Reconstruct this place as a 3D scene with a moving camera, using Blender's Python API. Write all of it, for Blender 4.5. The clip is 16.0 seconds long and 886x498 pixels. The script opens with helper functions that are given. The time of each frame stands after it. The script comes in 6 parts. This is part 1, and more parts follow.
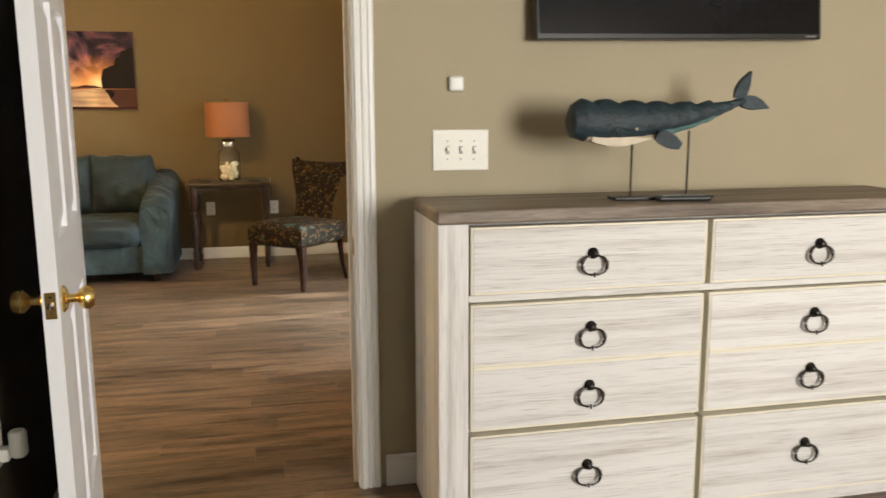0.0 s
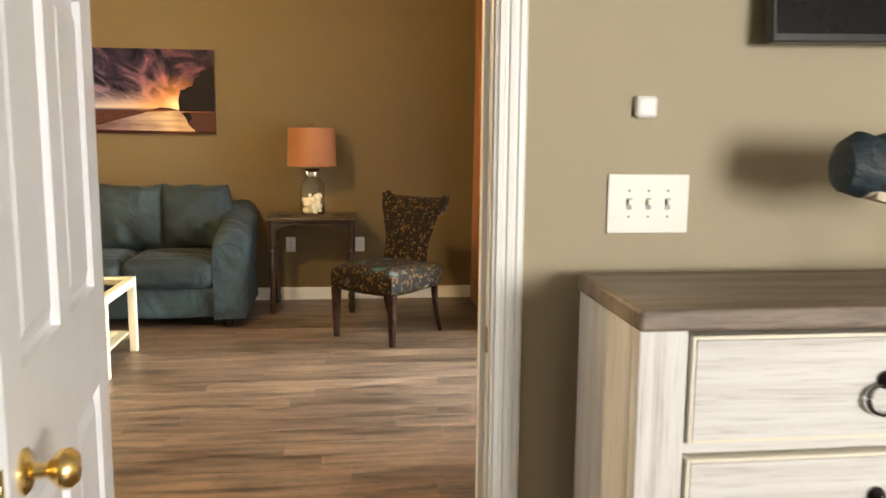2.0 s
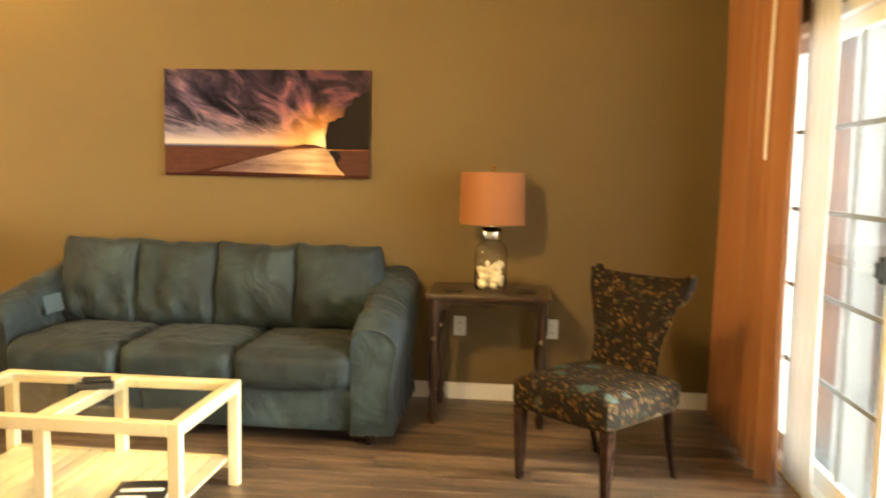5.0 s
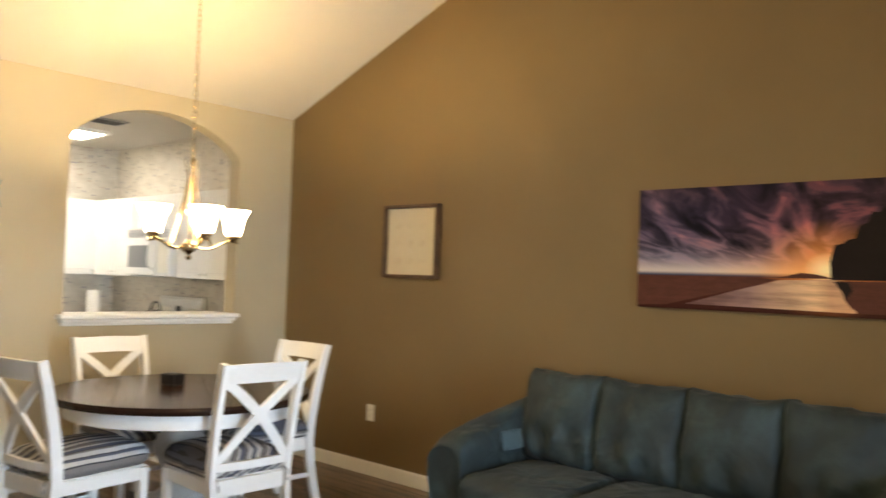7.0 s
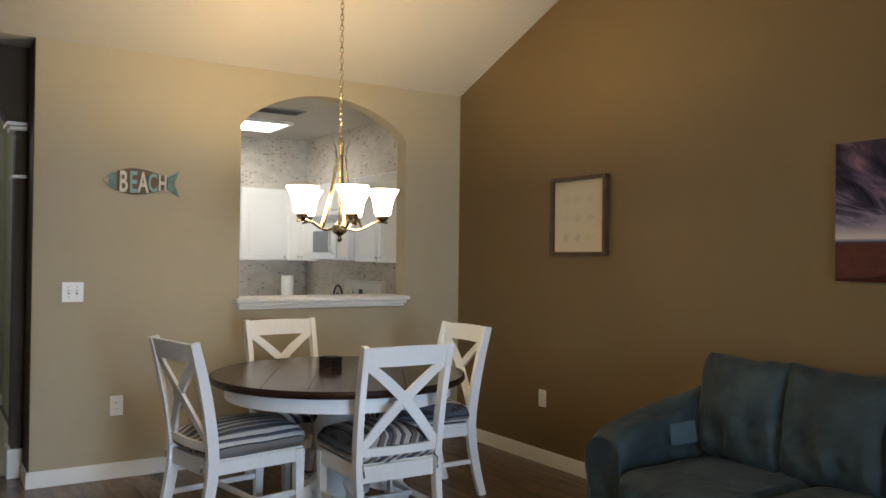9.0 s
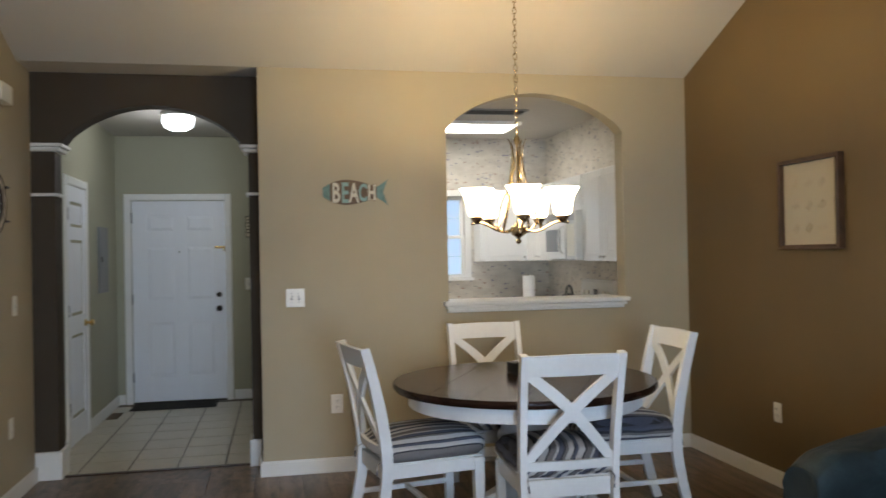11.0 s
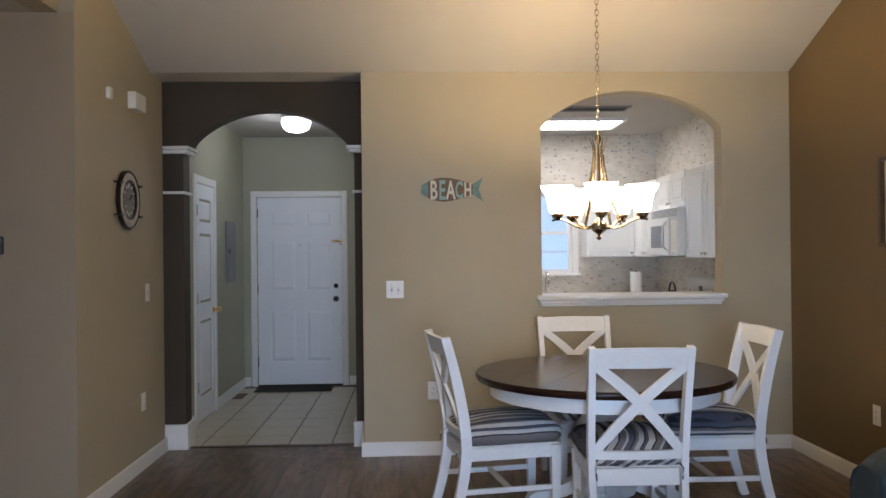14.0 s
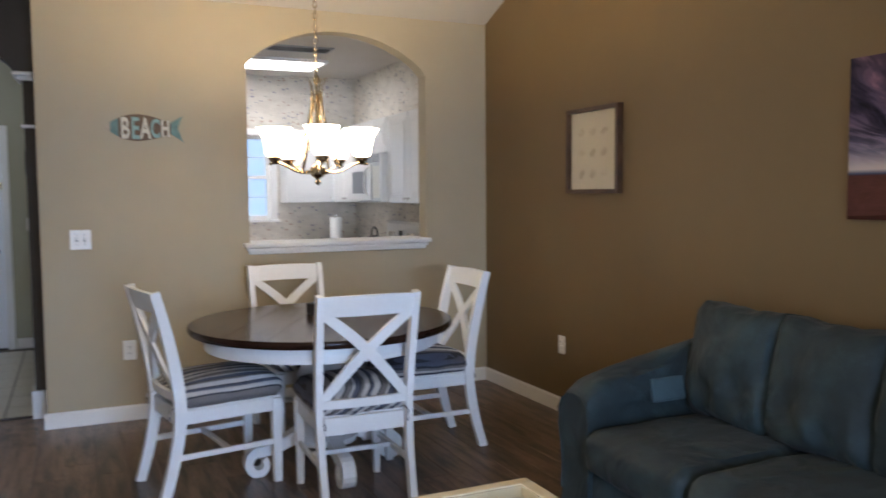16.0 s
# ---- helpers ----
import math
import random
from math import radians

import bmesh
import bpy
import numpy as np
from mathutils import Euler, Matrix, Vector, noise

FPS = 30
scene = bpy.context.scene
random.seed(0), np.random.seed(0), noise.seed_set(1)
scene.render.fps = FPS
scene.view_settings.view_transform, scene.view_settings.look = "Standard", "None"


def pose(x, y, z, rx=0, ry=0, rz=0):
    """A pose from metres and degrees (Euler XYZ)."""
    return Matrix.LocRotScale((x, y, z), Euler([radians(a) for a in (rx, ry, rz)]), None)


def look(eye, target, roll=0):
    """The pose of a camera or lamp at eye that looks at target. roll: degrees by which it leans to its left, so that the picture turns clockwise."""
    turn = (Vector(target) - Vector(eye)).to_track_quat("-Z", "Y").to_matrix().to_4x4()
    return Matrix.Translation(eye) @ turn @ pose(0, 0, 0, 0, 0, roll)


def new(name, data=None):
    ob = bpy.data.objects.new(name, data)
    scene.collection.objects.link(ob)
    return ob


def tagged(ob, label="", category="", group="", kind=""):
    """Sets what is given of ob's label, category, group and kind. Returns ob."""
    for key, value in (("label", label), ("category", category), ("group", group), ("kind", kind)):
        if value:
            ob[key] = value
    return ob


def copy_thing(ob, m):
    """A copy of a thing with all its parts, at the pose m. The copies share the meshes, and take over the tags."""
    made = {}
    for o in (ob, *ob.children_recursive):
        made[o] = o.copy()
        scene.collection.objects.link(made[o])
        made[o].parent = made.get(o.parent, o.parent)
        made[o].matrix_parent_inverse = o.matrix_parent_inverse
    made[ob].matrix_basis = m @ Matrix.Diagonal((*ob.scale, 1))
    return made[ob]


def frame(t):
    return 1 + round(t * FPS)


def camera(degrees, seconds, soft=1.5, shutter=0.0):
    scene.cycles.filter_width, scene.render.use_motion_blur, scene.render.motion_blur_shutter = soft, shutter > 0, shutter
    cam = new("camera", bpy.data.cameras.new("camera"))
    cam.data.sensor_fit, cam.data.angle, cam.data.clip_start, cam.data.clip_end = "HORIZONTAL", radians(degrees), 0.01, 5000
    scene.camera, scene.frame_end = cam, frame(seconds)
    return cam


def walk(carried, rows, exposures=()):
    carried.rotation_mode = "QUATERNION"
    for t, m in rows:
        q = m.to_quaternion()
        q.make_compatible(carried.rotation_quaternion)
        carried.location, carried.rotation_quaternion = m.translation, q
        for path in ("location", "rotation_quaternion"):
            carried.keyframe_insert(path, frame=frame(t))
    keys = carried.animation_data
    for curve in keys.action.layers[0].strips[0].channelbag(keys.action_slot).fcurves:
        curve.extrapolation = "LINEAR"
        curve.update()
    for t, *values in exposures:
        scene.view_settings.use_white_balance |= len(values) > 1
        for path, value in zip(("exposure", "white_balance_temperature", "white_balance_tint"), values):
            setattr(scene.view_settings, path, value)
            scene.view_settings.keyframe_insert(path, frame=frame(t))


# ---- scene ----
cam = camera(57.3, 16.0, shutter=0.5)
PATH = [
    (0, (0.925, 0.161, 1.317), (1.343, 2.086, 0.975), -0.2),
    (0.5, (0.928, 0.286, 1.313), (1.22, 2.234, 0.969), -0.0),
    (1, (0.965, 0.509, 1.326), (1.134, 2.474, 0.995), 0.6),
    (1.5, (0.952, 0.744, 1.318), (1.133, 2.712, 1.009), 1.0),
    (2, (0.881, 1.043, 1.332), (1.115, 3.009, 1.052), 0.5),
    (2.5, (0.878, 1.347, 1.331), (1.065, 3.321, 1.071), 0.8),
    (3, (0.829, 1.649, 1.317), (0.932, 3.63, 1.06), 1.3),
    (3.2, (0.816, 1.756, 1.319), (0.902, 3.736, 1.048), 1.2),
    (5.3, (0.788, 2.951, 1.396), (0.436, 4.915, 1.255), 1.3),
    (5.5, (0.788, 3.073, 1.417), (0.261, 5.001, 1.35), 1.6),
    (6, (0.782, 3.253, 1.427), (-0.063, 5.066, 1.446), 1.8),
    (6.5, (0.758, 3.41, 1.427), (-0.307, 5.103, 1.482), 1.5),
    (7, (0.829, 3.543, 1.424), (-0.523, 5.014, 1.501), 2.0),
    (7.5, (0.89, 3.633, 1.421), (-0.66, 4.896, 1.483), 2.2),
    (8, (0.852, 3.756, 1.398), (-0.778, 4.914, 1.433), 1.6),
    (8.2, (0.82, 3.778, 1.392), (-0.817, 4.926, 1.424), 1.4),
    (10.5, (0.8, 4.543, 1.437), (-1.098, 5.175, 1.45), -0.8),
    (11, (0.871, 4.639, 1.435), (-1.089, 5.037, 1.45), -1.1),
    (11.5, (0.922, 4.656, 1.443), (-1.059, 4.928, 1.449), -0.9),
    (12, (0.925, 4.65, 1.444), (-1.068, 4.819, 1.462), -0.5),
    (12.5, (0.95, 4.646, 1.445), (-1.045, 4.783, 1.466), -0.8),
    (13, (0.992, 4.684, 1.452), (-1.004, 4.816, 1.467), -0.7),
    (13.5, (1.053, 4.772, 1.45), (-0.943, 4.892, 1.46), -0.8),
    (14, (1.115, 4.865, 1.431), (-0.883, 4.942, 1.438), -0.6),
    (14.5, (1.143, 4.884, 1.428), (-0.856, 4.945, 1.421), -0.4),
    (15, (1.131, 4.801, 1.452), (-0.85, 5.074, 1.419), -1.1),
    (15.5, (1.012, 4.713, 1.465), (-0.892, 5.316, 1.364), -2.6),
    (16, (0.909, 4.711, 1.433), (-0.908, 5.537, 1.298), -0.5),
]
EXPOSURES = [(0, 0.9, 7400, 10), (1, 1.05, 7350, 10), (2, 1.2, 7350, 10), (3.2, 1.05, 7500, 10), (5.2, 1.5, 9900, 10), (5.6, 1.55, 9000, 10), (6.0, 1.5, 7700, 10), (6.5, 1.15, 7200, 10), (7.0, 0.42, 6600, 10), (8.0, -0.33, 6000, 10), (10.5, -0.45, 5850, 10), (12.5, -0.4, 5800, 10), (14.3, -0.45, 5550, 16), (15.3, -0.65, 5400, 16), (16, -0.3, 5400, 16)]
walk(cam, [(t, look(eye, target, roll)) for t, eye, target, roll in PATH], EXPOSURES)


# ---- world and light ----
world = bpy.data.worlds.new("world")
scene.world = world
world.use_nodes = True
wn = world.node_tree
sky = wn.nodes.new("ShaderNodeTexSky")
sky.sky_type, sky.sun_disc = "NISHITA", False
sky.sun_elevation, sky.sun_rotation = radians(50), radians(200)
wn.links.new(sky.outputs[0], wn.nodes["Background"].inputs[0])
wn.nodes["Background"].inputs[1].default_value = 0.10


def area(name, m, w, h, power, colour):
    d = bpy.data.lights.new(name, "AREA")
    d.shape, d.size, d.size_y, d.energy, d.color = "RECTANGLE", w, h, power, colour
    ob = new(name, d)
    ob.matrix_world = m
    return ob


def bulb(name, x, y, z, power, colour, r=0.03):
    d = bpy.data.lights.new(name, "POINT")
    d.energy, d.color, d.shadow_soft_size = power, colour, r
    ob = new(name, d)
    ob.location = (x, y, z)
    return ob


WARM, DAY = (1.0, 0.735, 0.36), (0.66, 0.82, 1.0)
area("sliding_door_daylight", look((4.2, 5.15, 1.35), (-3.0, 5.0, 1.1)), 2.8, 2.3, 450, DAY)
area("bedroom_window_daylight", look((3.2, -2.22, 1.45), (1.9, 2.8, 0.9)), 1.5, 1.3, 128, (0.92, 0.955, 1.0))
area("kitchen_window_daylight", look((-8.5, 6.22, 3.1), (-6.3, 6.2, 1.0)), 1.4, 0.9, 45, (0.92, 0.96, 1.0))

# ---- materials ----


def nodes_of(name):
    m = bpy.data.materials.new(name)
    m.use_nodes = True
    return m, m.node_tree, m.node_tree.nodes["Principled BSDF"]


def lum(c, k):
    return (min(1, c[0] * k), min(1, c[1] * k), min(1, c[2] * k), 1)


def ramp(t, src, stops, mode="LINEAR"):
    r = t.nodes.new("ShaderNodeValToRGB")
    r.color_ramp.interpolation = mode
    e = r.color_ramp.elements
    while len(e) < len(stops):
        e.new(0.5)
    for el, (p, c) in zip(e, stops):
        el.position, el.color = p, (c[0], c[1], c[2], 1)
    t.links.new(src, r.inputs[0])
    return r.outputs[0]


def coords(t, scale=(1, 1, 1), kind="Object"):
    c = t.nodes.new("ShaderNodeTexCoord")
    m = t.nodes.new("ShaderNodeMapping")
    m.inputs["Scale"].default_value = scale
    t.links.new(c.outputs[kind], m.inputs[0])
    return m.outputs[0]


def noise_of(t, vec, scale, detail=4, rough=0.6, out=0):
    n = t.nodes.new("ShaderNodeTexNoise")
    n.inputs["Scale"].default_value, n.inputs["Detail"].default_value, n.inputs["Roughness"].default_value = scale, detail, rough
    t.links.new(vec, n.inputs["Vector"])
    return n.outputs[out]


def mixc(t, fac, a, b, mode="MIX"):
    m = t.nodes.new("ShaderNodeMix")
    m.data_type, m.blend_type = "RGBA", mode
    for v, sock in ((fac, m.inputs[0]), (a, m.inputs[6]), (b, m.inputs[7])):
        if isinstance(v, (int, float)):
            sock.default_value = v
        elif isinstance(v, tuple):
            sock.default_value = (v[0], v[1], v[2], 1)
        else:
            t.links.new(v, sock)
    return m.outputs[2]


def math_of(t, op, a, b=0.0):
    m = t.nodes.new("ShaderNodeMath")
    m.operation = op
    for v, sock in ((a, m.inputs[0]), (b, m.inputs[1])):
        if isinstance(v, (int, float)):
            sock.default_value = v
        else:
            t.links.new(v, sock)
    return m.outputs[0]


def bump_of(t, p, height, strength, dist=0.01):
    b = t.nodes.new("ShaderNodeBump")
    b.inputs["Strength"].default_value, b.inputs["Distance"].default_value = strength, dist
    t.links.new(height, b.inputs["Height"])
    t.links.new(b.outputs[0], p.inputs["Normal"])


def surface(name, base, rough=0.5, metal=0.0, vary=0.12, big=1.5, fine=40, bump=0.1, stretch=(1, 1, 1), sheen=0.0, dist=0.004):
    """A plain surface with slow and fine variation and a light relief."""
    m, t, p = nodes_of(name)
    v = coords(t, stretch)
    a, b = noise_of(t, v, big, 3), noise_of(t, v, fine, 5)
    f = math_of(t, "ADD", math_of(t, "MULTIPLY", a, 0.6), math_of(t, "MULTIPLY", b, 0.4))
    t.links.new(ramp(t, f, [(0.3, lum(base, 1 - vary)), (0.7, lum(base, 1 + vary))]), p.inputs["Base Color"])
    r = t.nodes.new("ShaderNodeMapRange")
    r.inputs["To Min"].default_value, r.inputs["To Max"].default_value = rough * 0.9, min(1, rough * 1.12)
    t.links.new(b, r.inputs[0])
    t.links.new(r.outputs[0], p.inputs["Roughness"])
    p.inputs["Metallic"].default_value = metal
    if sheen:
        p.inputs["Sheen Weight"].default_value = sheen
    if bump:
        bump_of(t, p, b, bump, dist)
    return m


def glow(name, colour, strength):
    m, t, p = nodes_of(name)
    p.inputs["Base Color"].default_value = (*colour, 1)
    p.inputs["Emission Color"].default_value = (*colour, 1)
    p.inputs["Emission Strength"].default_value = strength
    p.inputs["Roughness"].default_value = 0.4
    return m


def glass_of(name, tint=(1, 1, 1), rough=0.0):
    m, t, p = nodes_of(name)
    p.inputs["Base Color"].default_value = (*tint, 1)
    p.inputs["Roughness"].default_value = rough
    p.inputs["Transmission Weight"].default_value = 1.0
    p.inputs["IOR"].default_value = 1.45
    return m


def wood_grain(name, light, dark, rough=0.45, along=(0.6, 9, 9), grain=7, bump=0.15, coat=0.0, rand=0.25, axis_jump=7.0, cut=(0.34, 0.46, 0.60), wavy=0.0, dash=0.0):
    """Streaked wood; each piece takes its own cut of the grain and its own tone."""
    m, t, p = nodes_of(name)
    info = t.nodes.new("ShaderNodeObjectInfo")
    c = t.nodes.new("ShaderNodeTexCoord")
    shift = t.nodes.new("ShaderNodeVectorMath")
    shift.operation = "ADD"
    off = t.nodes.new("ShaderNodeCombineXYZ")
    for k in range(3):
        t.links.new(math_of(t, "MULTIPLY", info.outputs["Random"], axis_jump * (k + 1)), off.inputs[k])
    t.links.new(c.outputs["Object"], shift.inputs[0])
    t.links.new(off.outputs[0], shift.inputs[1])
    mp = t.nodes.new("ShaderNodeMapping")
    mp.inputs["Scale"].default_value = along
    t.links.new(shift.outputs[0], mp.inputs[0])
    a = noise_of(t, mp.outputs[0], grain * 0.35, 4, 0.55)
    b = noise_of(t, mp.outputs[0], grain * 2.2, 6, 0.7)
    a.node.inputs["Distortion"].default_value = b.node.inputs["Distortion"].default_value = wavy
    f = math_of(t, "ADD", math_of(t, "MULTIPLY", a, 0.65), math_of(t, "MULTIPLY", b, 0.35))
    mid = tuple((x + y) / 2 for x, y in zip(light, dark))
    col = ramp(t, f, [(cut[0], dark), (cut[1], mid), (cut[2], light)])
    if dash:
        dv = t.nodes.new("ShaderNodeMapping")
        dv.inputs["Scale"].default_value = tuple(k * 2.6 for k in along)
        t.links.new(shift.outputs[0], dv.inputs[0])
        short = noise_of(t, dv.outputs[0], grain, 4, 0.6)
        col = mixc(t, dash, col, ramp(t, short, [(0.30, (0.22, 0.19, 0.17)), (0.45, (1, 1, 1))]), "MULTIPLY")
    tone = t.nodes.new("ShaderNodeMapRange")
    tone.inputs["To Min"].default_value, tone.inputs["To Max"].default_value = 1 - rand, 1 + rand * 0.6
    t.links.new(info.outputs["Random"], tone.inputs[0])
    grey = t.nodes.new("ShaderNodeCombineColor")
    for k in range(3):
        t.links.new(tone.outputs[0], grey.inputs[k])
    t.links.new(mixc(t, 1.0, col, grey.outputs[0], "MULTIPLY"), p.inputs["Base Color"])
    rr = t.nodes.new("ShaderNodeMapRange")
    rr.inputs["To Min"].default_value, rr.inputs["To Max"].default_value = rough * 0.8, rough * 1.25
    t.links.new(b, rr.inputs[0])
    t.links.new(rr.outputs[0], p.inputs["Roughness"])
    if coat:
        p.inputs["Coat Weight"].default_value, p.inputs["Coat Roughness"].default_value = coat, 0.15
    bump_of(t, p, b, bump, 0.002)
    return m


M = {
    "greige": surface("greige_wall_paint", (0.405, 0.344, 0.233), 0.7, vary=0.05, fine=160, bump=0.12),
    "brown": surface("brown_wall_paint", (0.160, 0.105, 0.042), 0.62, vary=0.06, fine=160, bump=0.12),
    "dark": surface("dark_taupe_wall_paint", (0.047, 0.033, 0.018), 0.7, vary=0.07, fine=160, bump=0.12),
    "sage": surface("sage_wall_paint", (0.385, 0.37, 0.27), 0.7, vary=0.05, fine=160, bump=0.1),
    "ceiling": surface("off_white_ceiling", (0.49, 0.46, 0.41), 0.85, vary=0.04, fine=220, bump=0.35),
    "trim": surface("white_trim_paint", (0.80, 0.79, 0.76), 0.38, vary=0.03, fine=60, bump=0.03),
    "door": surface("white_door_paint", (0.82, 0.83, 0.86), 0.35, vary=0.03, fine=30, bump=0.08, stretch=(6, 6, 0.7)),
    "brass": surface("polished_brass", (0.88, 0.64, 0.26), 0.20, 1.0, vary=0.08, fine=30, bump=0.02),
    "iron": surface("dark_iron", (0.035, 0.030, 0.028), 0.38, 0.8, vary=0.3, fine=90, bump=0.2),
    "nickel": surface("brushed_nickel", (0.52, 0.44, 0.30), 0.24, 1.0, vary=0.1, fine=60, bump=0.03),
    "chrome": surface("chrome", (0.75, 0.75, 0.74), 0.1, 1.0, vary=0.05, bump=0.0),
    "black": surface("black_plastic", (0.012, 0.012, 0.013), 0.35, vary=0.2, bump=0.05),
    "screen": surface("dark_screen", (0.006, 0.006, 0.008), 0.07, vary=0.1, bump=0.0),
    "plastic": surface("white_plastic", (0.78, 0.76, 0.68), 0.4, vary=0.03, bump=0.0),
    "grey_metal": surface("grey_painted_metal", (0.20, 0.205, 0.21), 0.45, 0.2, vary=0.08, bump=0.05),
    "slot": surface("dark_slot", (0.03, 0.03, 0.03), 0.6, vary=0.1, bump=0.0),
    "espresso": wood_grain("espresso_wood", (0.034, 0.016, 0.011), (0.012, 0.006, 0.004), 0.17, along=(1, 9, 9), coat=0.0, rand=0.15),
    "darkwood": wood_grain("dark_stained_wood", (0.042, 0.019, 0.009), (0.010, 0.0045, 0.003), 0.34, along=(9, 9, 1.2), coat=0.3, rand=0.12),
    "whitewood": surface("white_chair_paint", (0.79, 0.79, 0.78), 0.36, vary=0.06, fine=50, bump=0.08),
    "cream": wood_grain("pale_cream_wood", (0.66, 0.57, 0.38), (0.55, 0.45, 0.27), 0.45, along=(2, 2, 2), bump=0.05, rand=0.06),
    "wash": wood_grain("whitewashed_pine", (0.75, 0.735, 0.715), (0.47, 0.43, 0.395), 0.55, along=(0.42, 13, 13), grain=7, bump=0.4, rand=0.06, cut=(0.31, 0.40, 0.53), wavy=0.3, dash=0.4),
    "wash_up": wood_grain("whitewashed_pine_upright", (0.75, 0.735, 0.715), (0.47, 0.43, 0.395), 0.55, along=(13, 13, 0.42), grain=7, bump=0.4, rand=0.06, cut=(0.31, 0.40, 0.53), wavy=0.3, dash=0.4),
    "topwood": wood_grain("weathered_grey_brown_wood", (0.36, 0.285, 0.22), (0.095, 0.062, 0.042), 0.5, along=(0.7, 9, 9), grain=6, bump=0.3, rand=0.2, wavy=0.3, dash=0.5),
    "floor": wood_grain("laminate_floor", (0.212, 0.139, 0.092), (0.007, 0.0047, 0.0037), 0.30, along=(1.1, 9, 9), grain=6.0, bump=0.25, rand=0.36, cut=(0.35, 0.46, 0.58), wavy=0.35, dash=0.8),
    "underfloor": surface("floor_joint", (0.05, 0.032, 0.02), 0.6, vary=0.1),
    "tile": surface("beige_ceramic_tile", (0.50, 0.46, 0.37), 0.28, vary=0.12, big=5, fine=30, bump=0.08),
    "grout": surface("dark_grout", (0.16, 0.14, 0.115), 0.9, vary=0.15, bump=0.3),
    "shade": surface("burnt_orange_linen", (0.36, 0.135, 0.055), 0.8, vary=0.1, fine=220, bump=0.4),
    "curtain": surface("rust_curtain_cloth", (0.32, 0.122, 0.045), 0.75, vary=0.12, fine=180, bump=0.3, stretch=(3, 3, 0.4), sheen=0.3),
    "shell": surface("cream_seashell", (0.80, 0.72, 0.55), 0.5, vary=0.2, big=30, fine=90, bump=0.5),
    "appliance": surface("white_enamel", (0.80, 0.80, 0.78), 0.2, vary=0.02, bump=0.0),
    "counter": surface("white_laminate", (0.76, 0.74, 0.72), 0.3, vary=0.05, bump=0.0),
    "paper": surface("white_paper", (0.82, 0.82, 0.80), 0.9, vary=0.03, fine=120, bump=0.3),
    "mat": surface("dark_door_mat", (0.035, 0.035, 0.032), 0.95, vary=0.3, fine=300, bump=0.8),
    "frame": wood_grain("walnut_frame_wood", (0.10, 0.05, 0.022), (0.035, 0.017, 0.009), 0.4, along=(3, 3, 3), rand=0.05),
    "glass": glass_of("clear_glass", (0.97, 0.98, 0.98)),
    "lampshade": glow("lit_frosted_glass", (1.0, 0.76, 0.44), 27.0),
    "warm_globe": glow("lit_warm_globe", WARM, 390.0),
    "globe": glow("lit_ceiling_globe", (1.0, 0.99, 0.95), 7.0),
    "panel": glow("fluorescent_diffuser", (1.0, 0.90, 0.75), 15.0),
    "outside": surface("pale_concrete", (0.45, 0.45, 0.44), 0.9, vary=0.1),
}


M["floor"].node_tree.nodes["Principled BSDF"].inputs["Specular IOR Level"].default_value = 0.36
M["screen"].node_tree.nodes["Principled BSDF"].inputs["Specular IOR Level"].default_value = 0.22
M["espresso"].node_tree.nodes["Principled BSDF"].inputs["Specular IOR Level"].default_value = 0.18


def rumpled_cloth():
    """Brushed teal microfibre: nap patches and soft rumples."""
    m, t, p = nodes_of("rumpled_teal_microfibre")
    v = coords(t)
    n = t.nodes.new("ShaderNodeTexNoise")
    n.inputs["Scale"].default_value, n.inputs["Detail"].default_value, n.inputs["Roughness"].default_value, n.inputs["Distortion"].default_value = 4.2, 2, 0.45, 1.0
    t.links.new(v, n.inputs["Vector"])
    nap, fibre = noise_of(t, v, 3.2, 4, 0.65), noise_of(t, v, 150, 3)
    f = math_of(t, "ADD", math_of(t, "MULTIPLY", nap, 0.55), math_of(t, "ADD", math_of(t, "MULTIPLY", n.outputs[0], 0.3), math_of(t, "MULTIPLY", fibre, 0.15)))
    t.links.new(ramp(t, f, [(0.36, (0.0030, 0.0082, 0.0102)), (0.5, (0.0074, 0.0188, 0.0222)), (0.62, (0.024, 0.047, 0.053))]), p.inputs["Base Color"])
    p.inputs["Roughness"].default_value = 0.72
    p.inputs["Sheen Weight"].default_value = 0.05
    bump_of(t, p, math_of(t, "ADD", n.outputs[0], math_of(t, "MULTIPLY", fibre, 0.02)), 0.85, 0.045)
    return m


def striped_fabric():
    m, t, p = nodes_of("striped_cushion_fabric")
    v = coords(t)
    s = t.nodes.new("ShaderNodeSeparateXYZ")
    t.links.new(v, s.inputs[0])
    w = math_of(t, "FRACT", math_of(t, "MULTIPLY", math_of(t, "ADD", math_of(t, "ADD", s.outputs[0], math_of(t, "MULTIPLY", s.outputs[2], 0.9)), 2.0), 5.6))
    g, n, b, c = (0.16, 0.145, 0.14), (0.010, 0.011, 0.020), (0.065, 0.075, 0.115), (0.56, 0.54, 0.52)
    col = ramp(t, w, [(0.0, g), (0.16, n), (0.21, c), (0.38, b), (0.47, n), (0.51, c), (0.66, g), (0.74, n), (0.79, b), (0.93, c)], "CONSTANT")
    f = noise_of(t, v, 200, 2)
    t.links.new(mixc(t, 0.07, col, ramp(t, f, [(0.3, (0.1, 0.1, 0.1)), (0.7, (0.7, 0.7, 0.7))])), p.inputs["Base Color"])
    p.inputs["Roughness"].default_value = 0.85
    bump_of(t, p, f, 0.3, 0.002)
    return m


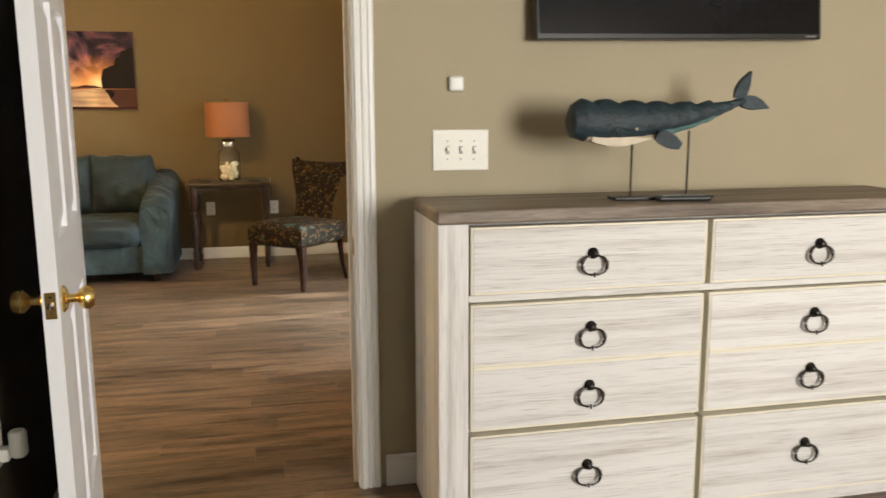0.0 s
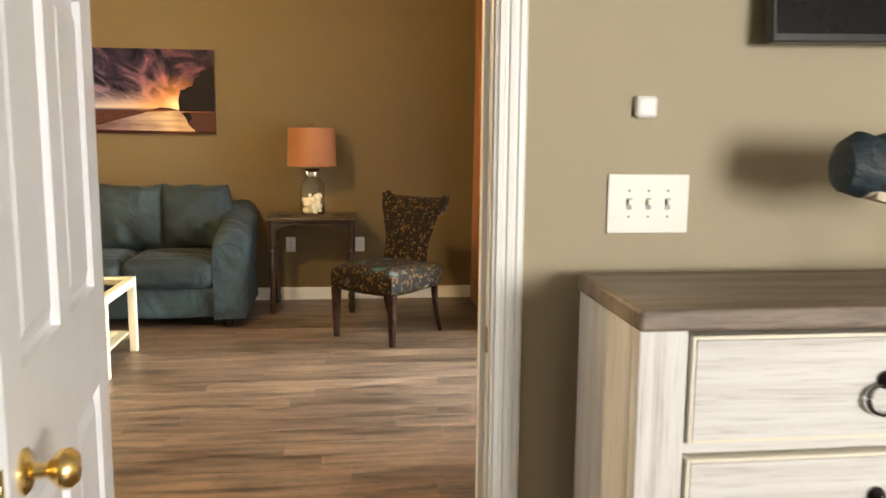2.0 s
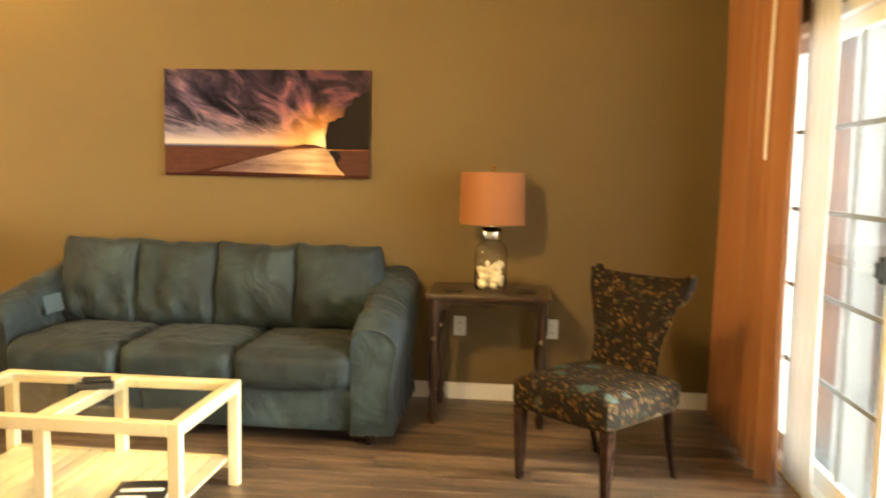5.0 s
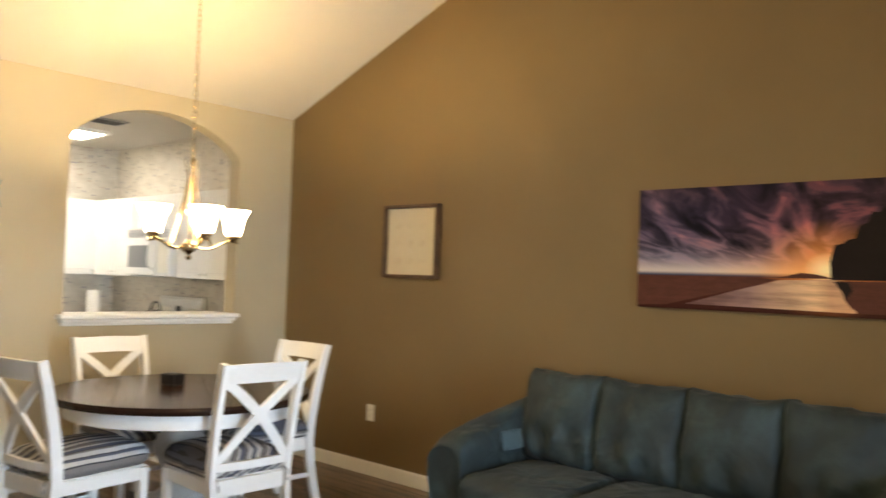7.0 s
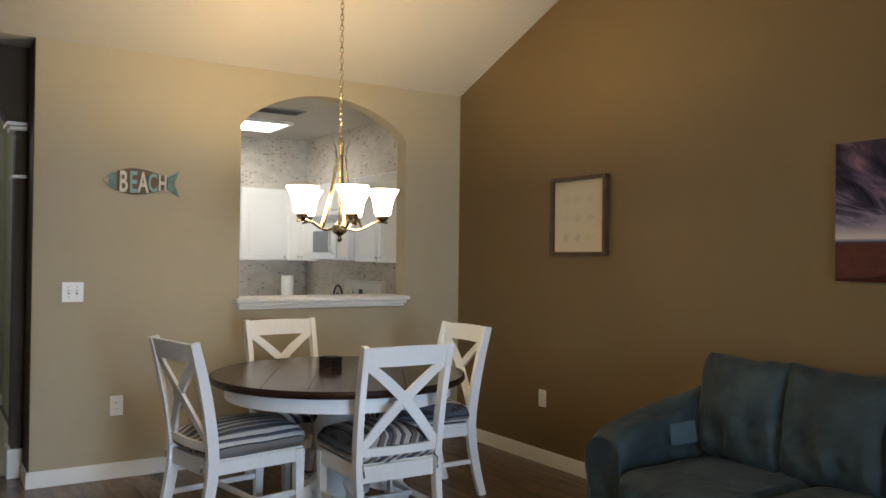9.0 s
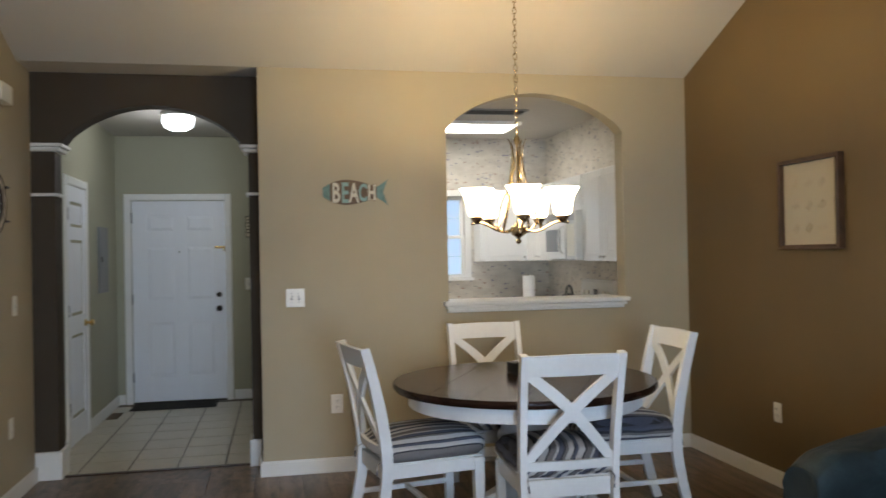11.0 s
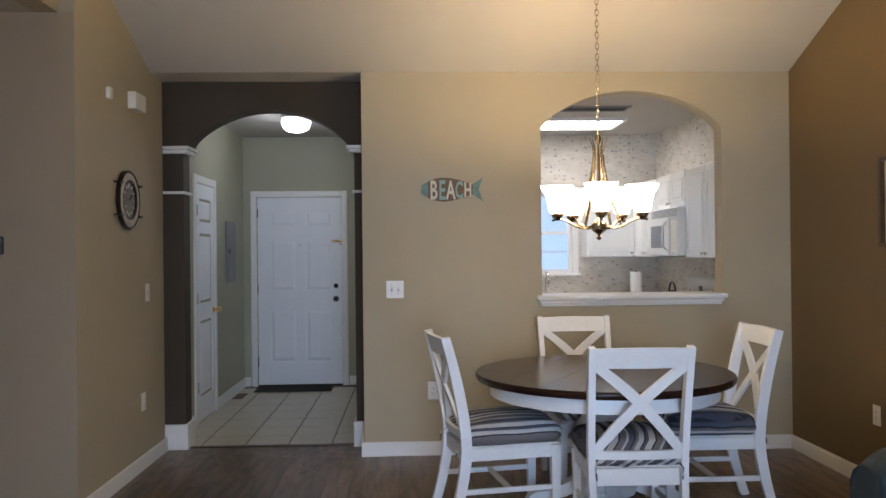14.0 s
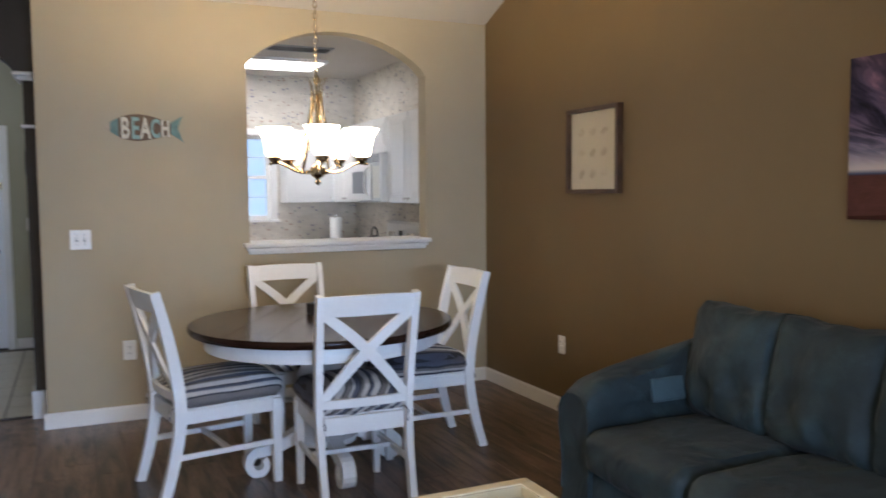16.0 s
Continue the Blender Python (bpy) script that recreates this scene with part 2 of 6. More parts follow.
def floral_fabric():
    """Dark brown ground with small gold and rust blooms, and a few large teal and cream ones."""
    m, t, p = nodes_of("floral_upholstery")
    v = coords(t)
    w = t.nodes.new("ShaderNodeVectorMath")
    w.operation = "ADD"
    sc = t.nodes.new("ShaderNodeVectorMath")
    sc.operation = "SCALE"
    sc.inputs[3].default_value = 0.05
    t.links.new(noise_of(t, v, 22, 3, 0.6, 1), sc.inputs[0])
    t.links.new(v, w.inputs[0])
    t.links.new(sc.outputs[0], w.inputs[1])

    def cells(scale):
        vo = t.nodes.new("ShaderNodeTexVoronoi")
        vo.inputs["Scale"].default_value = scale
        t.links.new(w.outputs[0], vo.inputs["Vector"])
        hue = t.nodes.new("ShaderNodeSeparateColor")
        t.links.new(vo.outputs["Color"], hue.inputs[0])
        return vo.outputs["Distance"], hue.outputs[0], hue.outputs[1]

    d1, h1, g1 = cells(46)
    d2, h2, g2 = cells(10)
    small = ramp(t, h1, [(0.0, (0.020, 0.010, 0.004)), (0.25, (0.11, 0.060, 0.017)), (0.42, (0.011, 0.007, 0.004)), (0.58, (0.10, 0.045, 0.014)), (0.72, (0.030, 0.036, 0.020)), (0.84, (0.15, 0.095, 0.034)), (0.95, (0.06, 0.02, 0.010))], "CONSTANT")
    body = mixc(t, ramp(t, d1, [(0.36, (1, 1, 1)), (0.56, (0, 0, 0))]), (0.012, 0.007, 0.004), small)
    big = ramp(t, h2, [(0.0, (0.055, 0.12, 0.11)), (0.45, (0.33, 0.27, 0.17)), (0.75, (0.10, 0.16, 0.15))], "CONSTANT")
    spot = math_of(t, "MULTIPLY", math_of(t, "GREATER_THAN", g2, 0.80), ramp(t, d2, [(0.38, (1, 1, 1)), (0.50, (0, 0, 0))]))
    petal = ramp(t, math_of(t, "SINE", math_of(t, "MULTIPLY", d2, 46.0)), [(0.2, (0.45, 0.42, 0.4)), (0.6, (1, 1, 1))])
    base = mixc(t, spot, body, mixc(t, 0.6, big, petal, "MULTIPLY"))
    vein = ramp(t, noise_of(t, v, 90, 3), [(0.40, (0.35, 0.32, 0.3)), (0.6, (1, 1, 1))])
    t.links.new(mixc(t, 0.55, base, vein, "MULTIPLY"), p.inputs["Base Color"])
    p.inputs["Roughness"].default_value = 0.8
    p.inputs["Specular IOR Level"].default_value = 0.2
    bump_of(t, p, noise_of(t, v, 240, 2), 0.25, 0.002)
    return m


def wallpaper():
    m, t, p = nodes_of("flecked_wallpaper")
    v = coords(t, (1.0, 1.0, 2.1))
    vo = t.nodes.new("ShaderNodeTexVoronoi")
    vo.inputs["Scale"].default_value = 21
    vo.inputs["Randomness"].default_value = 1.0
    t.links.new(v, vo.inputs["Vector"])
    hue = t.nodes.new("ShaderNodeSeparateColor")
    t.links.new(vo.outputs["Color"], hue.inputs[0])
    n = noise_of(t, coords(t, (1, 1, 2.4)), 28, 4)
    spot = math_of(t, "LESS_THAN", math_of(t, "ADD", vo.outputs["Distance"], math_of(t, "MULTIPLY", n, 0.7)), math_of(t, "MULTIPLY", hue.outputs[1], 0.80))
    fleck = ramp(t, hue.outputs[0], [(0.0, (0.32, 0.31, 0.35)), (0.35, (0.46, 0.36, 0.29)), (0.6, (0.38, 0.39, 0.33)), (0.8, (0.22, 0.20, 0.20))], "CONSTANT")
    ground = ramp(t, noise_of(t, v, 7, 4), [(0.35, (0.56, 0.52, 0.455)), (0.65, (0.67, 0.63, 0.555))])
    t.links.new(mixc(t, spot, ground, fleck), p.inputs["Base Color"])
    p.inputs["Roughness"].default_value = 0.6
    return m


def sunset_sky():
    """A beach sunset print: clouds that fan out from a low sun. X runs 0 to 1 across, Z 0 to 1 up, in the canvas's own space."""
    m, t, p = nodes_of("sunset_print")
    v = coords(t)
    s = t.nodes.new("ShaderNodeSeparateXYZ")
    t.links.new(v, s.inputs[0])
    x, z = s.outputs[0], s.outputs[2]
    left = ramp(t, z, [(0.0, (0.09, 0.028, 0.022)), (0.27, (0.13, 0.045, 0.032)), (0.285, (0.12, 0.14, 0.21)), (0.31, (0.62, 0.54, 0.50)), (0.42, (0.36, 0.33, 0.40)), (0.62, (0.13, 0.12, 0.20)), (1.0, (0.025, 0.025, 0.055))])
    right = ramp(t, z, [(0.0, (0.09, 0.028, 0.022)), (0.28, (0.20, 0.08, 0.05)), (0.31, (0.95, 0.60, 0.30)), (0.45, (0.75, 0.40, 0.28)), (0.70, (0.30, 0.11, 0.13)), (1.0, (0.10, 0.04, 0.07))])
    base = mixc(t, ramp(t, x, [(0.25, (0, 0, 0)), (0.85, (1, 1, 1))]), left, right)
    # clouds in a plane that runs back to the horizon
    depth = math_of(t, "ADD", math_of(t, "SUBTRACT", z, 0.22), 0.42)
    u = math_of(t, "DIVIDE", math_of(t, "SUBTRACT", x, 0.80), depth)
    w = math_of(t, "DIVIDE", 0.62, depth)
    pl = t.nodes.new("ShaderNodeCombineXYZ")
    t.links.new(math_of(t, "MULTIPLY", u, 3.6), pl.inputs[0])
    t.links.new(math_of(t, "MULTIPLY", w, 2.4), pl.inputs[1])
    n = t.nodes.new("ShaderNodeTexNoise")
    n.inputs["Scale"].default_value, n.inputs["Detail"].default_value, n.inputs["Roughness"].default_value, n.inputs["Distortion"].default_value = 1.75, 7, 0.58, 0.9
    t.links.new(pl.outputs[0], n.inputs["Vector"])
    cl = n.outputs[0]
    shade = ramp(t, cl, [(0.38, (0.012, 0.010, 0.024)), (0.48, (0.055, 0.040, 0.068)), (0.57, (0.19, 0.13, 0.17))])
    lit = ramp(t, x, [(0.0, (0.36, 0.25, 0.30)), (0.5, (0.60, 0.28, 0.27)), (1.0, (0.50, 0.16, 0.16))])
    body = mixc(t, ramp(t, cl, [(0.52, (0, 0, 0)), (0.66, (1, 1, 1))]), shade, lit)
    cover = math_of(t, "MULTIPLY", ramp(t, z, [(0.33, (0, 0, 0)), (0.52, (1, 1, 1))]), ramp(t, cl, [(0.34, (1, 1, 1)), (0.50, (0.72, 0.72, 0.72)), (0.58, (0.35, 0.35, 0.35)), (0.68, (0.85, 0.85, 0.85))]))
    c1 = mixc(t, cover, base, body)
    dx = math_of(t, "MULTIPLY", math_of(t, "SUBTRACT", x, 0.775), 1.5)
    dz = math_of(t, "SUBTRACT", z, 0.34)
    r = math_of(t, "SQRT", math_of(t, "ADD", math_of(t, "MULTIPLY", dx, dx), math_of(t, "MULTIPLY", dz, dz)))
    halo = ramp(t, r, [(0.0, (1, 1, 1)), (0.10, (0.75, 0.75, 0.75)), (0.38, (0, 0, 0))])
    c2 = mixc(t, math_of(t, "MULTIPLY", halo, 0.8), c1, (1.0, 0.46, 0.13))
    core = ramp(t, r, [(0.02, (1, 1, 1)), (0.13, (0, 0, 0))])
    gam = t.nodes.new("ShaderNodeGamma")
    gam.inputs[1].default_value = 1.35
    t.links.new(mixc(t, core, c2, (1.0, 0.88, 0.58)), gam.inputs[0])
    t.links.new(gam.outputs[0], p.inputs["Base Color"])
    p.inputs["Specular IOR Level"].default_value = 0.15
    p.inputs["Roughness"].default_value = 0.5
    bump_of(t, p, noise_of(t, coords(t, (90, 90, 60)), 5, 1), 0.1, 0.001)
    return m


M["sofa"] = rumpled_cloth()
# paler cloth colour that stands in for daylight sheen on the left sofa arm
M["patch"] = surface("painted_pale_blue_sheen", (0.035, 0.065, 0.078), 0.75, vary=0.2, big=14, fine=120, bump=0.2, sheen=0.15)
M["stripe"], M["floral"], M["wallpaper"], M["sunset"] = striped_fabric(), floral_fabric(), wallpaper(), sunset_sky()

# ---- mesh helpers ----


def link(name, bm, material, parent=None, smooth=False):
    me = bpy.data.meshes.new(name)
    bmesh.ops.recalc_face_normals(bm, faces=bm.faces)
    if smooth:
        for f in bm.faces:
            f.smooth = True
    bm.to_mesh(me)
    bm.free()
    for k in material if isinstance(material, (list, tuple)) else [material]:
        me.materials.append(M[k])
    if smooth:
        me.set_sharp_from_angle(angle=radians(40))
    ob = new(name, me)
    if parent:
        ob.parent = parent
    return ob


def part(name, bm, material, parent, label="", smooth=False):
    return tagged(link(name, bm, material, parent, smooth), label)


def structure(name, bm, material, label="", smooth=False):
    return tagged(link(name, bm, material, None, smooth), label, kind="structure")


def thing(name, label, category, group="", m=None):
    ob = new(name)
    ob.empty_display_size = 0.1
    if m is not None:
        ob.matrix_world = m
    return tagged(ob, label, category, group)


def box(bm, x0, x1, y0, y1, z0, z1, bevel=0.0, seg=2, mi=0):
    r = bmesh.ops.create_cube(bm, size=1)
    vs = r["verts"]
    for v in vs:
        v.co = Vector(((x0 + x1) / 2 + v.co.x * (x1 - x0), (y0 + y1) / 2 + v.co.y * (y1 - y0), (z0 + z1) / 2 + v.co.z * (z1 - z0)))
    fs = {f for v in vs for f in v.link_faces}
    for f in fs:
        f.material_index = mi
    if bevel:
        bmesh.ops.bevel(bm, geom=list({e for v in vs for e in v.link_edges}), offset=bevel, segments=seg, affect="EDGES", profile=0.5)
    return bm


def boxes(*rows, bevel=0.0):
    bm = bmesh.new()
    for r in rows:
        box(bm, *r, bevel=bevel)
    return bm


def prism(bm, pts, axis, a, b, mi=0):
    """A polygon pushed along an axis: pts are (x, z) for y, (y, z) for x, (x, y) for z."""
    def at(p, k):
        return {"x": (k, p[0], p[1]), "y": (p[0], k, p[1]), "z": (p[0], p[1], k)}[axis]
    lo, hi = [bm.verts.new(at(p, a)) for p in pts], [bm.verts.new(at(p, b)) for p in pts]
    n = len(pts)
    fs = [bm.faces.new(lo), bm.faces.new(hi)] + [bm.faces.new((lo[i], lo[(i + 1) % n], hi[(i + 1) % n], hi[i])) for i in range(n)]
    for f in fs:
        f.material_index = mi
    return bm


def lathe(bm, profile, x=0, y=0, z=0, n=20, mi=0, cap=True):
    rings = []
    for r, h in profile:
        rings.append([bm.verts.new((x + r * math.cos(2 * math.pi * k / n), y + r * math.sin(2 * math.pi * k / n), z + h)) for k in range(n)])
    for a, b in zip(rings, rings[1:]):
        for k in range(n):
            f = bm.faces.new((a[k], a[(k + 1) % n], b[(k + 1) % n], b[k]))
            f.material_index = mi
    if cap:
        for ring in (rings[0], rings[-1]):
            f = bm.faces.new(ring)
            f.material_index = mi
    return bm


def tube(bm, pts, r, n=8, closed=False, mi=0, flat=1.0):
    """A rod along points; r is one radius or one for each point."""
    pts = [Vector(p) for p in pts]
    rings, count = [], len(pts)
    up = Vector((0.13, 0.07, 1)).normalized()
    for i, p in enumerate(pts):
        d = (pts[(i + 1) % count] - pts[i - 1]) if closed else (pts[min(i + 1, count - 1)] - pts[max(i - 1, 0)])
        d.normalize()
        s = d.cross(up)
        if s.length < 0.05:
            s = d.cross(Vector((1, 0, 0)))
        s.normalize()
        u = s.cross(d)
        rr = r[i] if isinstance(r, (list, tuple)) else r
        rings.append([bm.verts.new(p + s * (rr * math.cos(2 * math.pi * k / n)) + u * (rr * flat * math.sin(2 * math.pi * k / n))) for k in range(n)])
    for i in range(count if closed else count - 1):
        a, b = rings[i], rings[(i + 1) % count]
        for k in range(n):
            f = bm.faces.new((a[k], a[(k + 1) % n], b[(k + 1) % n], b[k]))
            f.material_index = mi
    if not closed:
        for ring in (rings[0], rings[-1]):
            bm.faces.new(ring).material_index = mi
    return bm


def bar(bm, p, q, w, d, mi=0):
    """A square bar from p to q, w wide sideways and d deep."""
    p, q = Vector(p), Vector(q)
    m = (q - p).to_track_quat("Z", "Y").to_matrix()
    vs = [[bm.verts.new(e + m @ Vector((sx * w / 2, sy * d / 2, 0))) for sx, sy in ((-1, -1), (1, -1), (1, 1), (-1, 1))] for e in (p, q)]
    fs = [bm.faces.new(vs[0]), bm.faces.new(vs[1])] + [bm.faces.new((vs[0][k], vs[0][(k + 1) % 4], vs[1][(k + 1) % 4], vs[1][k])) for k in range(4)]
    for f in fs:
        f.material_index = mi
    return bm


def strip(bm, centres, half, thick, up, mi=0):
    """A flat band through centres, 2 * half wide across `up` x path and thick along `up`."""
    up = Vector(up).normalized()
    pts = [Vector(c) for c in centres]
    rings = []
    for i, c in enumerate(pts):
        d = (pts[min(i + 1, len(pts) - 1)] - pts[max(i - 1, 0)]).normalized()
        s = up.cross(d).normalized()
        h = half[i] if isinstance(half, (list, tuple)) else half
        rings.append([bm.verts.new(c + s * (h * a) + up * (thick / 2 * b)) for a, b in ((-1, -1), (1, -1), (1, 1), (-1, 1))])
    for a, b in zip(rings, rings[1:]):
        for k in range(4):
            bm.faces.new((a[k], a[(k + 1) % 4], b[(k + 1) % 4], b[k])).material_index = mi
    for ring in (rings[0], rings[-1]):
        bm.faces.new(ring).material_index = mi
    return bm


def soft_box(bm, x0, x1, y0, y1, z0, z1, r=0.05, n=9, puff=(0, 0, 0), wrinkle=0.0, seed=0.0, m=None, ear=0.0, crease=0.0):
    """An upholstered block: rounded edges, bulging faces and shallow folds."""
    t = bmesh.new()
    bmesh.ops.create_cube(t, size=2)
    bmesh.ops.subdivide_edges(t, edges=t.edges[:], cuts=n, use_grid_fill=True)
    c = Vector(((x0 + x1) / 2, (y0 + y1) / 2, (z0 + z1) / 2))
    h = Vector(((x1 - x0) / 2, (y1 - y0) / 2, (z1 - z0) / 2))
    done = {}
    for v in t.verts:
        u = v.co.copy()
        p = Vector((u.x * h.x, u.y * h.y, u.z * h.z))
        q = Vector([max(-h[k] + r, min(h[k] - r, p[k])) for k in range(3)])
        d = p - q
        if d.length > 1e-6:
            p = q + d.normalized() * r if d.length > r * 0.999 else p
        for k in range(3):
            a, b = (k + 1) % 3, (k + 2) % 3
            p[k] += puff[k] * u[k] * max(0, 1 - u[a] ** 2) ** 0.6 * max(0, 1 - u[b] ** 2) ** 0.6
        if wrinkle:
            k = noise.noise(Vector((p.x * 7 + seed, p.y * 7 - seed, p.z * 7))) + 0.5 * noise.noise(Vector((p.x * 19 + seed, p.y * 13, p.z * 11)))
            p += p.normalized() * wrinkle * k
        if ear and u.z > 0:
            p.z += ear * u.z * abs(u.x) ** 5
        if crease:
            p.y -= crease * math.sin(9 * u.x + 2 * u.z + seed) * max(0, 0.35 - abs(u.z + 0.55 - 0.2 * math.sin(3 * u.x + seed))) * 2.6 * (1 - u.x ** 4)
            if h.z < h.y:
                p.z += crease * 0.8 * math.sin(23 * u.x + 3 * u.y + seed) * max(0, u.z) * (1 - u.y ** 2)
        p += c
        done[v] = bm.verts.new(m @ p if m is not None else p)
    for f in t.faces:
        bm.faces.new([done[v] for v in f.verts])
    t.free()
    return bm


def arch_z(u, spring, rise, power=2.0):
    """Height of a shallow arch, u from -1 to 1."""
    return spring + rise * max(0.0, 1 - u * u) ** power

# ---- structure ----
XD, YS, YB, YL, XS = -4.60, 7.58, 2.84, 2.97, 2.06  # dining wall, sofa wall, bedroom wall (both faces), sliding-door wall
SLOPE, EAVE, RIDGE = 0.39, 2.70, -1.27
RZ = EAVE + SLOPE * (RIDGE - XD)

# sofa wall with its gable
bm = bmesh.new()
prism(bm, [(XD - 0.14, 0), (XS + 0.14, 0), (XS + 0.14, EAVE), (RIDGE, RZ + 0.05), (XD - 0.14, EAVE)], "y", YS, YS + 0.14)
structure("wall_north", bm, "brown", "brown painted living room wall under a vaulted ceiling")

# vaulted ceiling
bm = bmesh.new()
prism(bm, [(XD, EAVE), (RIDGE, RZ), (XS, EAVE), (XS, EAVE + 0.1), (RIDGE, RZ + 0.12), (XD, EAVE + 0.1)], "y", YL, YS)
structure("ceiling_living", bm, "ceiling", "off-white vaulted living room ceiling")

# dining wall with the arched pass-through
W0, W1, WZ, WS, WR = 5.785, 7.085, 1.083, 2.30, 0.265
bm = bmesh.new()
N = 28
arc = [(W0 + (W1 - W0) * k / N, arch_z(2 * k / N - 1, WS, WR, 0.8)) for k in range(N + 1)]
prism(bm, arc + [(W1, EAVE), (W0, EAVE)], "x", XD - 0.14, XD)
bm2 = bmesh.new()
prism(bm2, [(4.52, 0), (YS, 0), (YS, EAVE), (W1, EAVE), (W1, WZ), (W0, WZ), (W0, EAVE), (4.52, EAVE)], "x", XD - 0.14, XD)
wm = bpy.data.meshes.new("tmp")
bm2.to_mesh(wm)
bm.from_mesh(wm)
bm2.free()
bmesh.ops.remove_doubles(bm, verts=bm.verts, dist=0.0005)
structure("wall_dining", bm, "greige", "greige painted dining wall with an arched kitchen pass-through")

# pass-through ledge with its moulding
ledge = thing("pass_through_ledge", "white painted ledge with a stepped moulding under the arched opening", "ledge")
part("shelf", box(bmesh.new(), XD - 0.30, XD + 0.075, 5.745, 7.095, WZ + 0.002, WZ + 0.032, 0.008), "trim", ledge)
bm = bmesh.new()
box(bm, XD + 0.002, XD + 0.055, 5.765, 7.075, WZ - 0.022, WZ - 0.001, 0.005)
box(bm, XD + 0.002, XD + 0.030, 5.775, 7.065, WZ - 0.045, WZ - 0.023, 0.006)
part("moulding", bm, "trim", ledge)

# dark arch into the entry
YC = 3.057
XA, XB = -4.91, -5.07
PY0, PY1, A0, A1 = 2.97, 4.52, 3.235, 4.405
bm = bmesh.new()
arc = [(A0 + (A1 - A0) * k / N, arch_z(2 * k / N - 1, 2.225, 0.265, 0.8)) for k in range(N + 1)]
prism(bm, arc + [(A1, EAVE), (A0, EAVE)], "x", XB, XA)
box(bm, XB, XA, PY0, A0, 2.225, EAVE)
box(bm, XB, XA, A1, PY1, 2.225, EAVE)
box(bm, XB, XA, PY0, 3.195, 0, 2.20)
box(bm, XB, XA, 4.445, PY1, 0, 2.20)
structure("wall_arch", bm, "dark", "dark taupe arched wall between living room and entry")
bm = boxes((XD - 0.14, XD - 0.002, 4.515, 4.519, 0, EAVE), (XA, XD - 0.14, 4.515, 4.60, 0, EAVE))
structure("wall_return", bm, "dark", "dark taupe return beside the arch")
bm = boxes((XA, XD - 0.0, YC, PY1, EAVE, EAVE + 0.1))
structure("ceiling_soffit", bm, "ceiling", "off-white flat strip of ceiling before the arch")
for i, (a, b) in enumerate(((PY0, 3.195), (4.445, PY1))):
    s0, s1 = (a, b + 0.055) if i == 0 else (a - 0.055, b - 0.01)
    cap = thing("pilaster_trim", "white painted capital, band and base on a dark pilaster", "pilaster trim", "arch pilasters")
    bm = bmesh.new()
    box(bm, XB - 0.04, XA + 0.045, s0, s1, 2.200, 2.224, 0.006)
    box(bm, XB - 0.025, XA + 0.028, s0 + (0 if i == 0 else 0.02), s1 - (0.02 if i == 0 else 0), 2.172, 2.199, 0.008)
    part("capital", bm, "trim", cap)
    part("band", box(bmesh.new(), XB - 0.018, XA + 0.018, a if i == 0 else a - 0.018, b + 0.018 if i == 0 else b - 0.008, 1.875, 1.895, 0.005), "trim", cap)
    part("base", box(bmesh.new(), XB - 0.022, XA + 0.022, a if i == 0 else a - 0.022, b + 0.022 if i == 0 else b - 0.008, 0.0, 0.185, 0.006), "trim", cap)

# wall with the clock, the hall beside it, and the wall of the bedroom
DJ0, DJ1, DH = 0.300, 1.218, 2.05
HX0, HX1, HZ = -3.33, -2.2, 2.745


def roof_z(x):
    return EAVE + SLOPE * (x - XD) if x < RIDGE else RZ - SLOPE * (x - RIDGE)


bm = bmesh.new()
prism(bm, [(XB, 0), (HX0, 0), (HX0, HZ), (HX0, roof_z(HX0) + 0.05), (XD, EAVE + 0.05), (XB, EAVE + 0.05)], "y", YB, YL)
prism(bm, [(HX0, HZ), (HX1, HZ), (HX1, roof_z(HX1) + 0.05), (HX0, roof_z(HX0) + 0.05)], "y", YB, YL)
prism(bm, [(HX1, 0), (DJ0, 0), (DJ0, roof_z(DJ0) + 0.05), (RIDGE, RZ + 0.05), (HX1, roof_z(HX1) + 0.05)], "y", YB, YL)
prism(bm, [(DJ0, DH), (DJ1, DH), (DJ1, roof_z(DJ1) + 0.05), (DJ0, roof_z(DJ0) + 0.05)], "y", YB, YL)
prism(bm, [(DJ1, 0), (XS + 0.14, 0), (XS + 0.14, EAVE + 0.02), (DJ1, roof_z(DJ1) + 0.05)], "y", YB, YL)
bc = bmesh.new()
prism(bc, [(XA + 0.046, 0), (HX0, 0), (HX0, roof_z(HX0) + 0.05), (XD, EAVE + 0.05), (XA + 0.046, EAVE + 0.05)], "y", YL + 0.0005, YC)
structure("wall_clock_side", bc, "greige", "greige painted wall beside the arch")
structure("wall_south", bm, "greige", "greige painted wall with the bedroom door and a hall opening")
bm = boxes((XS + 0.14, 4.74, YB, YL, 0, 2.6))
structure("wall_bedroom_front", bm, "greige", "greige painted bedroom wall behind the dresser")
M["hall"] = surface("tan_hall_paint", (0.38, 0.295, 0.195), 0.7, vary=0.05, fine=160, bump=0.12)
for r in ((HX0 - 0.12, HX0, 0.9, YB, 0, HZ), (HX1, HX1 + 0.12, 0.9, YB, 0, HZ), (HX0 - 0.12, HX1 + 0.12, 0.78, 0.9, 0, HZ)):
    structure("wall_hall", boxes(r), "hall", "tan painted hall alcove wall")
structure("wall_hall_corner", boxes((HX0, HX0 + 0.003, YB, YC, 0.0, HZ)), "hall", "tan painted corner of the hall opening")
structure("ceiling_hall", boxes((HX0 - 0.12, HX1 + 0.12, 0.78, YB, HZ, HZ + 0.1)), "ceiling", "off-white hall ceiling")

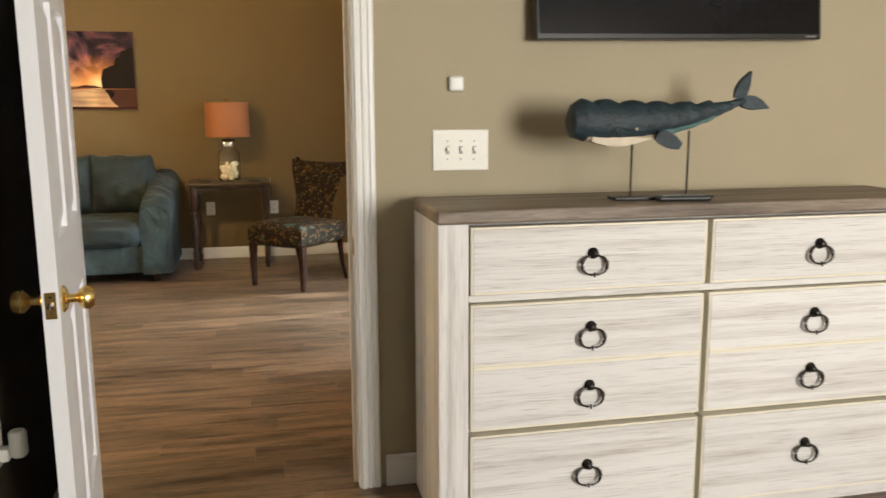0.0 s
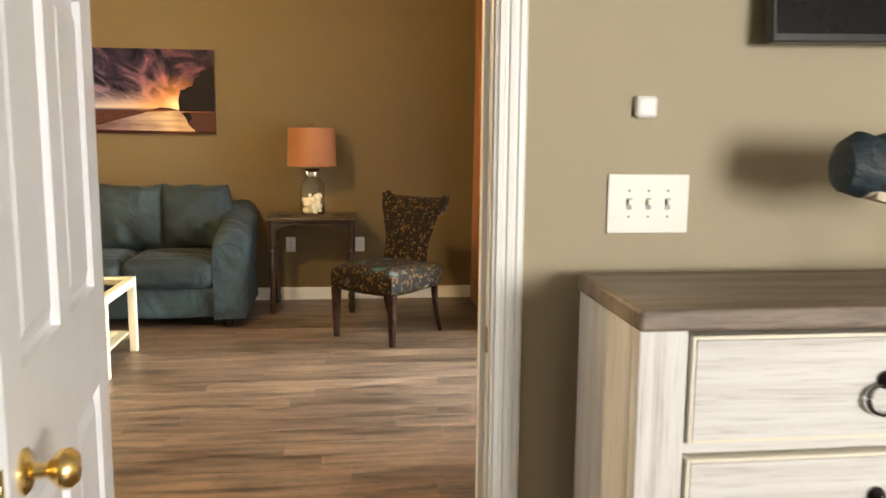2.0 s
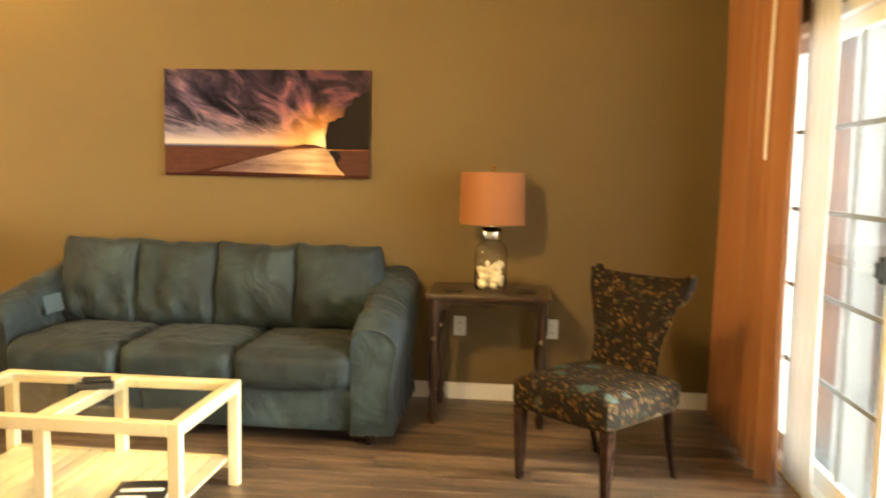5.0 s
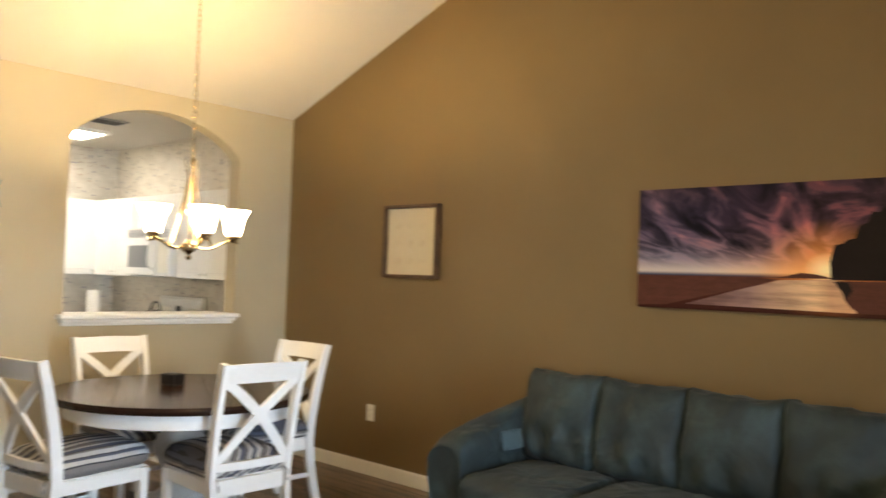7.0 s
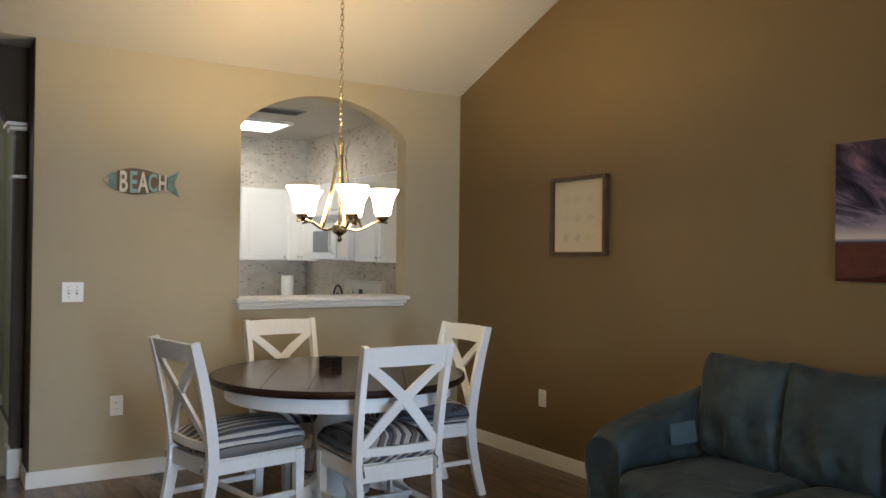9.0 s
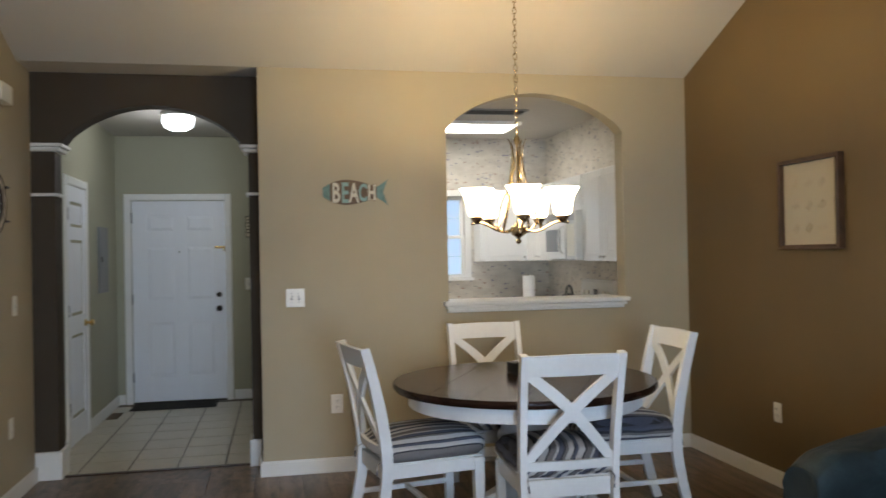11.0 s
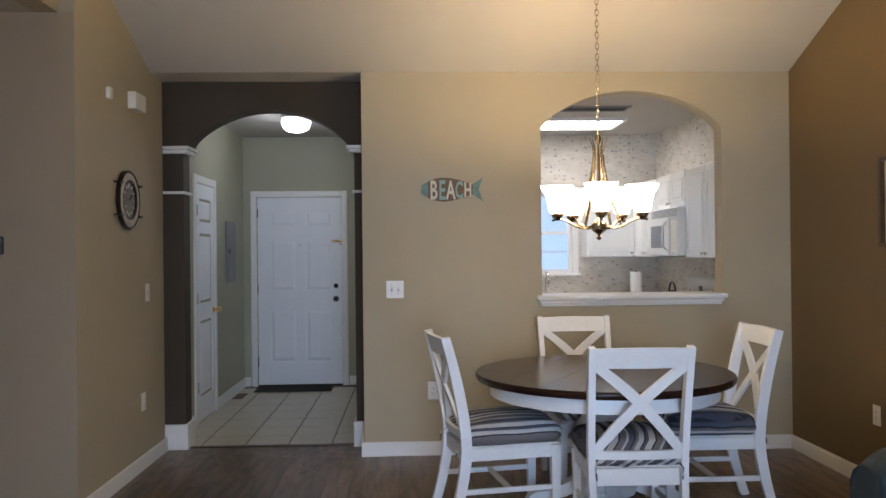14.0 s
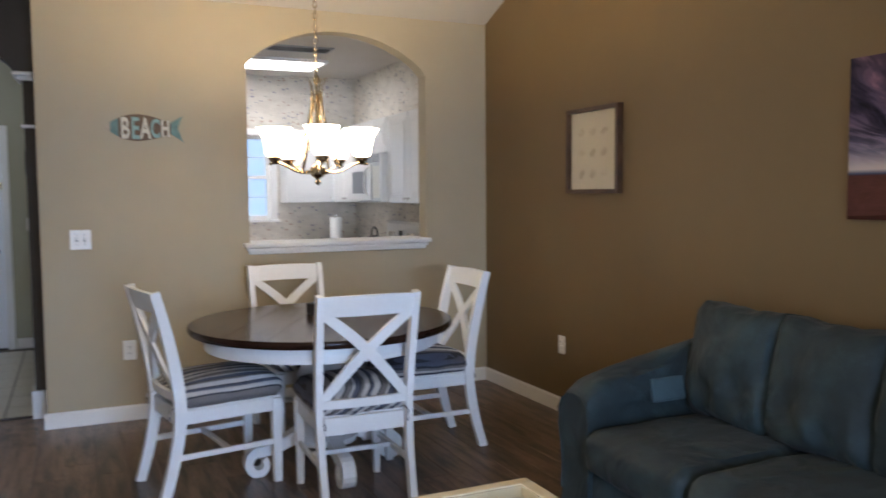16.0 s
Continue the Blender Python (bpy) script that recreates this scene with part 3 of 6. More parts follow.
# sliding door wall
SD0, SD1, SDZ = 4.55, 7.0, 2.08
bm = boxes((XS, XS + 0.14, YL, SD0, 0, EAVE), (XS, XS + 0.14, SD1, YS, 0, EAVE), (XS, XS + 0.14, SD0, SD1, SDZ, EAVE))
structure("wall_east", bm, "brown", "brown painted wall round the sliding glass door")

# bedroom shell
BX0, BX1, BY0, BZ = 0.222, 4.6, -2.3, 2.6
BW0, BW1, BWZ0, BWZ1 = 2.6, 4.2, 0.75, 2.1
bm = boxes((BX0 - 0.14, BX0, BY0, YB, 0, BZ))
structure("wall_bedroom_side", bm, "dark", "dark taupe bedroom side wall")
bm = boxes((BX1, BX1 + 0.14, BY0, YB, 0, BZ), (BX0 - 0.14, BW0, BY0 - 0.14, BY0, 0, BZ), (BW1, BX1 + 0.14, BY0 - 0.14, BY0, 0, BZ),
           (BW0, BW1, BY0 - 0.14, BY0, 0, BWZ0), (BW0, BW1, BY0 - 0.14, BY0, BWZ1, BZ))
structure("wall_bedroom_back", bm, "greige", "greige painted bedroom walls with a window")
structure("ceiling_bedroom", boxes((BX0 - 0.14, BX1 + 0.14, BY0 - 0.14, YB, BZ, BZ + 0.1)), "ceiling", "off-white bedroom ceiling")
win = thing("window_1", "white framed bedroom window with horizontal blinds", "window")
tagged(win, kind="structure")
bm = boxes((BW0 - 0.07, BW0, BY0, BY0 + 0.02, BWZ0 - 0.07, BWZ1 + 0.07), (BW1, BW1 + 0.07, BY0, BY0 + 0.02, BWZ0 - 0.07, BWZ1 + 0.07), (BW0, BW1, BY0, BY0 + 0.02, BWZ1, BWZ1 + 0.07), (BW0, BW1, BY0, BY0 + 0.02, BWZ0 - 0.07, BWZ0),
           (BW0, BW1, BY0 - 0.10, BY0 - 0.06, 1.40, 1.45), (3.38, 3.42, BY0 - 0.10, BY0 - 0.06, BWZ0, BWZ1))
part("window_frame", bm, "trim", win)

# entry
EX, EY0, EY1, EZ = -7.715, 3.05, 4.60, 2.69
bm = boxes((EX - 0.14, XB, EY0 - 0.12, EY0, 0, EZ))
structure("wall_entry_side", bm, "sage", "sage painted entry side wall")
FD0, FD1, FDZ = 3.195, 4.105, 2.04
bm = boxes((EX - 0.14, EX, EY0 - 0.12, FD0, 0, EZ), (EX - 0.14, EX, FD1, 4.72, 0, EZ), (EX - 0.14, EX, FD0, FD1, FDZ, EZ))
structure("wall_entry_front", bm, "sage", "sage painted wall round the front door")
structure("wall_entry_kitchen", boxes((EX, XD - 0.14, EY1, EY1 + 0.12, 0, EZ)), ["sage"], "sage painted wall between entry and kitchen")
structure("ceiling_entry", boxes((EX - 0.14, XB, EY0 - 0.12, 4.72, EZ, EZ + 0.1)), "ceiling", "off-white entry ceiling")

# kitchen shell
KX, KY1, KZ = -7.60, 7.53, 2.68
KW0, KW1, KWZ0, KWZ1 = 5.85, 6.60, 1.19, 2.06
bm = boxes((KX - 0.14, KX, 4.72, KW0, 0, KZ), (KX - 0.14, KX, KW1, KY1 + 0.14, 0, KZ), (KX - 0.14, KX, KW0, KW1, 0, KWZ0), (KX - 0.14, KX, KW0, KW1, KWZ1, KZ),
           )
structure("wall_kitchen", bm, "wallpaper", "pale flecked wallpaper round the kitchen window")
structure("wall_kitchen_range", boxes((KX, XD - 0.14, KY1, KY1 + 0.14, 0, KZ)), "wallpaper", "pale flecked wallpaper behind the kitchen cabinets")
structure("wall_kitchen_entry", boxes((KX, XD - 0.14, 4.7205, 4.726, 0, KZ)), "wallpaper", "pale flecked wallpaper on the kitchen side wall")
structure("ceiling_kitchen", boxes((KX - 0.14, XD - 0.14, 4.72, KY1 + 0.14, KZ, KZ + 0.1)), "ceiling", "off-white kitchen ceiling")

# floors under the boards
structure("floor", boxes((XD - 0.14, XS + 0.14, YL, YS + 0.14, -0.2, -0.012), (HX0 - 0.12, HX1 + 0.12, 0.78, YL, -0.2, -0.012), (BX0 - 0.14, BX1 + 0.14, BY0 - 0.14, YL, -0.2, -0.012), (XA - 0.06, XD - 0.14, YL, 4.52, -0.2, -0.012)), "underfloor", "grey-brown laminate plank floor")
structure("floor_entry", boxes((EX - 0.14, XA - 0.06, EY0 - 0.12, EY1 + 0.12, -0.2, -0.006)), "grout", "beige ceramic tile entry floor")
structure("floor_kitchen", boxes((KX - 0.14, XD - 0.14, EY1 + 0.12, KY1 + 0.14, -0.2, 0)), "tile", "beige kitchen floor")
structure("ground", boxes((-60, 60, -60, 60, -0.5, -0.25)), "outside", "pale concrete ground outside")
M["day"] = glow("hazy_daylight", (0.70, 0.86, 1.0), 0.95)
# weak emission gives the view through the sliding door its dim grey-blue
M["porch"] = glow("glowing_grey_blue_backdrop", (0.34, 0.40, 0.47), 0.55)
structure("backdrop", boxes((-12.1, -12.0, 2, 11, -0.25, 6)), "day", "pale hazy daylight beyond the kitchen window")
# added glowing sheets that stand in for the dim outdoors
structure("backdrop_dim_glow", boxes((2.3, 30, 24.0, 24.1, -0.25, 9), (29.9, 30, -3, 24, -0.25, 9)), "porch", "dimly glowing grey-blue backdrop beyond the sliding door")
structure("threshold", box(bmesh.new(), XA - 0.075, XA - 0.03, 3.175, 4.445, -0.004, 0.008, 0.004), "darkwood", "dark wooden threshold strip between boards and tiles")


def baseboard(x0, x1, y0, y1, h=0.10):
    bm = bmesh.new()
    box(bm, x0, x1, y0, y1, 0.001, h - 0.012, 0.0)
    sx, sy = (0.004, 0) if x1 - x0 < y1 - y0 else (0, 0.004)
    box(bm, x0 + sx, x1 - sx, y0 + sy, y1 - sy, h - 0.012, h, 0.003)
    structure("baseboard", bm, "trim", "white painted baseboard")


baseboard(XD, XS, YS - 0.015, YS)
baseboard(XD, XD + 0.015, 4.505, YS - 0.016)
baseboard(XD - 0.30, XD + 0.014, 4.500, 4.514)
baseboard(XA + 0.03, HX0 + 0.015, YC, YC + 0.015)
baseboard(HX0 + 0.004, HX0 + 0.017, 0.9, YC - 0.001)
baseboard(HX1 + 0.0, DJ0 - 0.09, YL, YL + 0.015)
baseboard(DJ1 + 0.09, XS, YL, YL + 0.015)
baseboard(DJ1 + 0.08, 4.6, YB - 0.015, YB, 0.115)
baseboard(BX0, BX0 + 0.015, BY0, YB, 0.115)
baseboard(XS - 0.015, XS, SD1 + 0.06, YS - 0.016)
baseboard(XS - 0.015, XS, YL + 0.016, SD0 - 0.06)
baseboard(-5.69, XB, EY0, EY0 + 0.015)
baseboard(EX + 0.016, -6.42, EY0, EY0 + 0.015)
baseboard(EX, EX + 0.015, EY0, FD0 - 0.075)
baseboard(EX, EX + 0.015, FD1 + 0.075, EY1)


# ---- doors ----
def casing(name, w, h, m, label, depth=0.02, width=0.075, fluted=True):
    """A door casing round an opening w wide and h high, in the plane y = 0, facing -y."""
    ob = tagged(thing(name, label, "door casing", m=m), kind="structure")
    prof = [(0, 0), (0, -0.5), (0.06, -0.62), (0.12, -1), (0.27, -1), (0.32, -0.6), (0.40, -0.6), (0.45, -0.95), (0.58, -0.95), (0.63, -0.55), (0.71, -0.55), (0.77, -0.85), (0.92, -0.8), (1.0, -0.45), (1.0, 0)] if fluted else [(0, 0), (0, -0.6), (0.15, -0.9), (0.8, -0.9), (1.0, -0.5), (1, 0)]
    part("side_casing", prism(bmesh.new(), [(-k * width, y * depth) for k, y in prof], "z", 0, h + width), "trim", ob)
    part("side_casing", prism(bmesh.new(), [(w + k * width, y * depth) for k, y in prof], "z", 0, h + width), "trim", ob)
    part("head_casing", prism(bmesh.new(), [(y * depth, h + k * width) for k, y in prof], "x", 0.0005, w - 0.0005), "trim", ob)
    return ob


def panel_door(name, w, h, m, label, panels, thick=0.035, both=True):
    """A door leaf from x = 0 to w, y from 0 to thick; panels are (x0, x1, z0, z1) sunk with a raised field."""
    ob = thing(name, label, "door", m=m)
    bm = bmesh.new()
    xs = sorted({0, w, *[p[0] for p in panels], *[p[1] for p in panels]})
    zs = sorted({0, h, *[p[2] for p in panels], *[p[3] for p in panels]})
    for a, b in zip(xs, xs[1:]):
        for c, d in zip(zs, zs[1:]):
            sunk = any(p[0] <= a and b <= p[1] and p[2] <= c and d <= p[3] for p in panels)
            box(bm, a, b, 0.014 if sunk else 0, thick - 0.014 if sunk else thick, c, d)
    part("leaf", bm, "door", ob)
    for p in panels:
        bm = bmesh.new()
        for y0, y1, s in ((0.003, 0.012, 1), (thick - 0.012, thick - 0.003, -1)):
            out, inn = (p[0] + 0.012, p[1] - 0.012, p[2] + 0.012, p[3] - 0.012), (p[0] + 0.042, p[1] - 0.042, p[2] + 0.042, p[3] - 0.042)
            yo, yi = (0.014, 0.004) if s == 1 else (thick - 0.014, thick - 0.004)
            o = [bm.verts.new((x, yo, z)) for x, z in ((out[0], out[2]), (out[1], out[2]), (out[1], out[3]), (out[0], out[3]))]
            i = [bm.verts.new((x, yi, z)) for x, z in ((inn[0], inn[2]), (inn[1], inn[2]), (inn[1], inn[3]), (inn[0], inn[3]))]
            bm.faces.new(i)
            for k in range(4):
                bm.faces.new((o[k], o[(k + 1) % 4], i[(k + 1) % 4], i[k]))
        part("panel", bm, "door", ob)
    return ob


def six_panels(w, h):
    a, b, c, d = w * 0.15, w * 0.46, w * 0.57, w * 0.88
    return [(x0, x1, z0 * h, z1 * h) for x0, x1 in ((a, b), (c, d)) for z0, z1 in ((0.12, 0.40), (0.50, 0.775), (0.845, 0.93))]


def knob(parent, x, y, z, s, material="brass", r=0.027):
    """A turned door knob that points along s * y."""
    bm = bmesh.new()
    lathe(bm, [(0.031, 0), (0.031, 0.004), (0.024, 0.010), (0.011, 0.014), (0.010, 0.030), (0.018, 0.036), (r, 0.046), (r, 0.058), (0.019, 0.068), (0.004, 0.071)], n=18)
    bmesh.ops.transform(bm, matrix=pose(x, y, z, -90 * s), verts=bm.verts)
    return part("knob", bm, material, parent, smooth=True)


# bedroom door, standing open into the bedroom
LEAF = 0.81
bd = panel_door("door_1", LEAF, 2.02, pose(0.322, 2.838, 0.012, 0, 0, -82.1), "white six-panel bedroom door standing open with brass knobs", six_panels(LEAF, 2.02))
bd.name = "bedroom_door"
knob(bd, LEAF - 0.065, 0.035, 0.88, 1)
knob(bd, LEAF - 0.065, 0.0, 0.88, -1)
bm = boxes((LEAF, LEAF + 0.0015, 0.006, 0.029, 0.85, 0.91))
part("latch_plate", bm, "brass", bd, "brass latch plate")
bm = lathe(bmesh.new(), [(0.008, 0), (0.008, 0.006), (0.003, 0.009)], n=12)
bmesh.ops.transform(bm, matrix=pose(LEAF + 0.001, 0.0175, 0.88, 0, 90, 0), verts=bm.verts)
part("latch", bm, "chrome", bd)
bm = boxes((LEAF + 0.0012, LEAF + 0.0022, 0.015, 0.020, 0.858, 0.863), (LEAF + 0.0012, LEAF + 0.0022, 0.015, 0.020, 0.897, 0.902))
part("screw", bm, "iron", bd)
for z in (0.25, 1.0, 1.78):
    part("hinge", tube(bmesh.new(), [(-0.004, 0.0, z), (-0.004, 0.0, z + 0.09)], 0.007), "brass", bd)
casing("casing_bedroom", DJ1 - DJ0 - 0.012, DH, pose(DJ0, YB, 0), "white fluted casing round the bedroom doorway", width=0.072)
casing("casing_living", DJ1 - DJ0, DH, pose(DJ1, YL, 0, 0, 0, 180), "white fluted casing on the living room side")
bm = boxes((DJ0, DJ0 + 0.016, YB, YL, 0, DH), (DJ1 - 0.016, DJ1, YB, YL, 0, DH), (DJ0 + 0.016, DJ1 - 0.016, YB, YL, DH - 0.016, DH), (DJ1 - 0.028, DJ1 - 0.016, YB + 0.045, YB + 0.08, 0, DH - 0.016))
structure("jamb", bm, "trim", "white painted door jamb")
strike = tagged(link("strike_plate", boxes((DJ1 - 0.018, DJ1 - 0.0155, YB + 0.006, YB + 0.036, 0.83, 0.89), bevel=0.0008), "brass"), "brass strike plate on the door jamb", "strike plate")

# front door
fd = panel_door("front_door", FD1 - FD0 - 0.01, 2.02, pose(EX - 0.045, FD0 + 0.005, 0.015, 0, 0, 90), "closed white six-panel front door with dark hardware", six_panels(FD1 - FD0, 2.02), thick=0.04)
fd.matrix_world = pose(EX - 0.012, FD0 + 0.005, 0.015, 0, 0, 90)
fw = FD1 - FD0
knob(fd, fw - 0.07, 0.0, 0.92, -1, "iron")
bm = lathe(bmesh.new(), [(0.026, 0), (0.026, 0.012), (0.020, 0.018)], n=16)
bmesh.ops.transform(bm, matrix=pose(fw - 0.07, 0, 1.06, 90), verts=bm.verts)
part("deadbolt", bm, "iron", fd)
bm = lathe(bmesh.new(), [(0.008, 0), (0.008, 0.006), (0.003, 0.007)], n=12)
bmesh.ops.transform(bm, matrix=pose(fw * 0.5, 0, 1.505, 90), verts=bm.verts)
part("peephole", bm, "chrome", fd)
part("security_latch", boxes((fw - 0.11, fw - 0.01, -0.014, -0.001, 1.535, 1.555), (fw - 0.02, fw + 0.02, -0.022, -0.001, 1.50, 1.56), bevel=0.003), "brass", fd)
for z in (0.2, 0.98, 1.8):
    part("hinge", tube(bmesh.new(), [(-0.002, -0.004, z), (-0.002, -0.004, z + 0.1)], 0.008), "iron", fd)
casing("casing_front_door", fw, FDZ, pose(EX, FD0, 0, 0, 0, 90), "white casing round the front door", fluted=False, width=0.065)
structure("door_sill", boxes((EX - 0.1, EX + 0.01, FD0, FD1, 0.0, 0.014), bevel=0.003), "iron", "dark metal front door sill")

# closet door in the entry, seen at a sharp angle
cd = panel_door("closet_door", 0.61, 2.02, pose(-5.77, EY0 + 0.01, 0.012, 0, 0, 180), "closed white panelled closet door with a brass knob", [(0.10, 0.51, 0.2, 0.85), (0.10, 0.51, 1.0, 1.6), (0.10, 0.51, 1.7, 1.9)], thick=0.03)
knob(cd, 0.55, 0.0, 0.92, -1)
for z in (0.25, 1.0, 1.75):
    part("hinge", tube(bmesh.new(), [(-0.004, -0.004, z), (-0.004, -0.004, z + 0.09)], 0.007), "iron", cd)
casing("casing_closet", 0.62, FDZ, pose(-5.765, EY0, 0, 0, 0, 180), "white casing round the closet door", fluted=False, width=0.065)

# sliding glass door with muntins
sl = tagged(thing("sliding_glass_door", "white framed sliding glass door with a grid of muntins", "sliding door"), kind="structure")
bm = boxes((XS - 0.01, XS + 0.13, SD0, SD0 + 0.05, 0, SDZ), (XS - 0.01, XS + 0.13, SD1 - 0.05, SD1, 0, SDZ), (XS - 0.01, XS + 0.13, SD0 + 0.05, SD1 - 0.05, SDZ - 0.05, SDZ), (XS - 0.01, XS + 0.13, SD0 + 0.05, SD1 - 0.05, 0.0, 0.03))
part("door_frame", bm, "trim", sl)
part("track", boxes((XS - 0.05, XS - 0.012, SD0, SD1, 0.0, 0.012), bevel=0.003), "brass", sl, "brass coloured floor track")
half = (SD0 + SD1) / 2
for a, b, x in ((SD0 + 0.05, half + 0.04, XS + 0.08), (half - 0.04, SD1 - 0.05, XS + 0.035)):
    bm = boxes((x, x + 0.035, a, a + 0.06, 0.03, SDZ - 0.05), (x, x + 0.035, b - 0.06, b, 0.03, SDZ - 0.05), (x, x + 0.035, a + 0.06, b - 0.06, 0.03, 0.12), (x, x + 0.035, a + 0.06, b - 0.06, SDZ - 0.12, SDZ - 0.05))
    part("sash", bm, "trim", sl)
    bm = boxes((x + 0.015, x + 0.019, a + 0.06, b - 0.06, 0.12, SDZ - 0.12))
    pane = part("pane", bm, "glass", sl)
    pane.visible_shadow = False
    for k in range(1, 5):
        z = 0.12 + (SDZ - 0.24) * k / 5
        part("muntin", boxes((x + 0.008, x + 0.026, a + 0.06, b - 0.06, z - 0.010, z + 0.010), bevel=0.002), "grey_metal", sl)
    for k in (1, 2):
        y = a + 0.06 + (b - a - 0.12) * k / 3
        part("muntin", boxes((x + 0.006, x + 0.028, y - 0.010, y + 0.010, 0.12, SDZ - 0.12), bevel=0.002), "grey_metal", sl)
M["mesh"], mesh_tree, mesh_bsdf = nodes_of("grey_insect_mesh")
mesh_bsdf.inputs["Base Color"].default_value = (0.14, 0.175, 0.22, 1)
mesh_bsdf.inputs["Roughness"].default_value = 0.9
mesh_bsdf.inputs["Alpha"].default_value = 0.42
part("insect_screen", boxes((XS + 0.122, XS + 0.1225, half - 0.02, SD1 - 0.05, 0.03, SDZ - 0.05)), "mesh", sl, "blue-grey insect screen behind the glass")
part("screen_frame", boxes((XS + 0.118, XS + 0.128, half - 0.05, half - 0.02, 0.03, SDZ - 0.05), (XS + 0.118, XS + 0.128, half - 0.02, SD1 - 0.05, 1.0, 1.03)), "grey_metal", sl)
bm = boxes((XS + 0.0, XS + 0.034, half - 0.03, half + 0.01, 1.0, 1.1), (XS - 0.02, XS + 0.02, half - 0.02, half, 1.02, 1.08), bevel=0.006)
part("handle", bm, "black", sl, "black latch handle")


# ---- living room things ----
def sofa(m):
    ob = thing("sofa", "teal microfibre three-seat sofa with rolled arms and loose back cushions", "sofa", m=m)
    # local: x across from -1.19 to 1.19, y from 0 (front) to 0.95 (back)
    bm = soft_box(bmesh.new(), -1.0, 1.0, 0.05, 0.9, 0.07, 0.30, 0.03, n=7, wrinkle=0.004)
    part("base", bm, "sofa", ob, smooth=True)
    bm = soft_box(bmesh.new(), -1.06, 1.06, 0.68, 0.95, 0.07, 0.80, 0.09, n=8, wrinkle=0.006)
    part("back_frame", bm, "sofa", ob, smooth=True)
    for k in range(3):
        a = -0.965 + k * 0.645
        bm = soft_box(bmesh.new(), a, a + 0.64, 0.0, 0.68, 0.29, 0.475, 0.055, n=16, puff=(0.004, 0.016, 0.024), wrinkle=0.009, seed=k * 3.1, crease=0.006)
        part("seat_cushion", bm, "sofa", ob, smooth=True)
    for k in range(4):
        a = -1.0 + k * 0.5
        tilt = pose(a + 0.25, 0.62, 0.46, -12, 0, (-3, 1, 0, 3)[k])
        bm = soft_box(bmesh.new(), -0.265, 0.265, -0.10, 0.11, 0.0, 0.49, 0.06, n=16, puff=(0.0, 0.065, -0.005), wrinkle=0.019, seed=7 + k * 2.3, m=tilt, ear=0.024, crease=0.026)
        part("back_cushion", bm, "sofa", ob, smooth=True)
    for s in (-1, 1):
        # the arm: a lofted block that rises to the back and rolls outwards at the top
        bm = bmesh.new()
        rings = []
        for i in range(17):
            u = i / 16
            y = 0.03 + 0.87 * u
            top = 0.645 + 0.165 * u ** 1.2 - (0.05 * (1 - min(1, u * 9)) ** 2)
            bulge = 0.02 * (0.6 + 0.4 * (1 - u))
            ring = []
            sec = [(0.0, 0.07), (0.005, 0.25), (-0.005, 0.42), (0.0, top - 0.14), (-0.008, top - 0.065), (0.012, top - 0.018), (0.05, top), (0.10, top + 0.006), (0.16, top), (0.208, top - 0.03), (0.232 + bulge * 0.4, top - 0.08), (0.232 + bulge * 0.3, top - 0.15), (0.210, 0.38), (0.198, 0.28), (0.206, 0.17), (0.222, 0.075)]
            for dx, z in sec:
                w = 0.008 * noise.noise(Vector((dx * 9 + s * 4, y * 6, z * 8)))
                ring.append(bm.verts.new((s * (0.965 + dx + w), y + w, z + w * 0.6)))
            rings.append(ring)
        n = len(rings[0])
        for a, b in zip(rings, rings[1:]):
            for k in range(n):
                bm.faces.new((a[k], a[(k + 1) % n], b[(k + 1) % n], b[k]))
        bm.faces.new(rings[0]), bm.faces.new(rings[-1])
        arm = part("arm", bm, "sofa", ob, smooth=True)
        # welt seam round the arm front, and the padded cap behind it
        pts = [(s * (0.965 + dx), 0.028, z) for dx, z in ((0.0, 0.30), (-0.002, 0.42), (-0.002, 0.50), (0.010, 0.555), (0.05, 0.586), (0.10, 0.596), (0.16, 0.588), (0.208, 0.558), (0.234, 0.51), (0.232, 0.45), (0.212, 0.37), (0.200, 0.28), (0.206, 0.17))]
        part("welt", tube(bm=bmesh.new(), pts=pts, r=0.006, n=6), "sofa", arm)
        bm = bmesh.new()
        cap = []
        for i in range(15):
            u = i / 14
            cap.append((s * (1.055 + 0.01 * math.sin(u * 5)), 0.055 + 0.75 * u, 0.62 + 0.15 * u ** 1.2 - 0.05 * (1 - min(1, u * 6)) ** 2))
        tube(bm, cap, [0.074 + 0.014 * math.sin(math.pi * min(1, k / 14 * 1.1)) + 0.006 * noise.noise(Vector((k * 0.9, s, 2))) for k in range(15)], n=16, flat=0.48)
        part("arm_pad", bm, "sofa", arm, smooth=True)
    # thin added block: the daylight sheen on the left arm, painted by its paler colour
    bm = soft_box(bmesh.new(), -0.010, 0.010, -0.085, 0.085, -0.05, 0.05, 0.006, n=6, puff=(0.004, 0, 0), wrinkle=0.002, m=pose(-0.946, 0.42, 0.600, 0, -14, 0))
    part("patch", bm, "patch", ob, "paler blue block painting reflected daylight on the sofa arm", smooth=True)
    for x in (-1.05, 1.05):
        for y in (0.12, 0.82):
            part("foot", lathe(bmesh.new(), [(0.028, 0), (0.036, 0.075)], x, y, 0, 12), "espresso", ob, "dark wooden foot")
    return ob


so = sofa(pose(-0.915, 6.56, 0))
so.scale = (0.925, 1, 1)


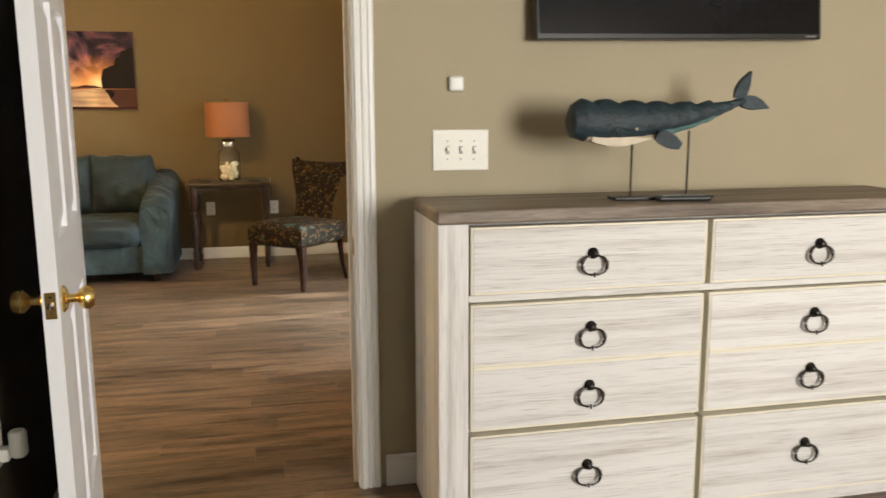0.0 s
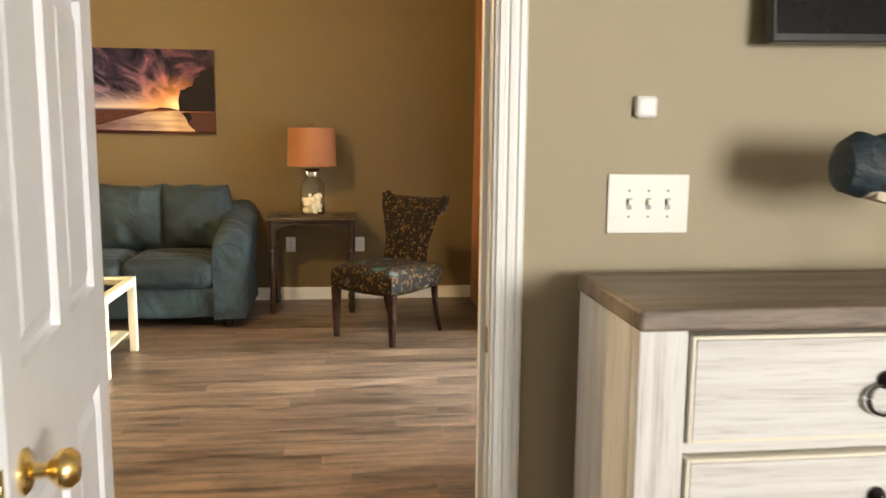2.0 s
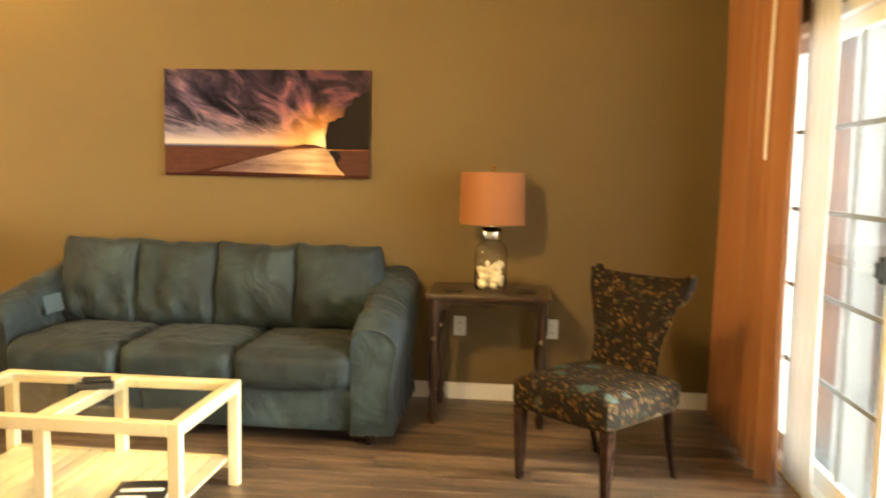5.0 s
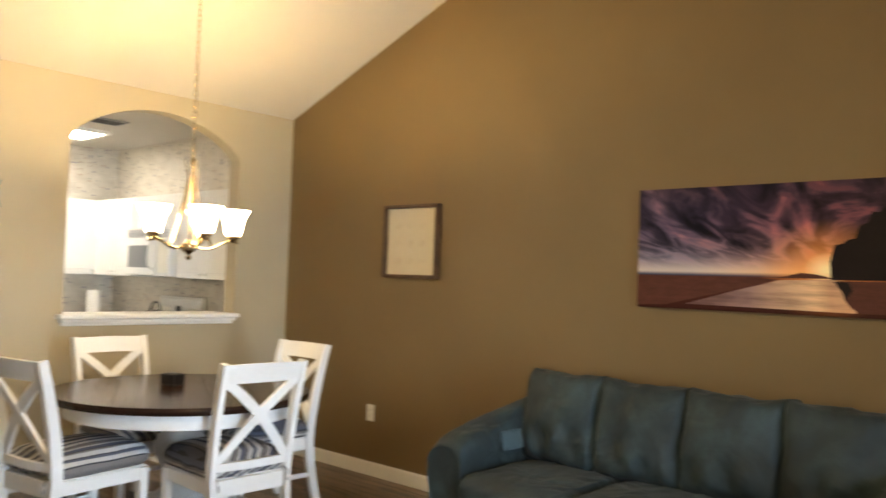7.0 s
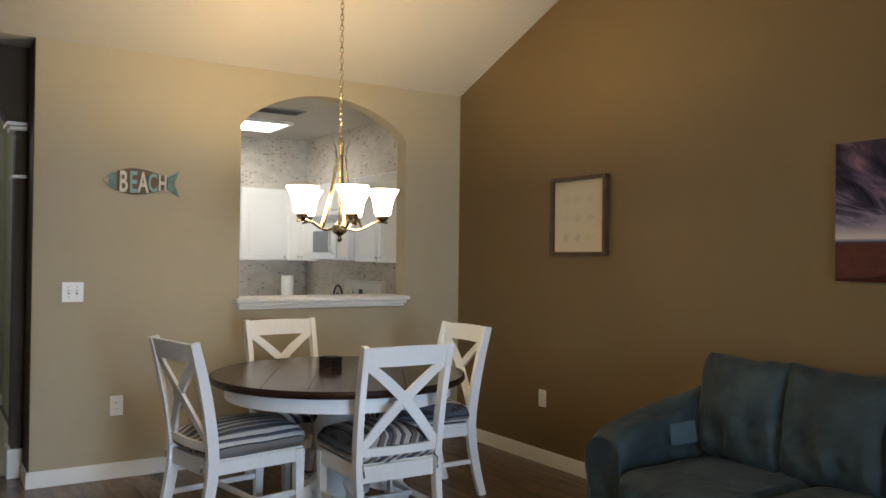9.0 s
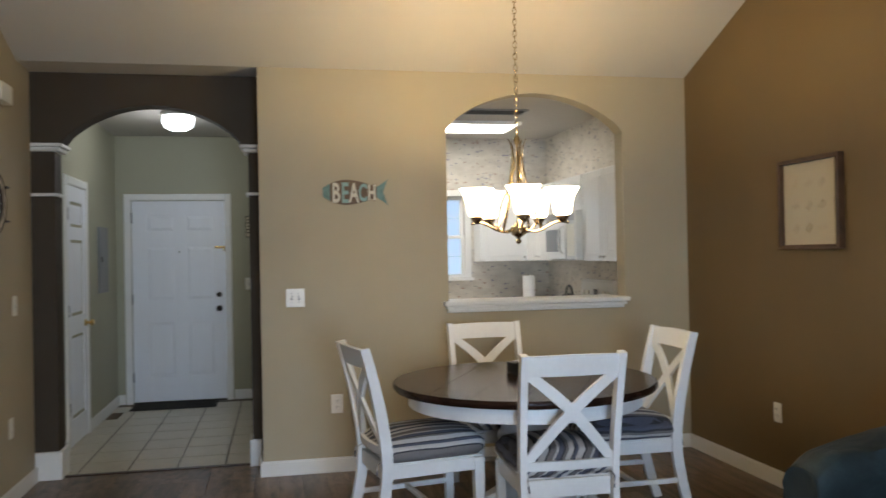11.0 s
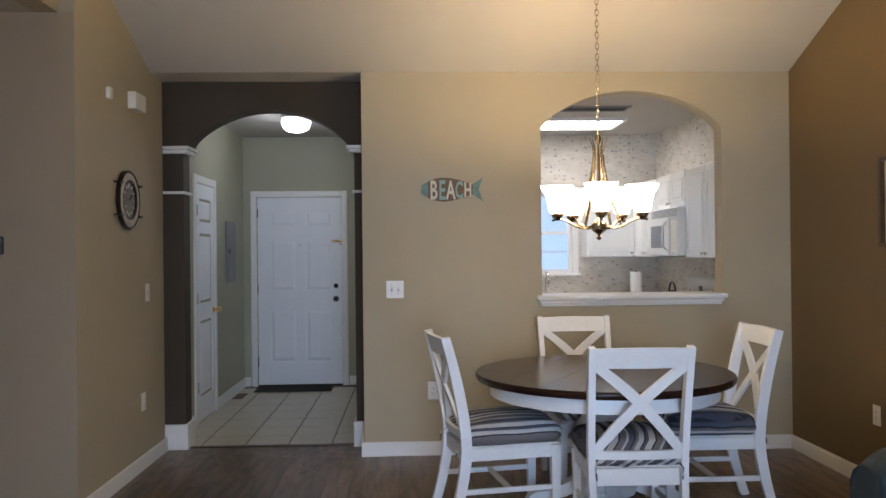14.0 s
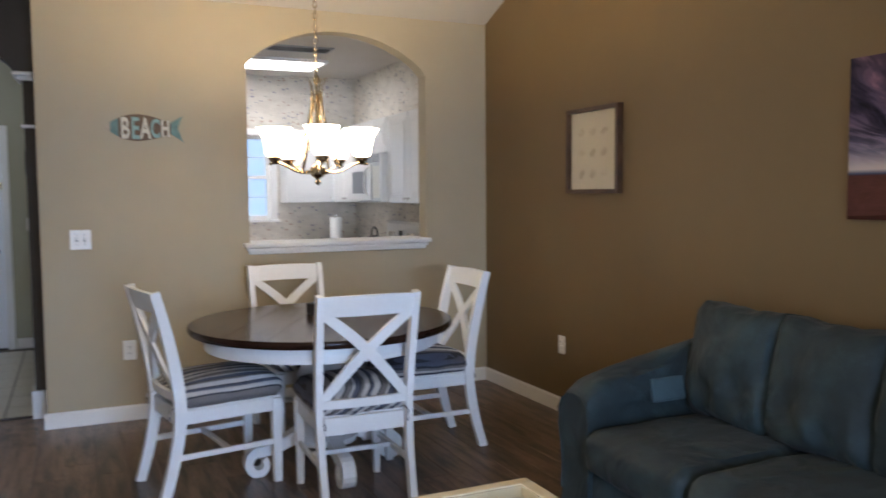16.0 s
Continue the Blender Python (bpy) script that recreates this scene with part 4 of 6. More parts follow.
def side_table(m):
    ob = thing("side_table", "dark stained wooden side table with turned legs", "side table", m=m)
    bm = box(bmesh.new(), -0.335, 0.335, -0.25, 0.25, 0.69, 0.72, 0.009)
    part("tabletop", bm, "darkwood", ob)
    for y in (-0.205, 0.205):
        # scalloped apron
        top = [(x / 20 * 0.29, 0.69) for x in (20, -20)]
        low = [(x / 20 * 0.29, 0.665 - 0.045 * (abs(x) / 20) ** 2.2 - 0.012 * math.cos(x / 20 * math.pi * 2)) for x in range(-20, 21, 2)]
        part("apron", prism(bmesh.new(), top + low, "y", y - 0.010, y + 0.010), "darkwood", ob)
    for x in (-0.29, 0.29):
        top = [(0.205, 0.69), (-0.205, 0.69)]
        low = [(y / 20 * 0.205, 0.66 - 0.04 * (abs(y) / 20) ** 2.2) for y in range(-20, 21, 4)]
        part("apron", prism(bmesh.new(), top + low, "x", x - 0.010, x + 0.010), "darkwood", ob)
    prof = [(0.014, 0), (0.022, 0.02), (0.028, 0.05), (0.018, 0.085), (0.024, 0.10), (0.024, 0.15), (0.017, 0.17), (0.022, 0.20), (0.031, 0.27), (0.033, 0.33), (0.024, 0.40), (0.017, 0.44), (0.026, 0.465), (0.017, 0.485), (0.028, 0.52), (0.028, 0.69)]
    for x in (-0.29, 0.29):
        for y in (-0.205, 0.205):
            part("leg", lathe(bmesh.new(), prof, x, y, 0, 14), "darkwood", ob, smooth=True)
    return ob


side_table(pose(0.62, 7.26, 0))

for x, y in ((-0.20, -0.09), (0.20, -0.09)):
    co = thing("coaster", "round black coaster lying on the side table", "coaster", "black coasters", m=pose(0.62 + x, 7.26 + y, 0.7205))
    part("disc", lathe(bmesh.new(), [(0.052, 0), (0.055, 0.002), (0.055, 0.006), (0.050, 0.0075), (0.046, 0.0055), (0.002, 0.0055)], n=28), "black", co, smooth=True)

# table lamp: jar of shells under a drum shade
lamp = thing("table_lamp", "glass jar table lamp with shells and burnt orange drum shade", "table lamp", m=pose(0.62, 7.27, 0.7215))
bm = lathe(bmesh.new(), [(0.083, 0.0), (0.090, 0.012), (0.090, 0.215), (0.082, 0.245), (0.055, 0.268), (0.045, 0.29), (0.042, 0.29), (0.052, 0.266), (0.079, 0.242), (0.086, 0.212), (0.086, 0.016), (0.078, 0.006)], n=32)
jar = part("jar", bm, "glass", lamp, "clear glass jar", smooth=True)
jar.visible_shadow = False
bm = lathe(bmesh.new(), [(0.058, 0.284), (0.060, 0.29), (0.060, 0.335), (0.052, 0.345), (0.012, 0.348), (0.010, 0.38)], n=24)
part("cap", bm, "chrome", lamp, "chrome cap", smooth=True)
bm = lathe(bmesh.new(), [(0.183, 0.366), (0.176, 0.650), (0.173, 0.650), (0.180, 0.366)], n=48)
part("shade", bm, "shade", lamp, "burnt orange linen drum shade", smooth=True)
part("finial", lathe(bmesh.new(), [(0.004, 0.38), (0.004, 0.655), (0.011, 0.662), (0.006, 0.672), (0.011, 0.682), (0.003, 0.694)], n=12), "brass", lamp)
part("harp", tube(bmesh.new(), [(0, -0.005 - 0.06 * math.sin(math.pi * k / 10), 0.39 + 0.26 * k / 10) for k in range(11)] , 0.003, 6), "brass", lamp)
bm = tube(bmesh.new(), [(-0.17, 0, 0.64), (0.17, 0, 0.64)], 0.002, 6)
tube(bm, [(0, -0.17, 0.64), (0, 0.17, 0.64)], 0.002, 6)
part("spider", bm, "brass", lamp)
rng = random.Random(4)
for k in range(64):
    a, r = rng.uniform(0, 2 * math.pi), 0.064 * math.sqrt(rng.uniform(0.15, 1))
    z = 0.024 + 0.026 * (k // 14) + rng.uniform(0, 0.008)
    bm = bmesh.new()
    bmesh.ops.create_icosphere(bm, subdivisions=2, radius=rng.uniform(0.017, 0.025))
    for v in bm.verts:
        v.co *= 1 + 0.28 * noise.noise(v.co * 70 + Vector((k, 0, 0)))
        v.co.z *= 0.7
    bmesh.ops.transform(bm, matrix=pose(r * math.cos(a), r * math.sin(a), z, rng.uniform(0, 90), rng.uniform(0, 90), rng.uniform(0, 90)), verts=bm.verts)
    part("shell", bm, "shell", lamp, smooth=True)


# accent chair, turned towards the room
def accent_chair(m):
    ob = thing("accent_chair", "armless accent chair in dark floral fabric with dark wooden legs", "chair", m=m)
    # local: faces -y, seat 0.54 wide
    bm = soft_box(bmesh.new(), -0.27, 0.27, -0.29, 0.27, 0.325, 0.475, 0.045, n=9, puff=(0, 0, 0.022), wrinkle=0.004)
    part("seat", bm, "floral", ob, smooth=True)
    bm = bmesh.new()
    rows, cols = 14, 12
    grid = {}
    for side in (0, 1):
        for i in range(rows + 1):
            u = i / rows
            z = 0.40 + 0.51 * u
            half = 0.205 - 0.022 * math.sin(math.pi * min(1, u / 0.62)) + 0.068 * (max(0, u - 0.45) / 0.55) ** 1.4
            lean = 0.20 + 0.10 * u + 0.045 * max(0, u - 0.8) / 0.2
            for k in range(cols + 1):
                x = -1 + 2 * k / cols
                th = 0.042 * (1 - abs(x) ** 5) * (1 - max(0, (u - 0.93) / 0.07) ** 2 * 0.7)
                yy = lean - 0.035 * abs(x) ** 2.2 + (th if side else -th) - 0.03 * max(0, u - 0.75) / 0.25 * abs(x) ** 6
                grid[side, i, k] = bm.verts.new((x * half, yy, z + (0.022 * abs(x) ** 3 - 0.006) * max(0, u - 0.5) * 2))
    for i in range(rows):
        for k in range(cols):
            for side in (0, 1):
                bm.faces.new([grid[side, a, b] for a, b in ((i, k), (i, k + 1), (i + 1, k + 1), (i + 1, k))])
        for k in (0, cols):
            bm.faces.new([grid[0, i, k], grid[0, i + 1, k], grid[1, i + 1, k], grid[1, i, k]])
    for k in range(cols):
        for i in (0, rows):
            bm.faces.new([grid[0, i, k], grid[0, i, k + 1], grid[1, i, k + 1], grid[1, i, k]])
    back = part("backrest", bm, "floral", ob, smooth=True)
    for sx in (-1, 1):
        # scrolled ear at each top corner
        part("ear", tube(bmesh.new(), [(sx * (0.236 + 0.018 * k / 6), 0.255 + 0.012 * k, 0.80 + 0.022 * k) for k in range(7)], [0.012, 0.022, 0.028, 0.031, 0.031, 0.028, 0.016], 12), "floral", back, smooth=True)
    for sx in (-1, 1):
        bm = bmesh.new()
        vs = [[bm.verts.new((sx * 0.235 + dx * w, -0.245 + dy * w, z)) for dx, dy in ((-1, -1), (1, -1), (1, 1), (-1, 1))] for z, w in ((0, 0.014), (0.335, 0.024))]
        bm.faces.new(vs[0]), bm.faces.new(vs[1])
        for k in range(4):
            bm.faces.new((vs[0][k], vs[0][(k + 1) % 4], vs[1][(k + 1) % 4], vs[1][k]))
        part("leg", bm, "espresso", ob)
        bm = bmesh.new()
        pts = [(sx * 0.215, 0.23 + 0.075 * (1 - z / 0.36) ** 2, z) for z in (0, 0.09, 0.18, 0.27, 0.36)]
        tube(bm, pts, [0.015, 0.017, 0.020, 0.023, 0.026], 4)
        part("leg", bm, "espresso", ob)
    return ob


accent_chair(pose(1.145, 6.355, 0, 0, 0, -42))


def coffee_table(m):
    ob = thing("coffee_table", "cream wooden coffee table with glass panels and a slatted shelf", "coffee table", m=m)
    w, d, h, s = 1.06, 0.64, 0.46, 0.045
    for x in (0, w - s):
        for y in (0, d - s):
            part("leg", box(bmesh.new(), x, x + s, y, y + s, 0, h, 0.004), "cream", ob)
    for y in (0, d - s):
        part("rail", box(bmesh.new(), s, w - s, y, y + s, h - 0.05, h, 0.004), "cream", ob)
    for x in (0, w - s):
        part("rail", box(bmesh.new(), x, x + s, s, d - s, h - 0.05, h, 0.004), "cream", ob)
    part("rail", box(bmesh.new(), w / 2 - 0.035, w / 2 + 0.035, s, d - s, h - 0.05, h, 0.004), "cream", ob)
    for x in (w / 2 - 0.0225,):
        for y in (0.003, d - s - 0.003):
            part("leg", box(bmesh.new(), x, x + s, y, y + s, 0, h - 0.05, 0.004), "cream", ob)
    for a, b in ((s, w / 2 - 0.035), (w / 2 + 0.035, w - s)):
        g = part("glass_panel", box(bmesh.new(), a + 0.001, b - 0.001, s + 0.001, d - s - 0.001, h - 0.012, h - 0.006), "glass", ob, "clear glass panel")
        g.visible_shadow = False
    for y in (0.006, d - 0.036):
        part("shelf_rail", box(bmesh.new(), s, w - s, y, y + 0.03, 0.075, 0.125, 0.003), "cream", ob)
    for k in range(14):
        a = s + 0.004 + k * (w - 2 * s) / 14
        part("slat", box(bmesh.new(), a, a + (w - 2 * s) / 14 - 0.008, 0.036, d - 0.036, 0.108, 0.122, 0.003), "cream", ob)
    return ob


coffee_table(pose(-1.46, 5.455, 0))
mag = thing("magazine", "folded dark magazine lying on the coffee table shelf", "magazine", m=pose(-0.62, 5.60, 0.1225, 0, 0, 12))
part("pages", box(bmesh.new(), -0.10, 0.10, -0.13, 0.13, 0, 0.012, 0.002), "paper", mag)
part("cover", box(bmesh.new(), -0.102, 0.102, -0.132, 0.132, 0.0125, 0.0135), "black", mag, "dark printed cover")
part("print_block", boxes((-0.08, 0.03, -0.10, -0.02, 0.0137, 0.0142), (-0.08, 0.08, 0.02, 0.05, 0.0137, 0.0142)), "paper", mag)
rem = thing("remote_control", "black remote control on the coffee table", "remote control", m=pose(-0.92, 5.84, 0.4605, 0, 0, 20))
part("body", box(bmesh.new(), -0.075, 0.075, -0.025, 0.025, 0, 0.03, 0.01), "black", rem)
part("second_remote", box(bmesh.new(), -0.05, 0.06, -0.022, 0.022, 0.031, 0.05, 0.008), "black", rem)

# lit globe on a down rod under the ridge; it throws the table lamp's shadow on the wall
pg = thing("ceiling_light", "lit warm glass globe on a metal rod under the ceiling", "ceiling light", m=pose(-0.20, 4.75, 0.045))
pz = roof_z(-0.20) - 0.045
part("rod", tube(bmesh.new(), [(0, 0, 2.16), (0, 0, pz)], 0.011, 10), "nickel", pg, smooth=True)
part("canopy", lathe(bmesh.new(), [(0.012, pz - 0.09), (0.04, pz - 0.07), (0.07, pz - 0.03), (0.075, pz + 0.04)], n=24), "nickel", pg, smooth=True)
part("fitter", lathe(bmesh.new(), [(0.012, 2.20), (0.035, 2.185), (0.042, 2.16), (0.042, 2.145), (0.02, 2.14)], n=20), "nickel", pg, smooth=True)
bm = bmesh.new()
bmesh.ops.create_uvsphere(bm, u_segments=24, v_segments=14, radius=0.065, matrix=pose(0, 0, 2.085))
part("globe", bm, "warm_globe", pg, "lit warm glass globe", smooth=True)

# framed canvas of a beach at sunset
PX0, PX1, PZ0, PZ1 = -1.39, -0.125, 1.318, 1.955
art = thing("sunset_canvas", "wide canvas print of a beach under purple and orange sunset clouds", "wall art", m=pose(PX0, YS - 0.036, PZ0))
bm = box(bmesh.new(), 0, 1, -0.0, 0.034, 0, 1)
for f in bm.faces:
    f.material_index = 0 if f.calc_center_median().y < 0.001 else 1
cv = part("canvas", bm, ["sunset", "frame"], art)
cv.scale = (PX1 - PX0, 1, PZ1 - PZ0)
M["cliff"] = surface("printed_cliff_black", (0.009, 0.006, 0.007), 0.5, vary=0.3, bump=0)
M["sand"] = surface("printed_wet_sand", (0.085, 0.030, 0.022), 0.5, vary=0.25, big=9, bump=0, stretch=(1, 1, 5))
M["pool"], pool_tree, pool_bsdf = nodes_of("printed_sunlit_water")
gleam = noise_of(pool_tree, coords(pool_tree, (2.0, 1, 14.0)), 1.6, 5, 0.6)
across = pool_tree.nodes.new("ShaderNodeSeparateXYZ")
pool_tree.links.new(coords(pool_tree), across.inputs[0])
mirror = ramp(pool_tree, across.outputs[0], [(0.25, (0.13, 0.07, 0.07)), (0.62, (0.30, 0.19, 0.17)), (0.93, (0.80, 0.52, 0.29)), (1.0, (0.62, 0.36, 0.20))])
pool_tree.links.new(mixc(pool_tree, 0.8, mirror, ramp(pool_tree, gleam, [(0.36, (0.45, 0.42, 0.45)), (0.58, (1, 1, 1))]), "MULTIPLY"), pool_bsdf.inputs["Base Color"])
pool_bsdf.inputs["Roughness"].default_value = 0.5
for k in ("cliff", "sand", "pool"):
    M[k].node_tree.nodes["Principled BSDF"].inputs["Specular IOR Level"].default_value = 0.12
W, Hh = PX1 - PX0, PZ1 - PZ0
rng = random.Random(9)


def printed(name, pts, material, lift):
    bm = bmesh.new()
    vs = [bm.verts.new((x * W, -lift, z * Hh)) for x, z in pts]
    bm.faces.new(vs)
    part(name, bm, material, art)


printed("printed_sand", [(0.0, 0.27), (0.45, 0.275), (0.60, 0.26), (0.38, 0.15), (0.13, 0.03), (0.0, 0.02)], "sand", 0.0010)
printed("printed_water", [(0.22, 0.045), (0.42, 0.16), (0.60, 0.255), (0.80, 0.27), (0.86, 0.16), (0.88, 0.03)], "pool", 0.0016)
cl = [(1.0, 0.27), (0.79, 0.265), (0.785, 0.40), (0.80, 0.52), (0.83, 0.535), (0.845, 0.56), (0.87, 0.57), (0.885, 0.66), (0.91, 0.68), (0.925, 0.76), (0.95, 0.755), (0.965, 0.79), (1.0, 0.80)]
printed("printed_cliff", cl, "cliff", 0.0022)
printed("printed_headland", [(0.56, 0.272), (0.62, 0.285), (0.68, 0.315), (0.74, 0.305), (0.80, 0.275)], "sand", 0.0019)
printed("printed_reflection", [(0.81, 0.26), (0.84, 0.19), (0.835, 0.13), (0.86, 0.07), (0.89, 0.03), (1.0, 0.03), (1.0, 0.26)], "sand", 0.0026)
printed("printed_rock", [(0.80, 0.255), (0.85, 0.25), (0.865, 0.19), (0.84, 0.13), (0.825, 0.19)], "cliff", 0.0030)

# framed shell print
fr = thing("framed_print", "small framed print of shell sketches in a walnut shadow box frame", "framed picture", m=pose(-3.432, YS, 1.430))
fw2, fh2 = 0.53, 0.515
for nm, r in (("frame_side", (0, 0.024, -0.045, -0.002, 0, fh2)), ("frame_side", (fw2 - 0.024, fw2, -0.045, -0.002, 0, fh2)), ("frame_rail", (0.024, fw2 - 0.024, -0.045, -0.002, 0, 0.024)), ("frame_rail", (0.024, fw2 - 0.024, -0.045, -0.002, fh2 - 0.024, fh2))):
    part(nm, box(bmesh.new(), *r, bevel=0.003), "frame", fr)
M["mount"] = surface("cream_mount_board", (0.54, 0.47, 0.335), 0.8, vary=0.06, fine=60, bump=0.1)
M["ink"] = surface("faint_sepia_ink", (0.44, 0.36, 0.24), 0.8, vary=0.2, bump=0)
part("mount", boxes((0.025, fw2 - 0.025, -0.016, -0.004, 0.025, fh2 - 0.025)), "mount", fr, "cream mount board")
rng = random.Random(2)
for i in range(3):
    for j in range(3):
        bm = bmesh.new()
        cx, cz = 0.14 + 0.115 * j, 0.12 + 0.125 * i
        a = rng.uniform(0.3, 0.9)
        for q in range(3):
            o = (q - 1) * 0.013
            bar(bm, (cx - 0.030 * math.cos(a) + o, -0.0175, cz - 0.030 * math.sin(a) - o * 0.6), (cx + 0.026 * math.cos(a) + o, -0.0175, cz + 0.026 * math.sin(a) - o * 0.6), 0.003, 0.001)
        part("sketch", bm, "ink", fr)

# curtain, sheer and rod at the sliding door


def drape(name, label, x, y0, y1, z0, z1, folds, depth, material, parent_label="cloth"):
    ob = thing(name, label, "curtain")
    bm = bmesh.new()
    n, rows = folds * 10, 10
    prev = None
    for j in range(rows + 1):
        u = j / rows
        ring = []
        for i in range(n + 1):
            s = i / n
            pinch = 1 - 0.10 * math.sin(math.pi * min(1, u)) * 0.5
            yy = (y0 + y1) / 2 + (s - 0.5) * (y1 - y0) * pinch
            xx = x + depth * (0.6 + 0.4 * (1 - u)) * math.sin(2 * math.pi * folds * s + 0.5 * math.sin(7 * s)) + 0.012 * noise.noise(Vector((s * 9, u * 2, x)))
            ring.append(bm.verts.new((xx, yy, z0 + (z1 - z0) * u)))
        if prev:
            for i in range(n):
                bm.faces.new((prev[i], prev[i + 1], ring[i + 1], ring[i]))
        prev = ring
    c = part(parent_label, bm, material, ob, smooth=True)
    so = c.modifiers.new("thickness", "SOLIDIFY")
    so.thickness = 0.004
    return ob


dr = drape("curtain", "rust orange curtain gathered beside the sliding door", 1.90, 6.34, 7.45, 0.02, 2.42, 8, 0.042, "curtain")
part("wand", tube(bmesh.new(), [(1.84, 6.47, 1.45), (1.845, 6.45, 2.40)], 0.006), "plastic", dr, "white curtain wand")
rod = thing("curtain_rod", "dark metal curtain rod over the sliding door", "curtain rod")
part("pole", tube(bmesh.new(), [(1.93, 3.7, 2.44), (1.93, 7.4, 2.44)], 0.013), "iron", rod)
for y in (3.8, 7.3):
    part("bracket", bar(bmesh.new(), (1.93, y, 2.44), (XS + 0.002, y, 2.44), 0.02, 0.02), "iron", rod)
M["sheer"] = surface("white_sheer_cloth", (0.80, 0.80, 0.80), 0.8, vary=0.04, fine=150, bump=0.2, stretch=(3, 3, 0.3))
M["sheer"].node_tree.nodes["Principled BSDF"].inputs["Transmission Weight"].default_value = 0.5
drape("sheer_curtain", "white sheer curtain drawn back beside the glass", 2.005, 6.16, 6.50, 0.03, 2.40, 5, 0.014, "sheer")


# ---- dining set ----
TX, TY = -3.20, 5.88
tbl = thing("dining_table", "round dining table with dark plank top and white scrolled pedestal", "table", m=pose(TX, TY, 0, 0, 0, 62))
tbl.scale = (0.978, 0.978, 1.03)
R = 0.69
edges = [-0.69, -0.35, -0.12, 0.12, 0.35, 0.69]
for a, b in zip(edges, edges[1:]):
    pts = []
    a2, b2 = a + 0.0012, b - 0.0012
    for k in range(13):
        x = a2 + (b2 - a2) * k / 12
        pts.append((x, math.sqrt(max(0.0, R * R - x * x))))
    low = [(x, -y) for x, y in reversed(pts)]
    allp = [p for k, p in enumerate(pts + low) if k == 0 or (Vector(p) - Vector((pts + low)[k - 1])).length > 1e-4]
    bm = prism(bmesh.new(), allp, "z", 0.732, 0.762)
    part("plank", bm, "espresso", tbl)
part("top_edge", lathe(bmesh.new(), [(0.66, 0.724), (0.688, 0.726), (0.697, 0.738), (0.697, 0.752), (0.6912, 0.7605), (0.6905, 0.7315), (0.66, 0.7305)], n=72, cap=False), "espresso", tbl, smooth=True)
part("apron", lathe(bmesh.new(), [(0.60, 0.645), (0.615, 0.648), (0.615, 0.722), (0.59, 0.724), (0.59, 0.645)], n=64, cap=False), "whitewood", tbl, "white painted apron ring", smooth=True)
part("under_block", lathe(bmesh.new(), [(0.30, 0.66), (0.30, 0.7235)], n=32), "whitewood", tbl)
part("pedestal", lathe(bmesh.new(), [(0.17, 0.14), (0.18, 0.17), (0.15, 0.20), (0.10, 0.24), (0.085, 0.29), (0.10, 0.35), (0.135, 0.42), (0.145, 0.48), (0.11, 0.54), (0.09, 0.57), (0.12, 0.60), (0.20, 0.64), (0.22, 0.659)], n=32), "whitewood", tbl, "white turned pedestal", smooth=True)
for k in range(4):
    a = math.radians(45 + 90 * k - 62 + 45)
    bm = bmesh.new()
    sp = []
    for i in range(34):
        u = i / 33
        if u < 0.5:
            w = u / 0.5
            sp.append((0.12 + 0.24 * w, 0.20 - 0.075 * math.sin(w * math.pi / 2)))
        else:
            w = (u - 0.5) / 0.5
            th = math.pi / 2 - w * 1.75 * math.pi
            rr = 0.062 * (1 - 0.45 * w)
            sp.append((0.36 + rr * math.cos(th), 0.063 + rr * math.sin(th)))
    cen = [(r * math.cos(a), r * math.sin(a), z) for r, z in sp]
    strip(bm, cen, [0.034 - 0.018 * i / 33 for i in range(34)], 0.07, (-math.sin(a), math.cos(a), 0))
    part("scroll_foot", bm, "whitewood", tbl, "white scrolled foot")


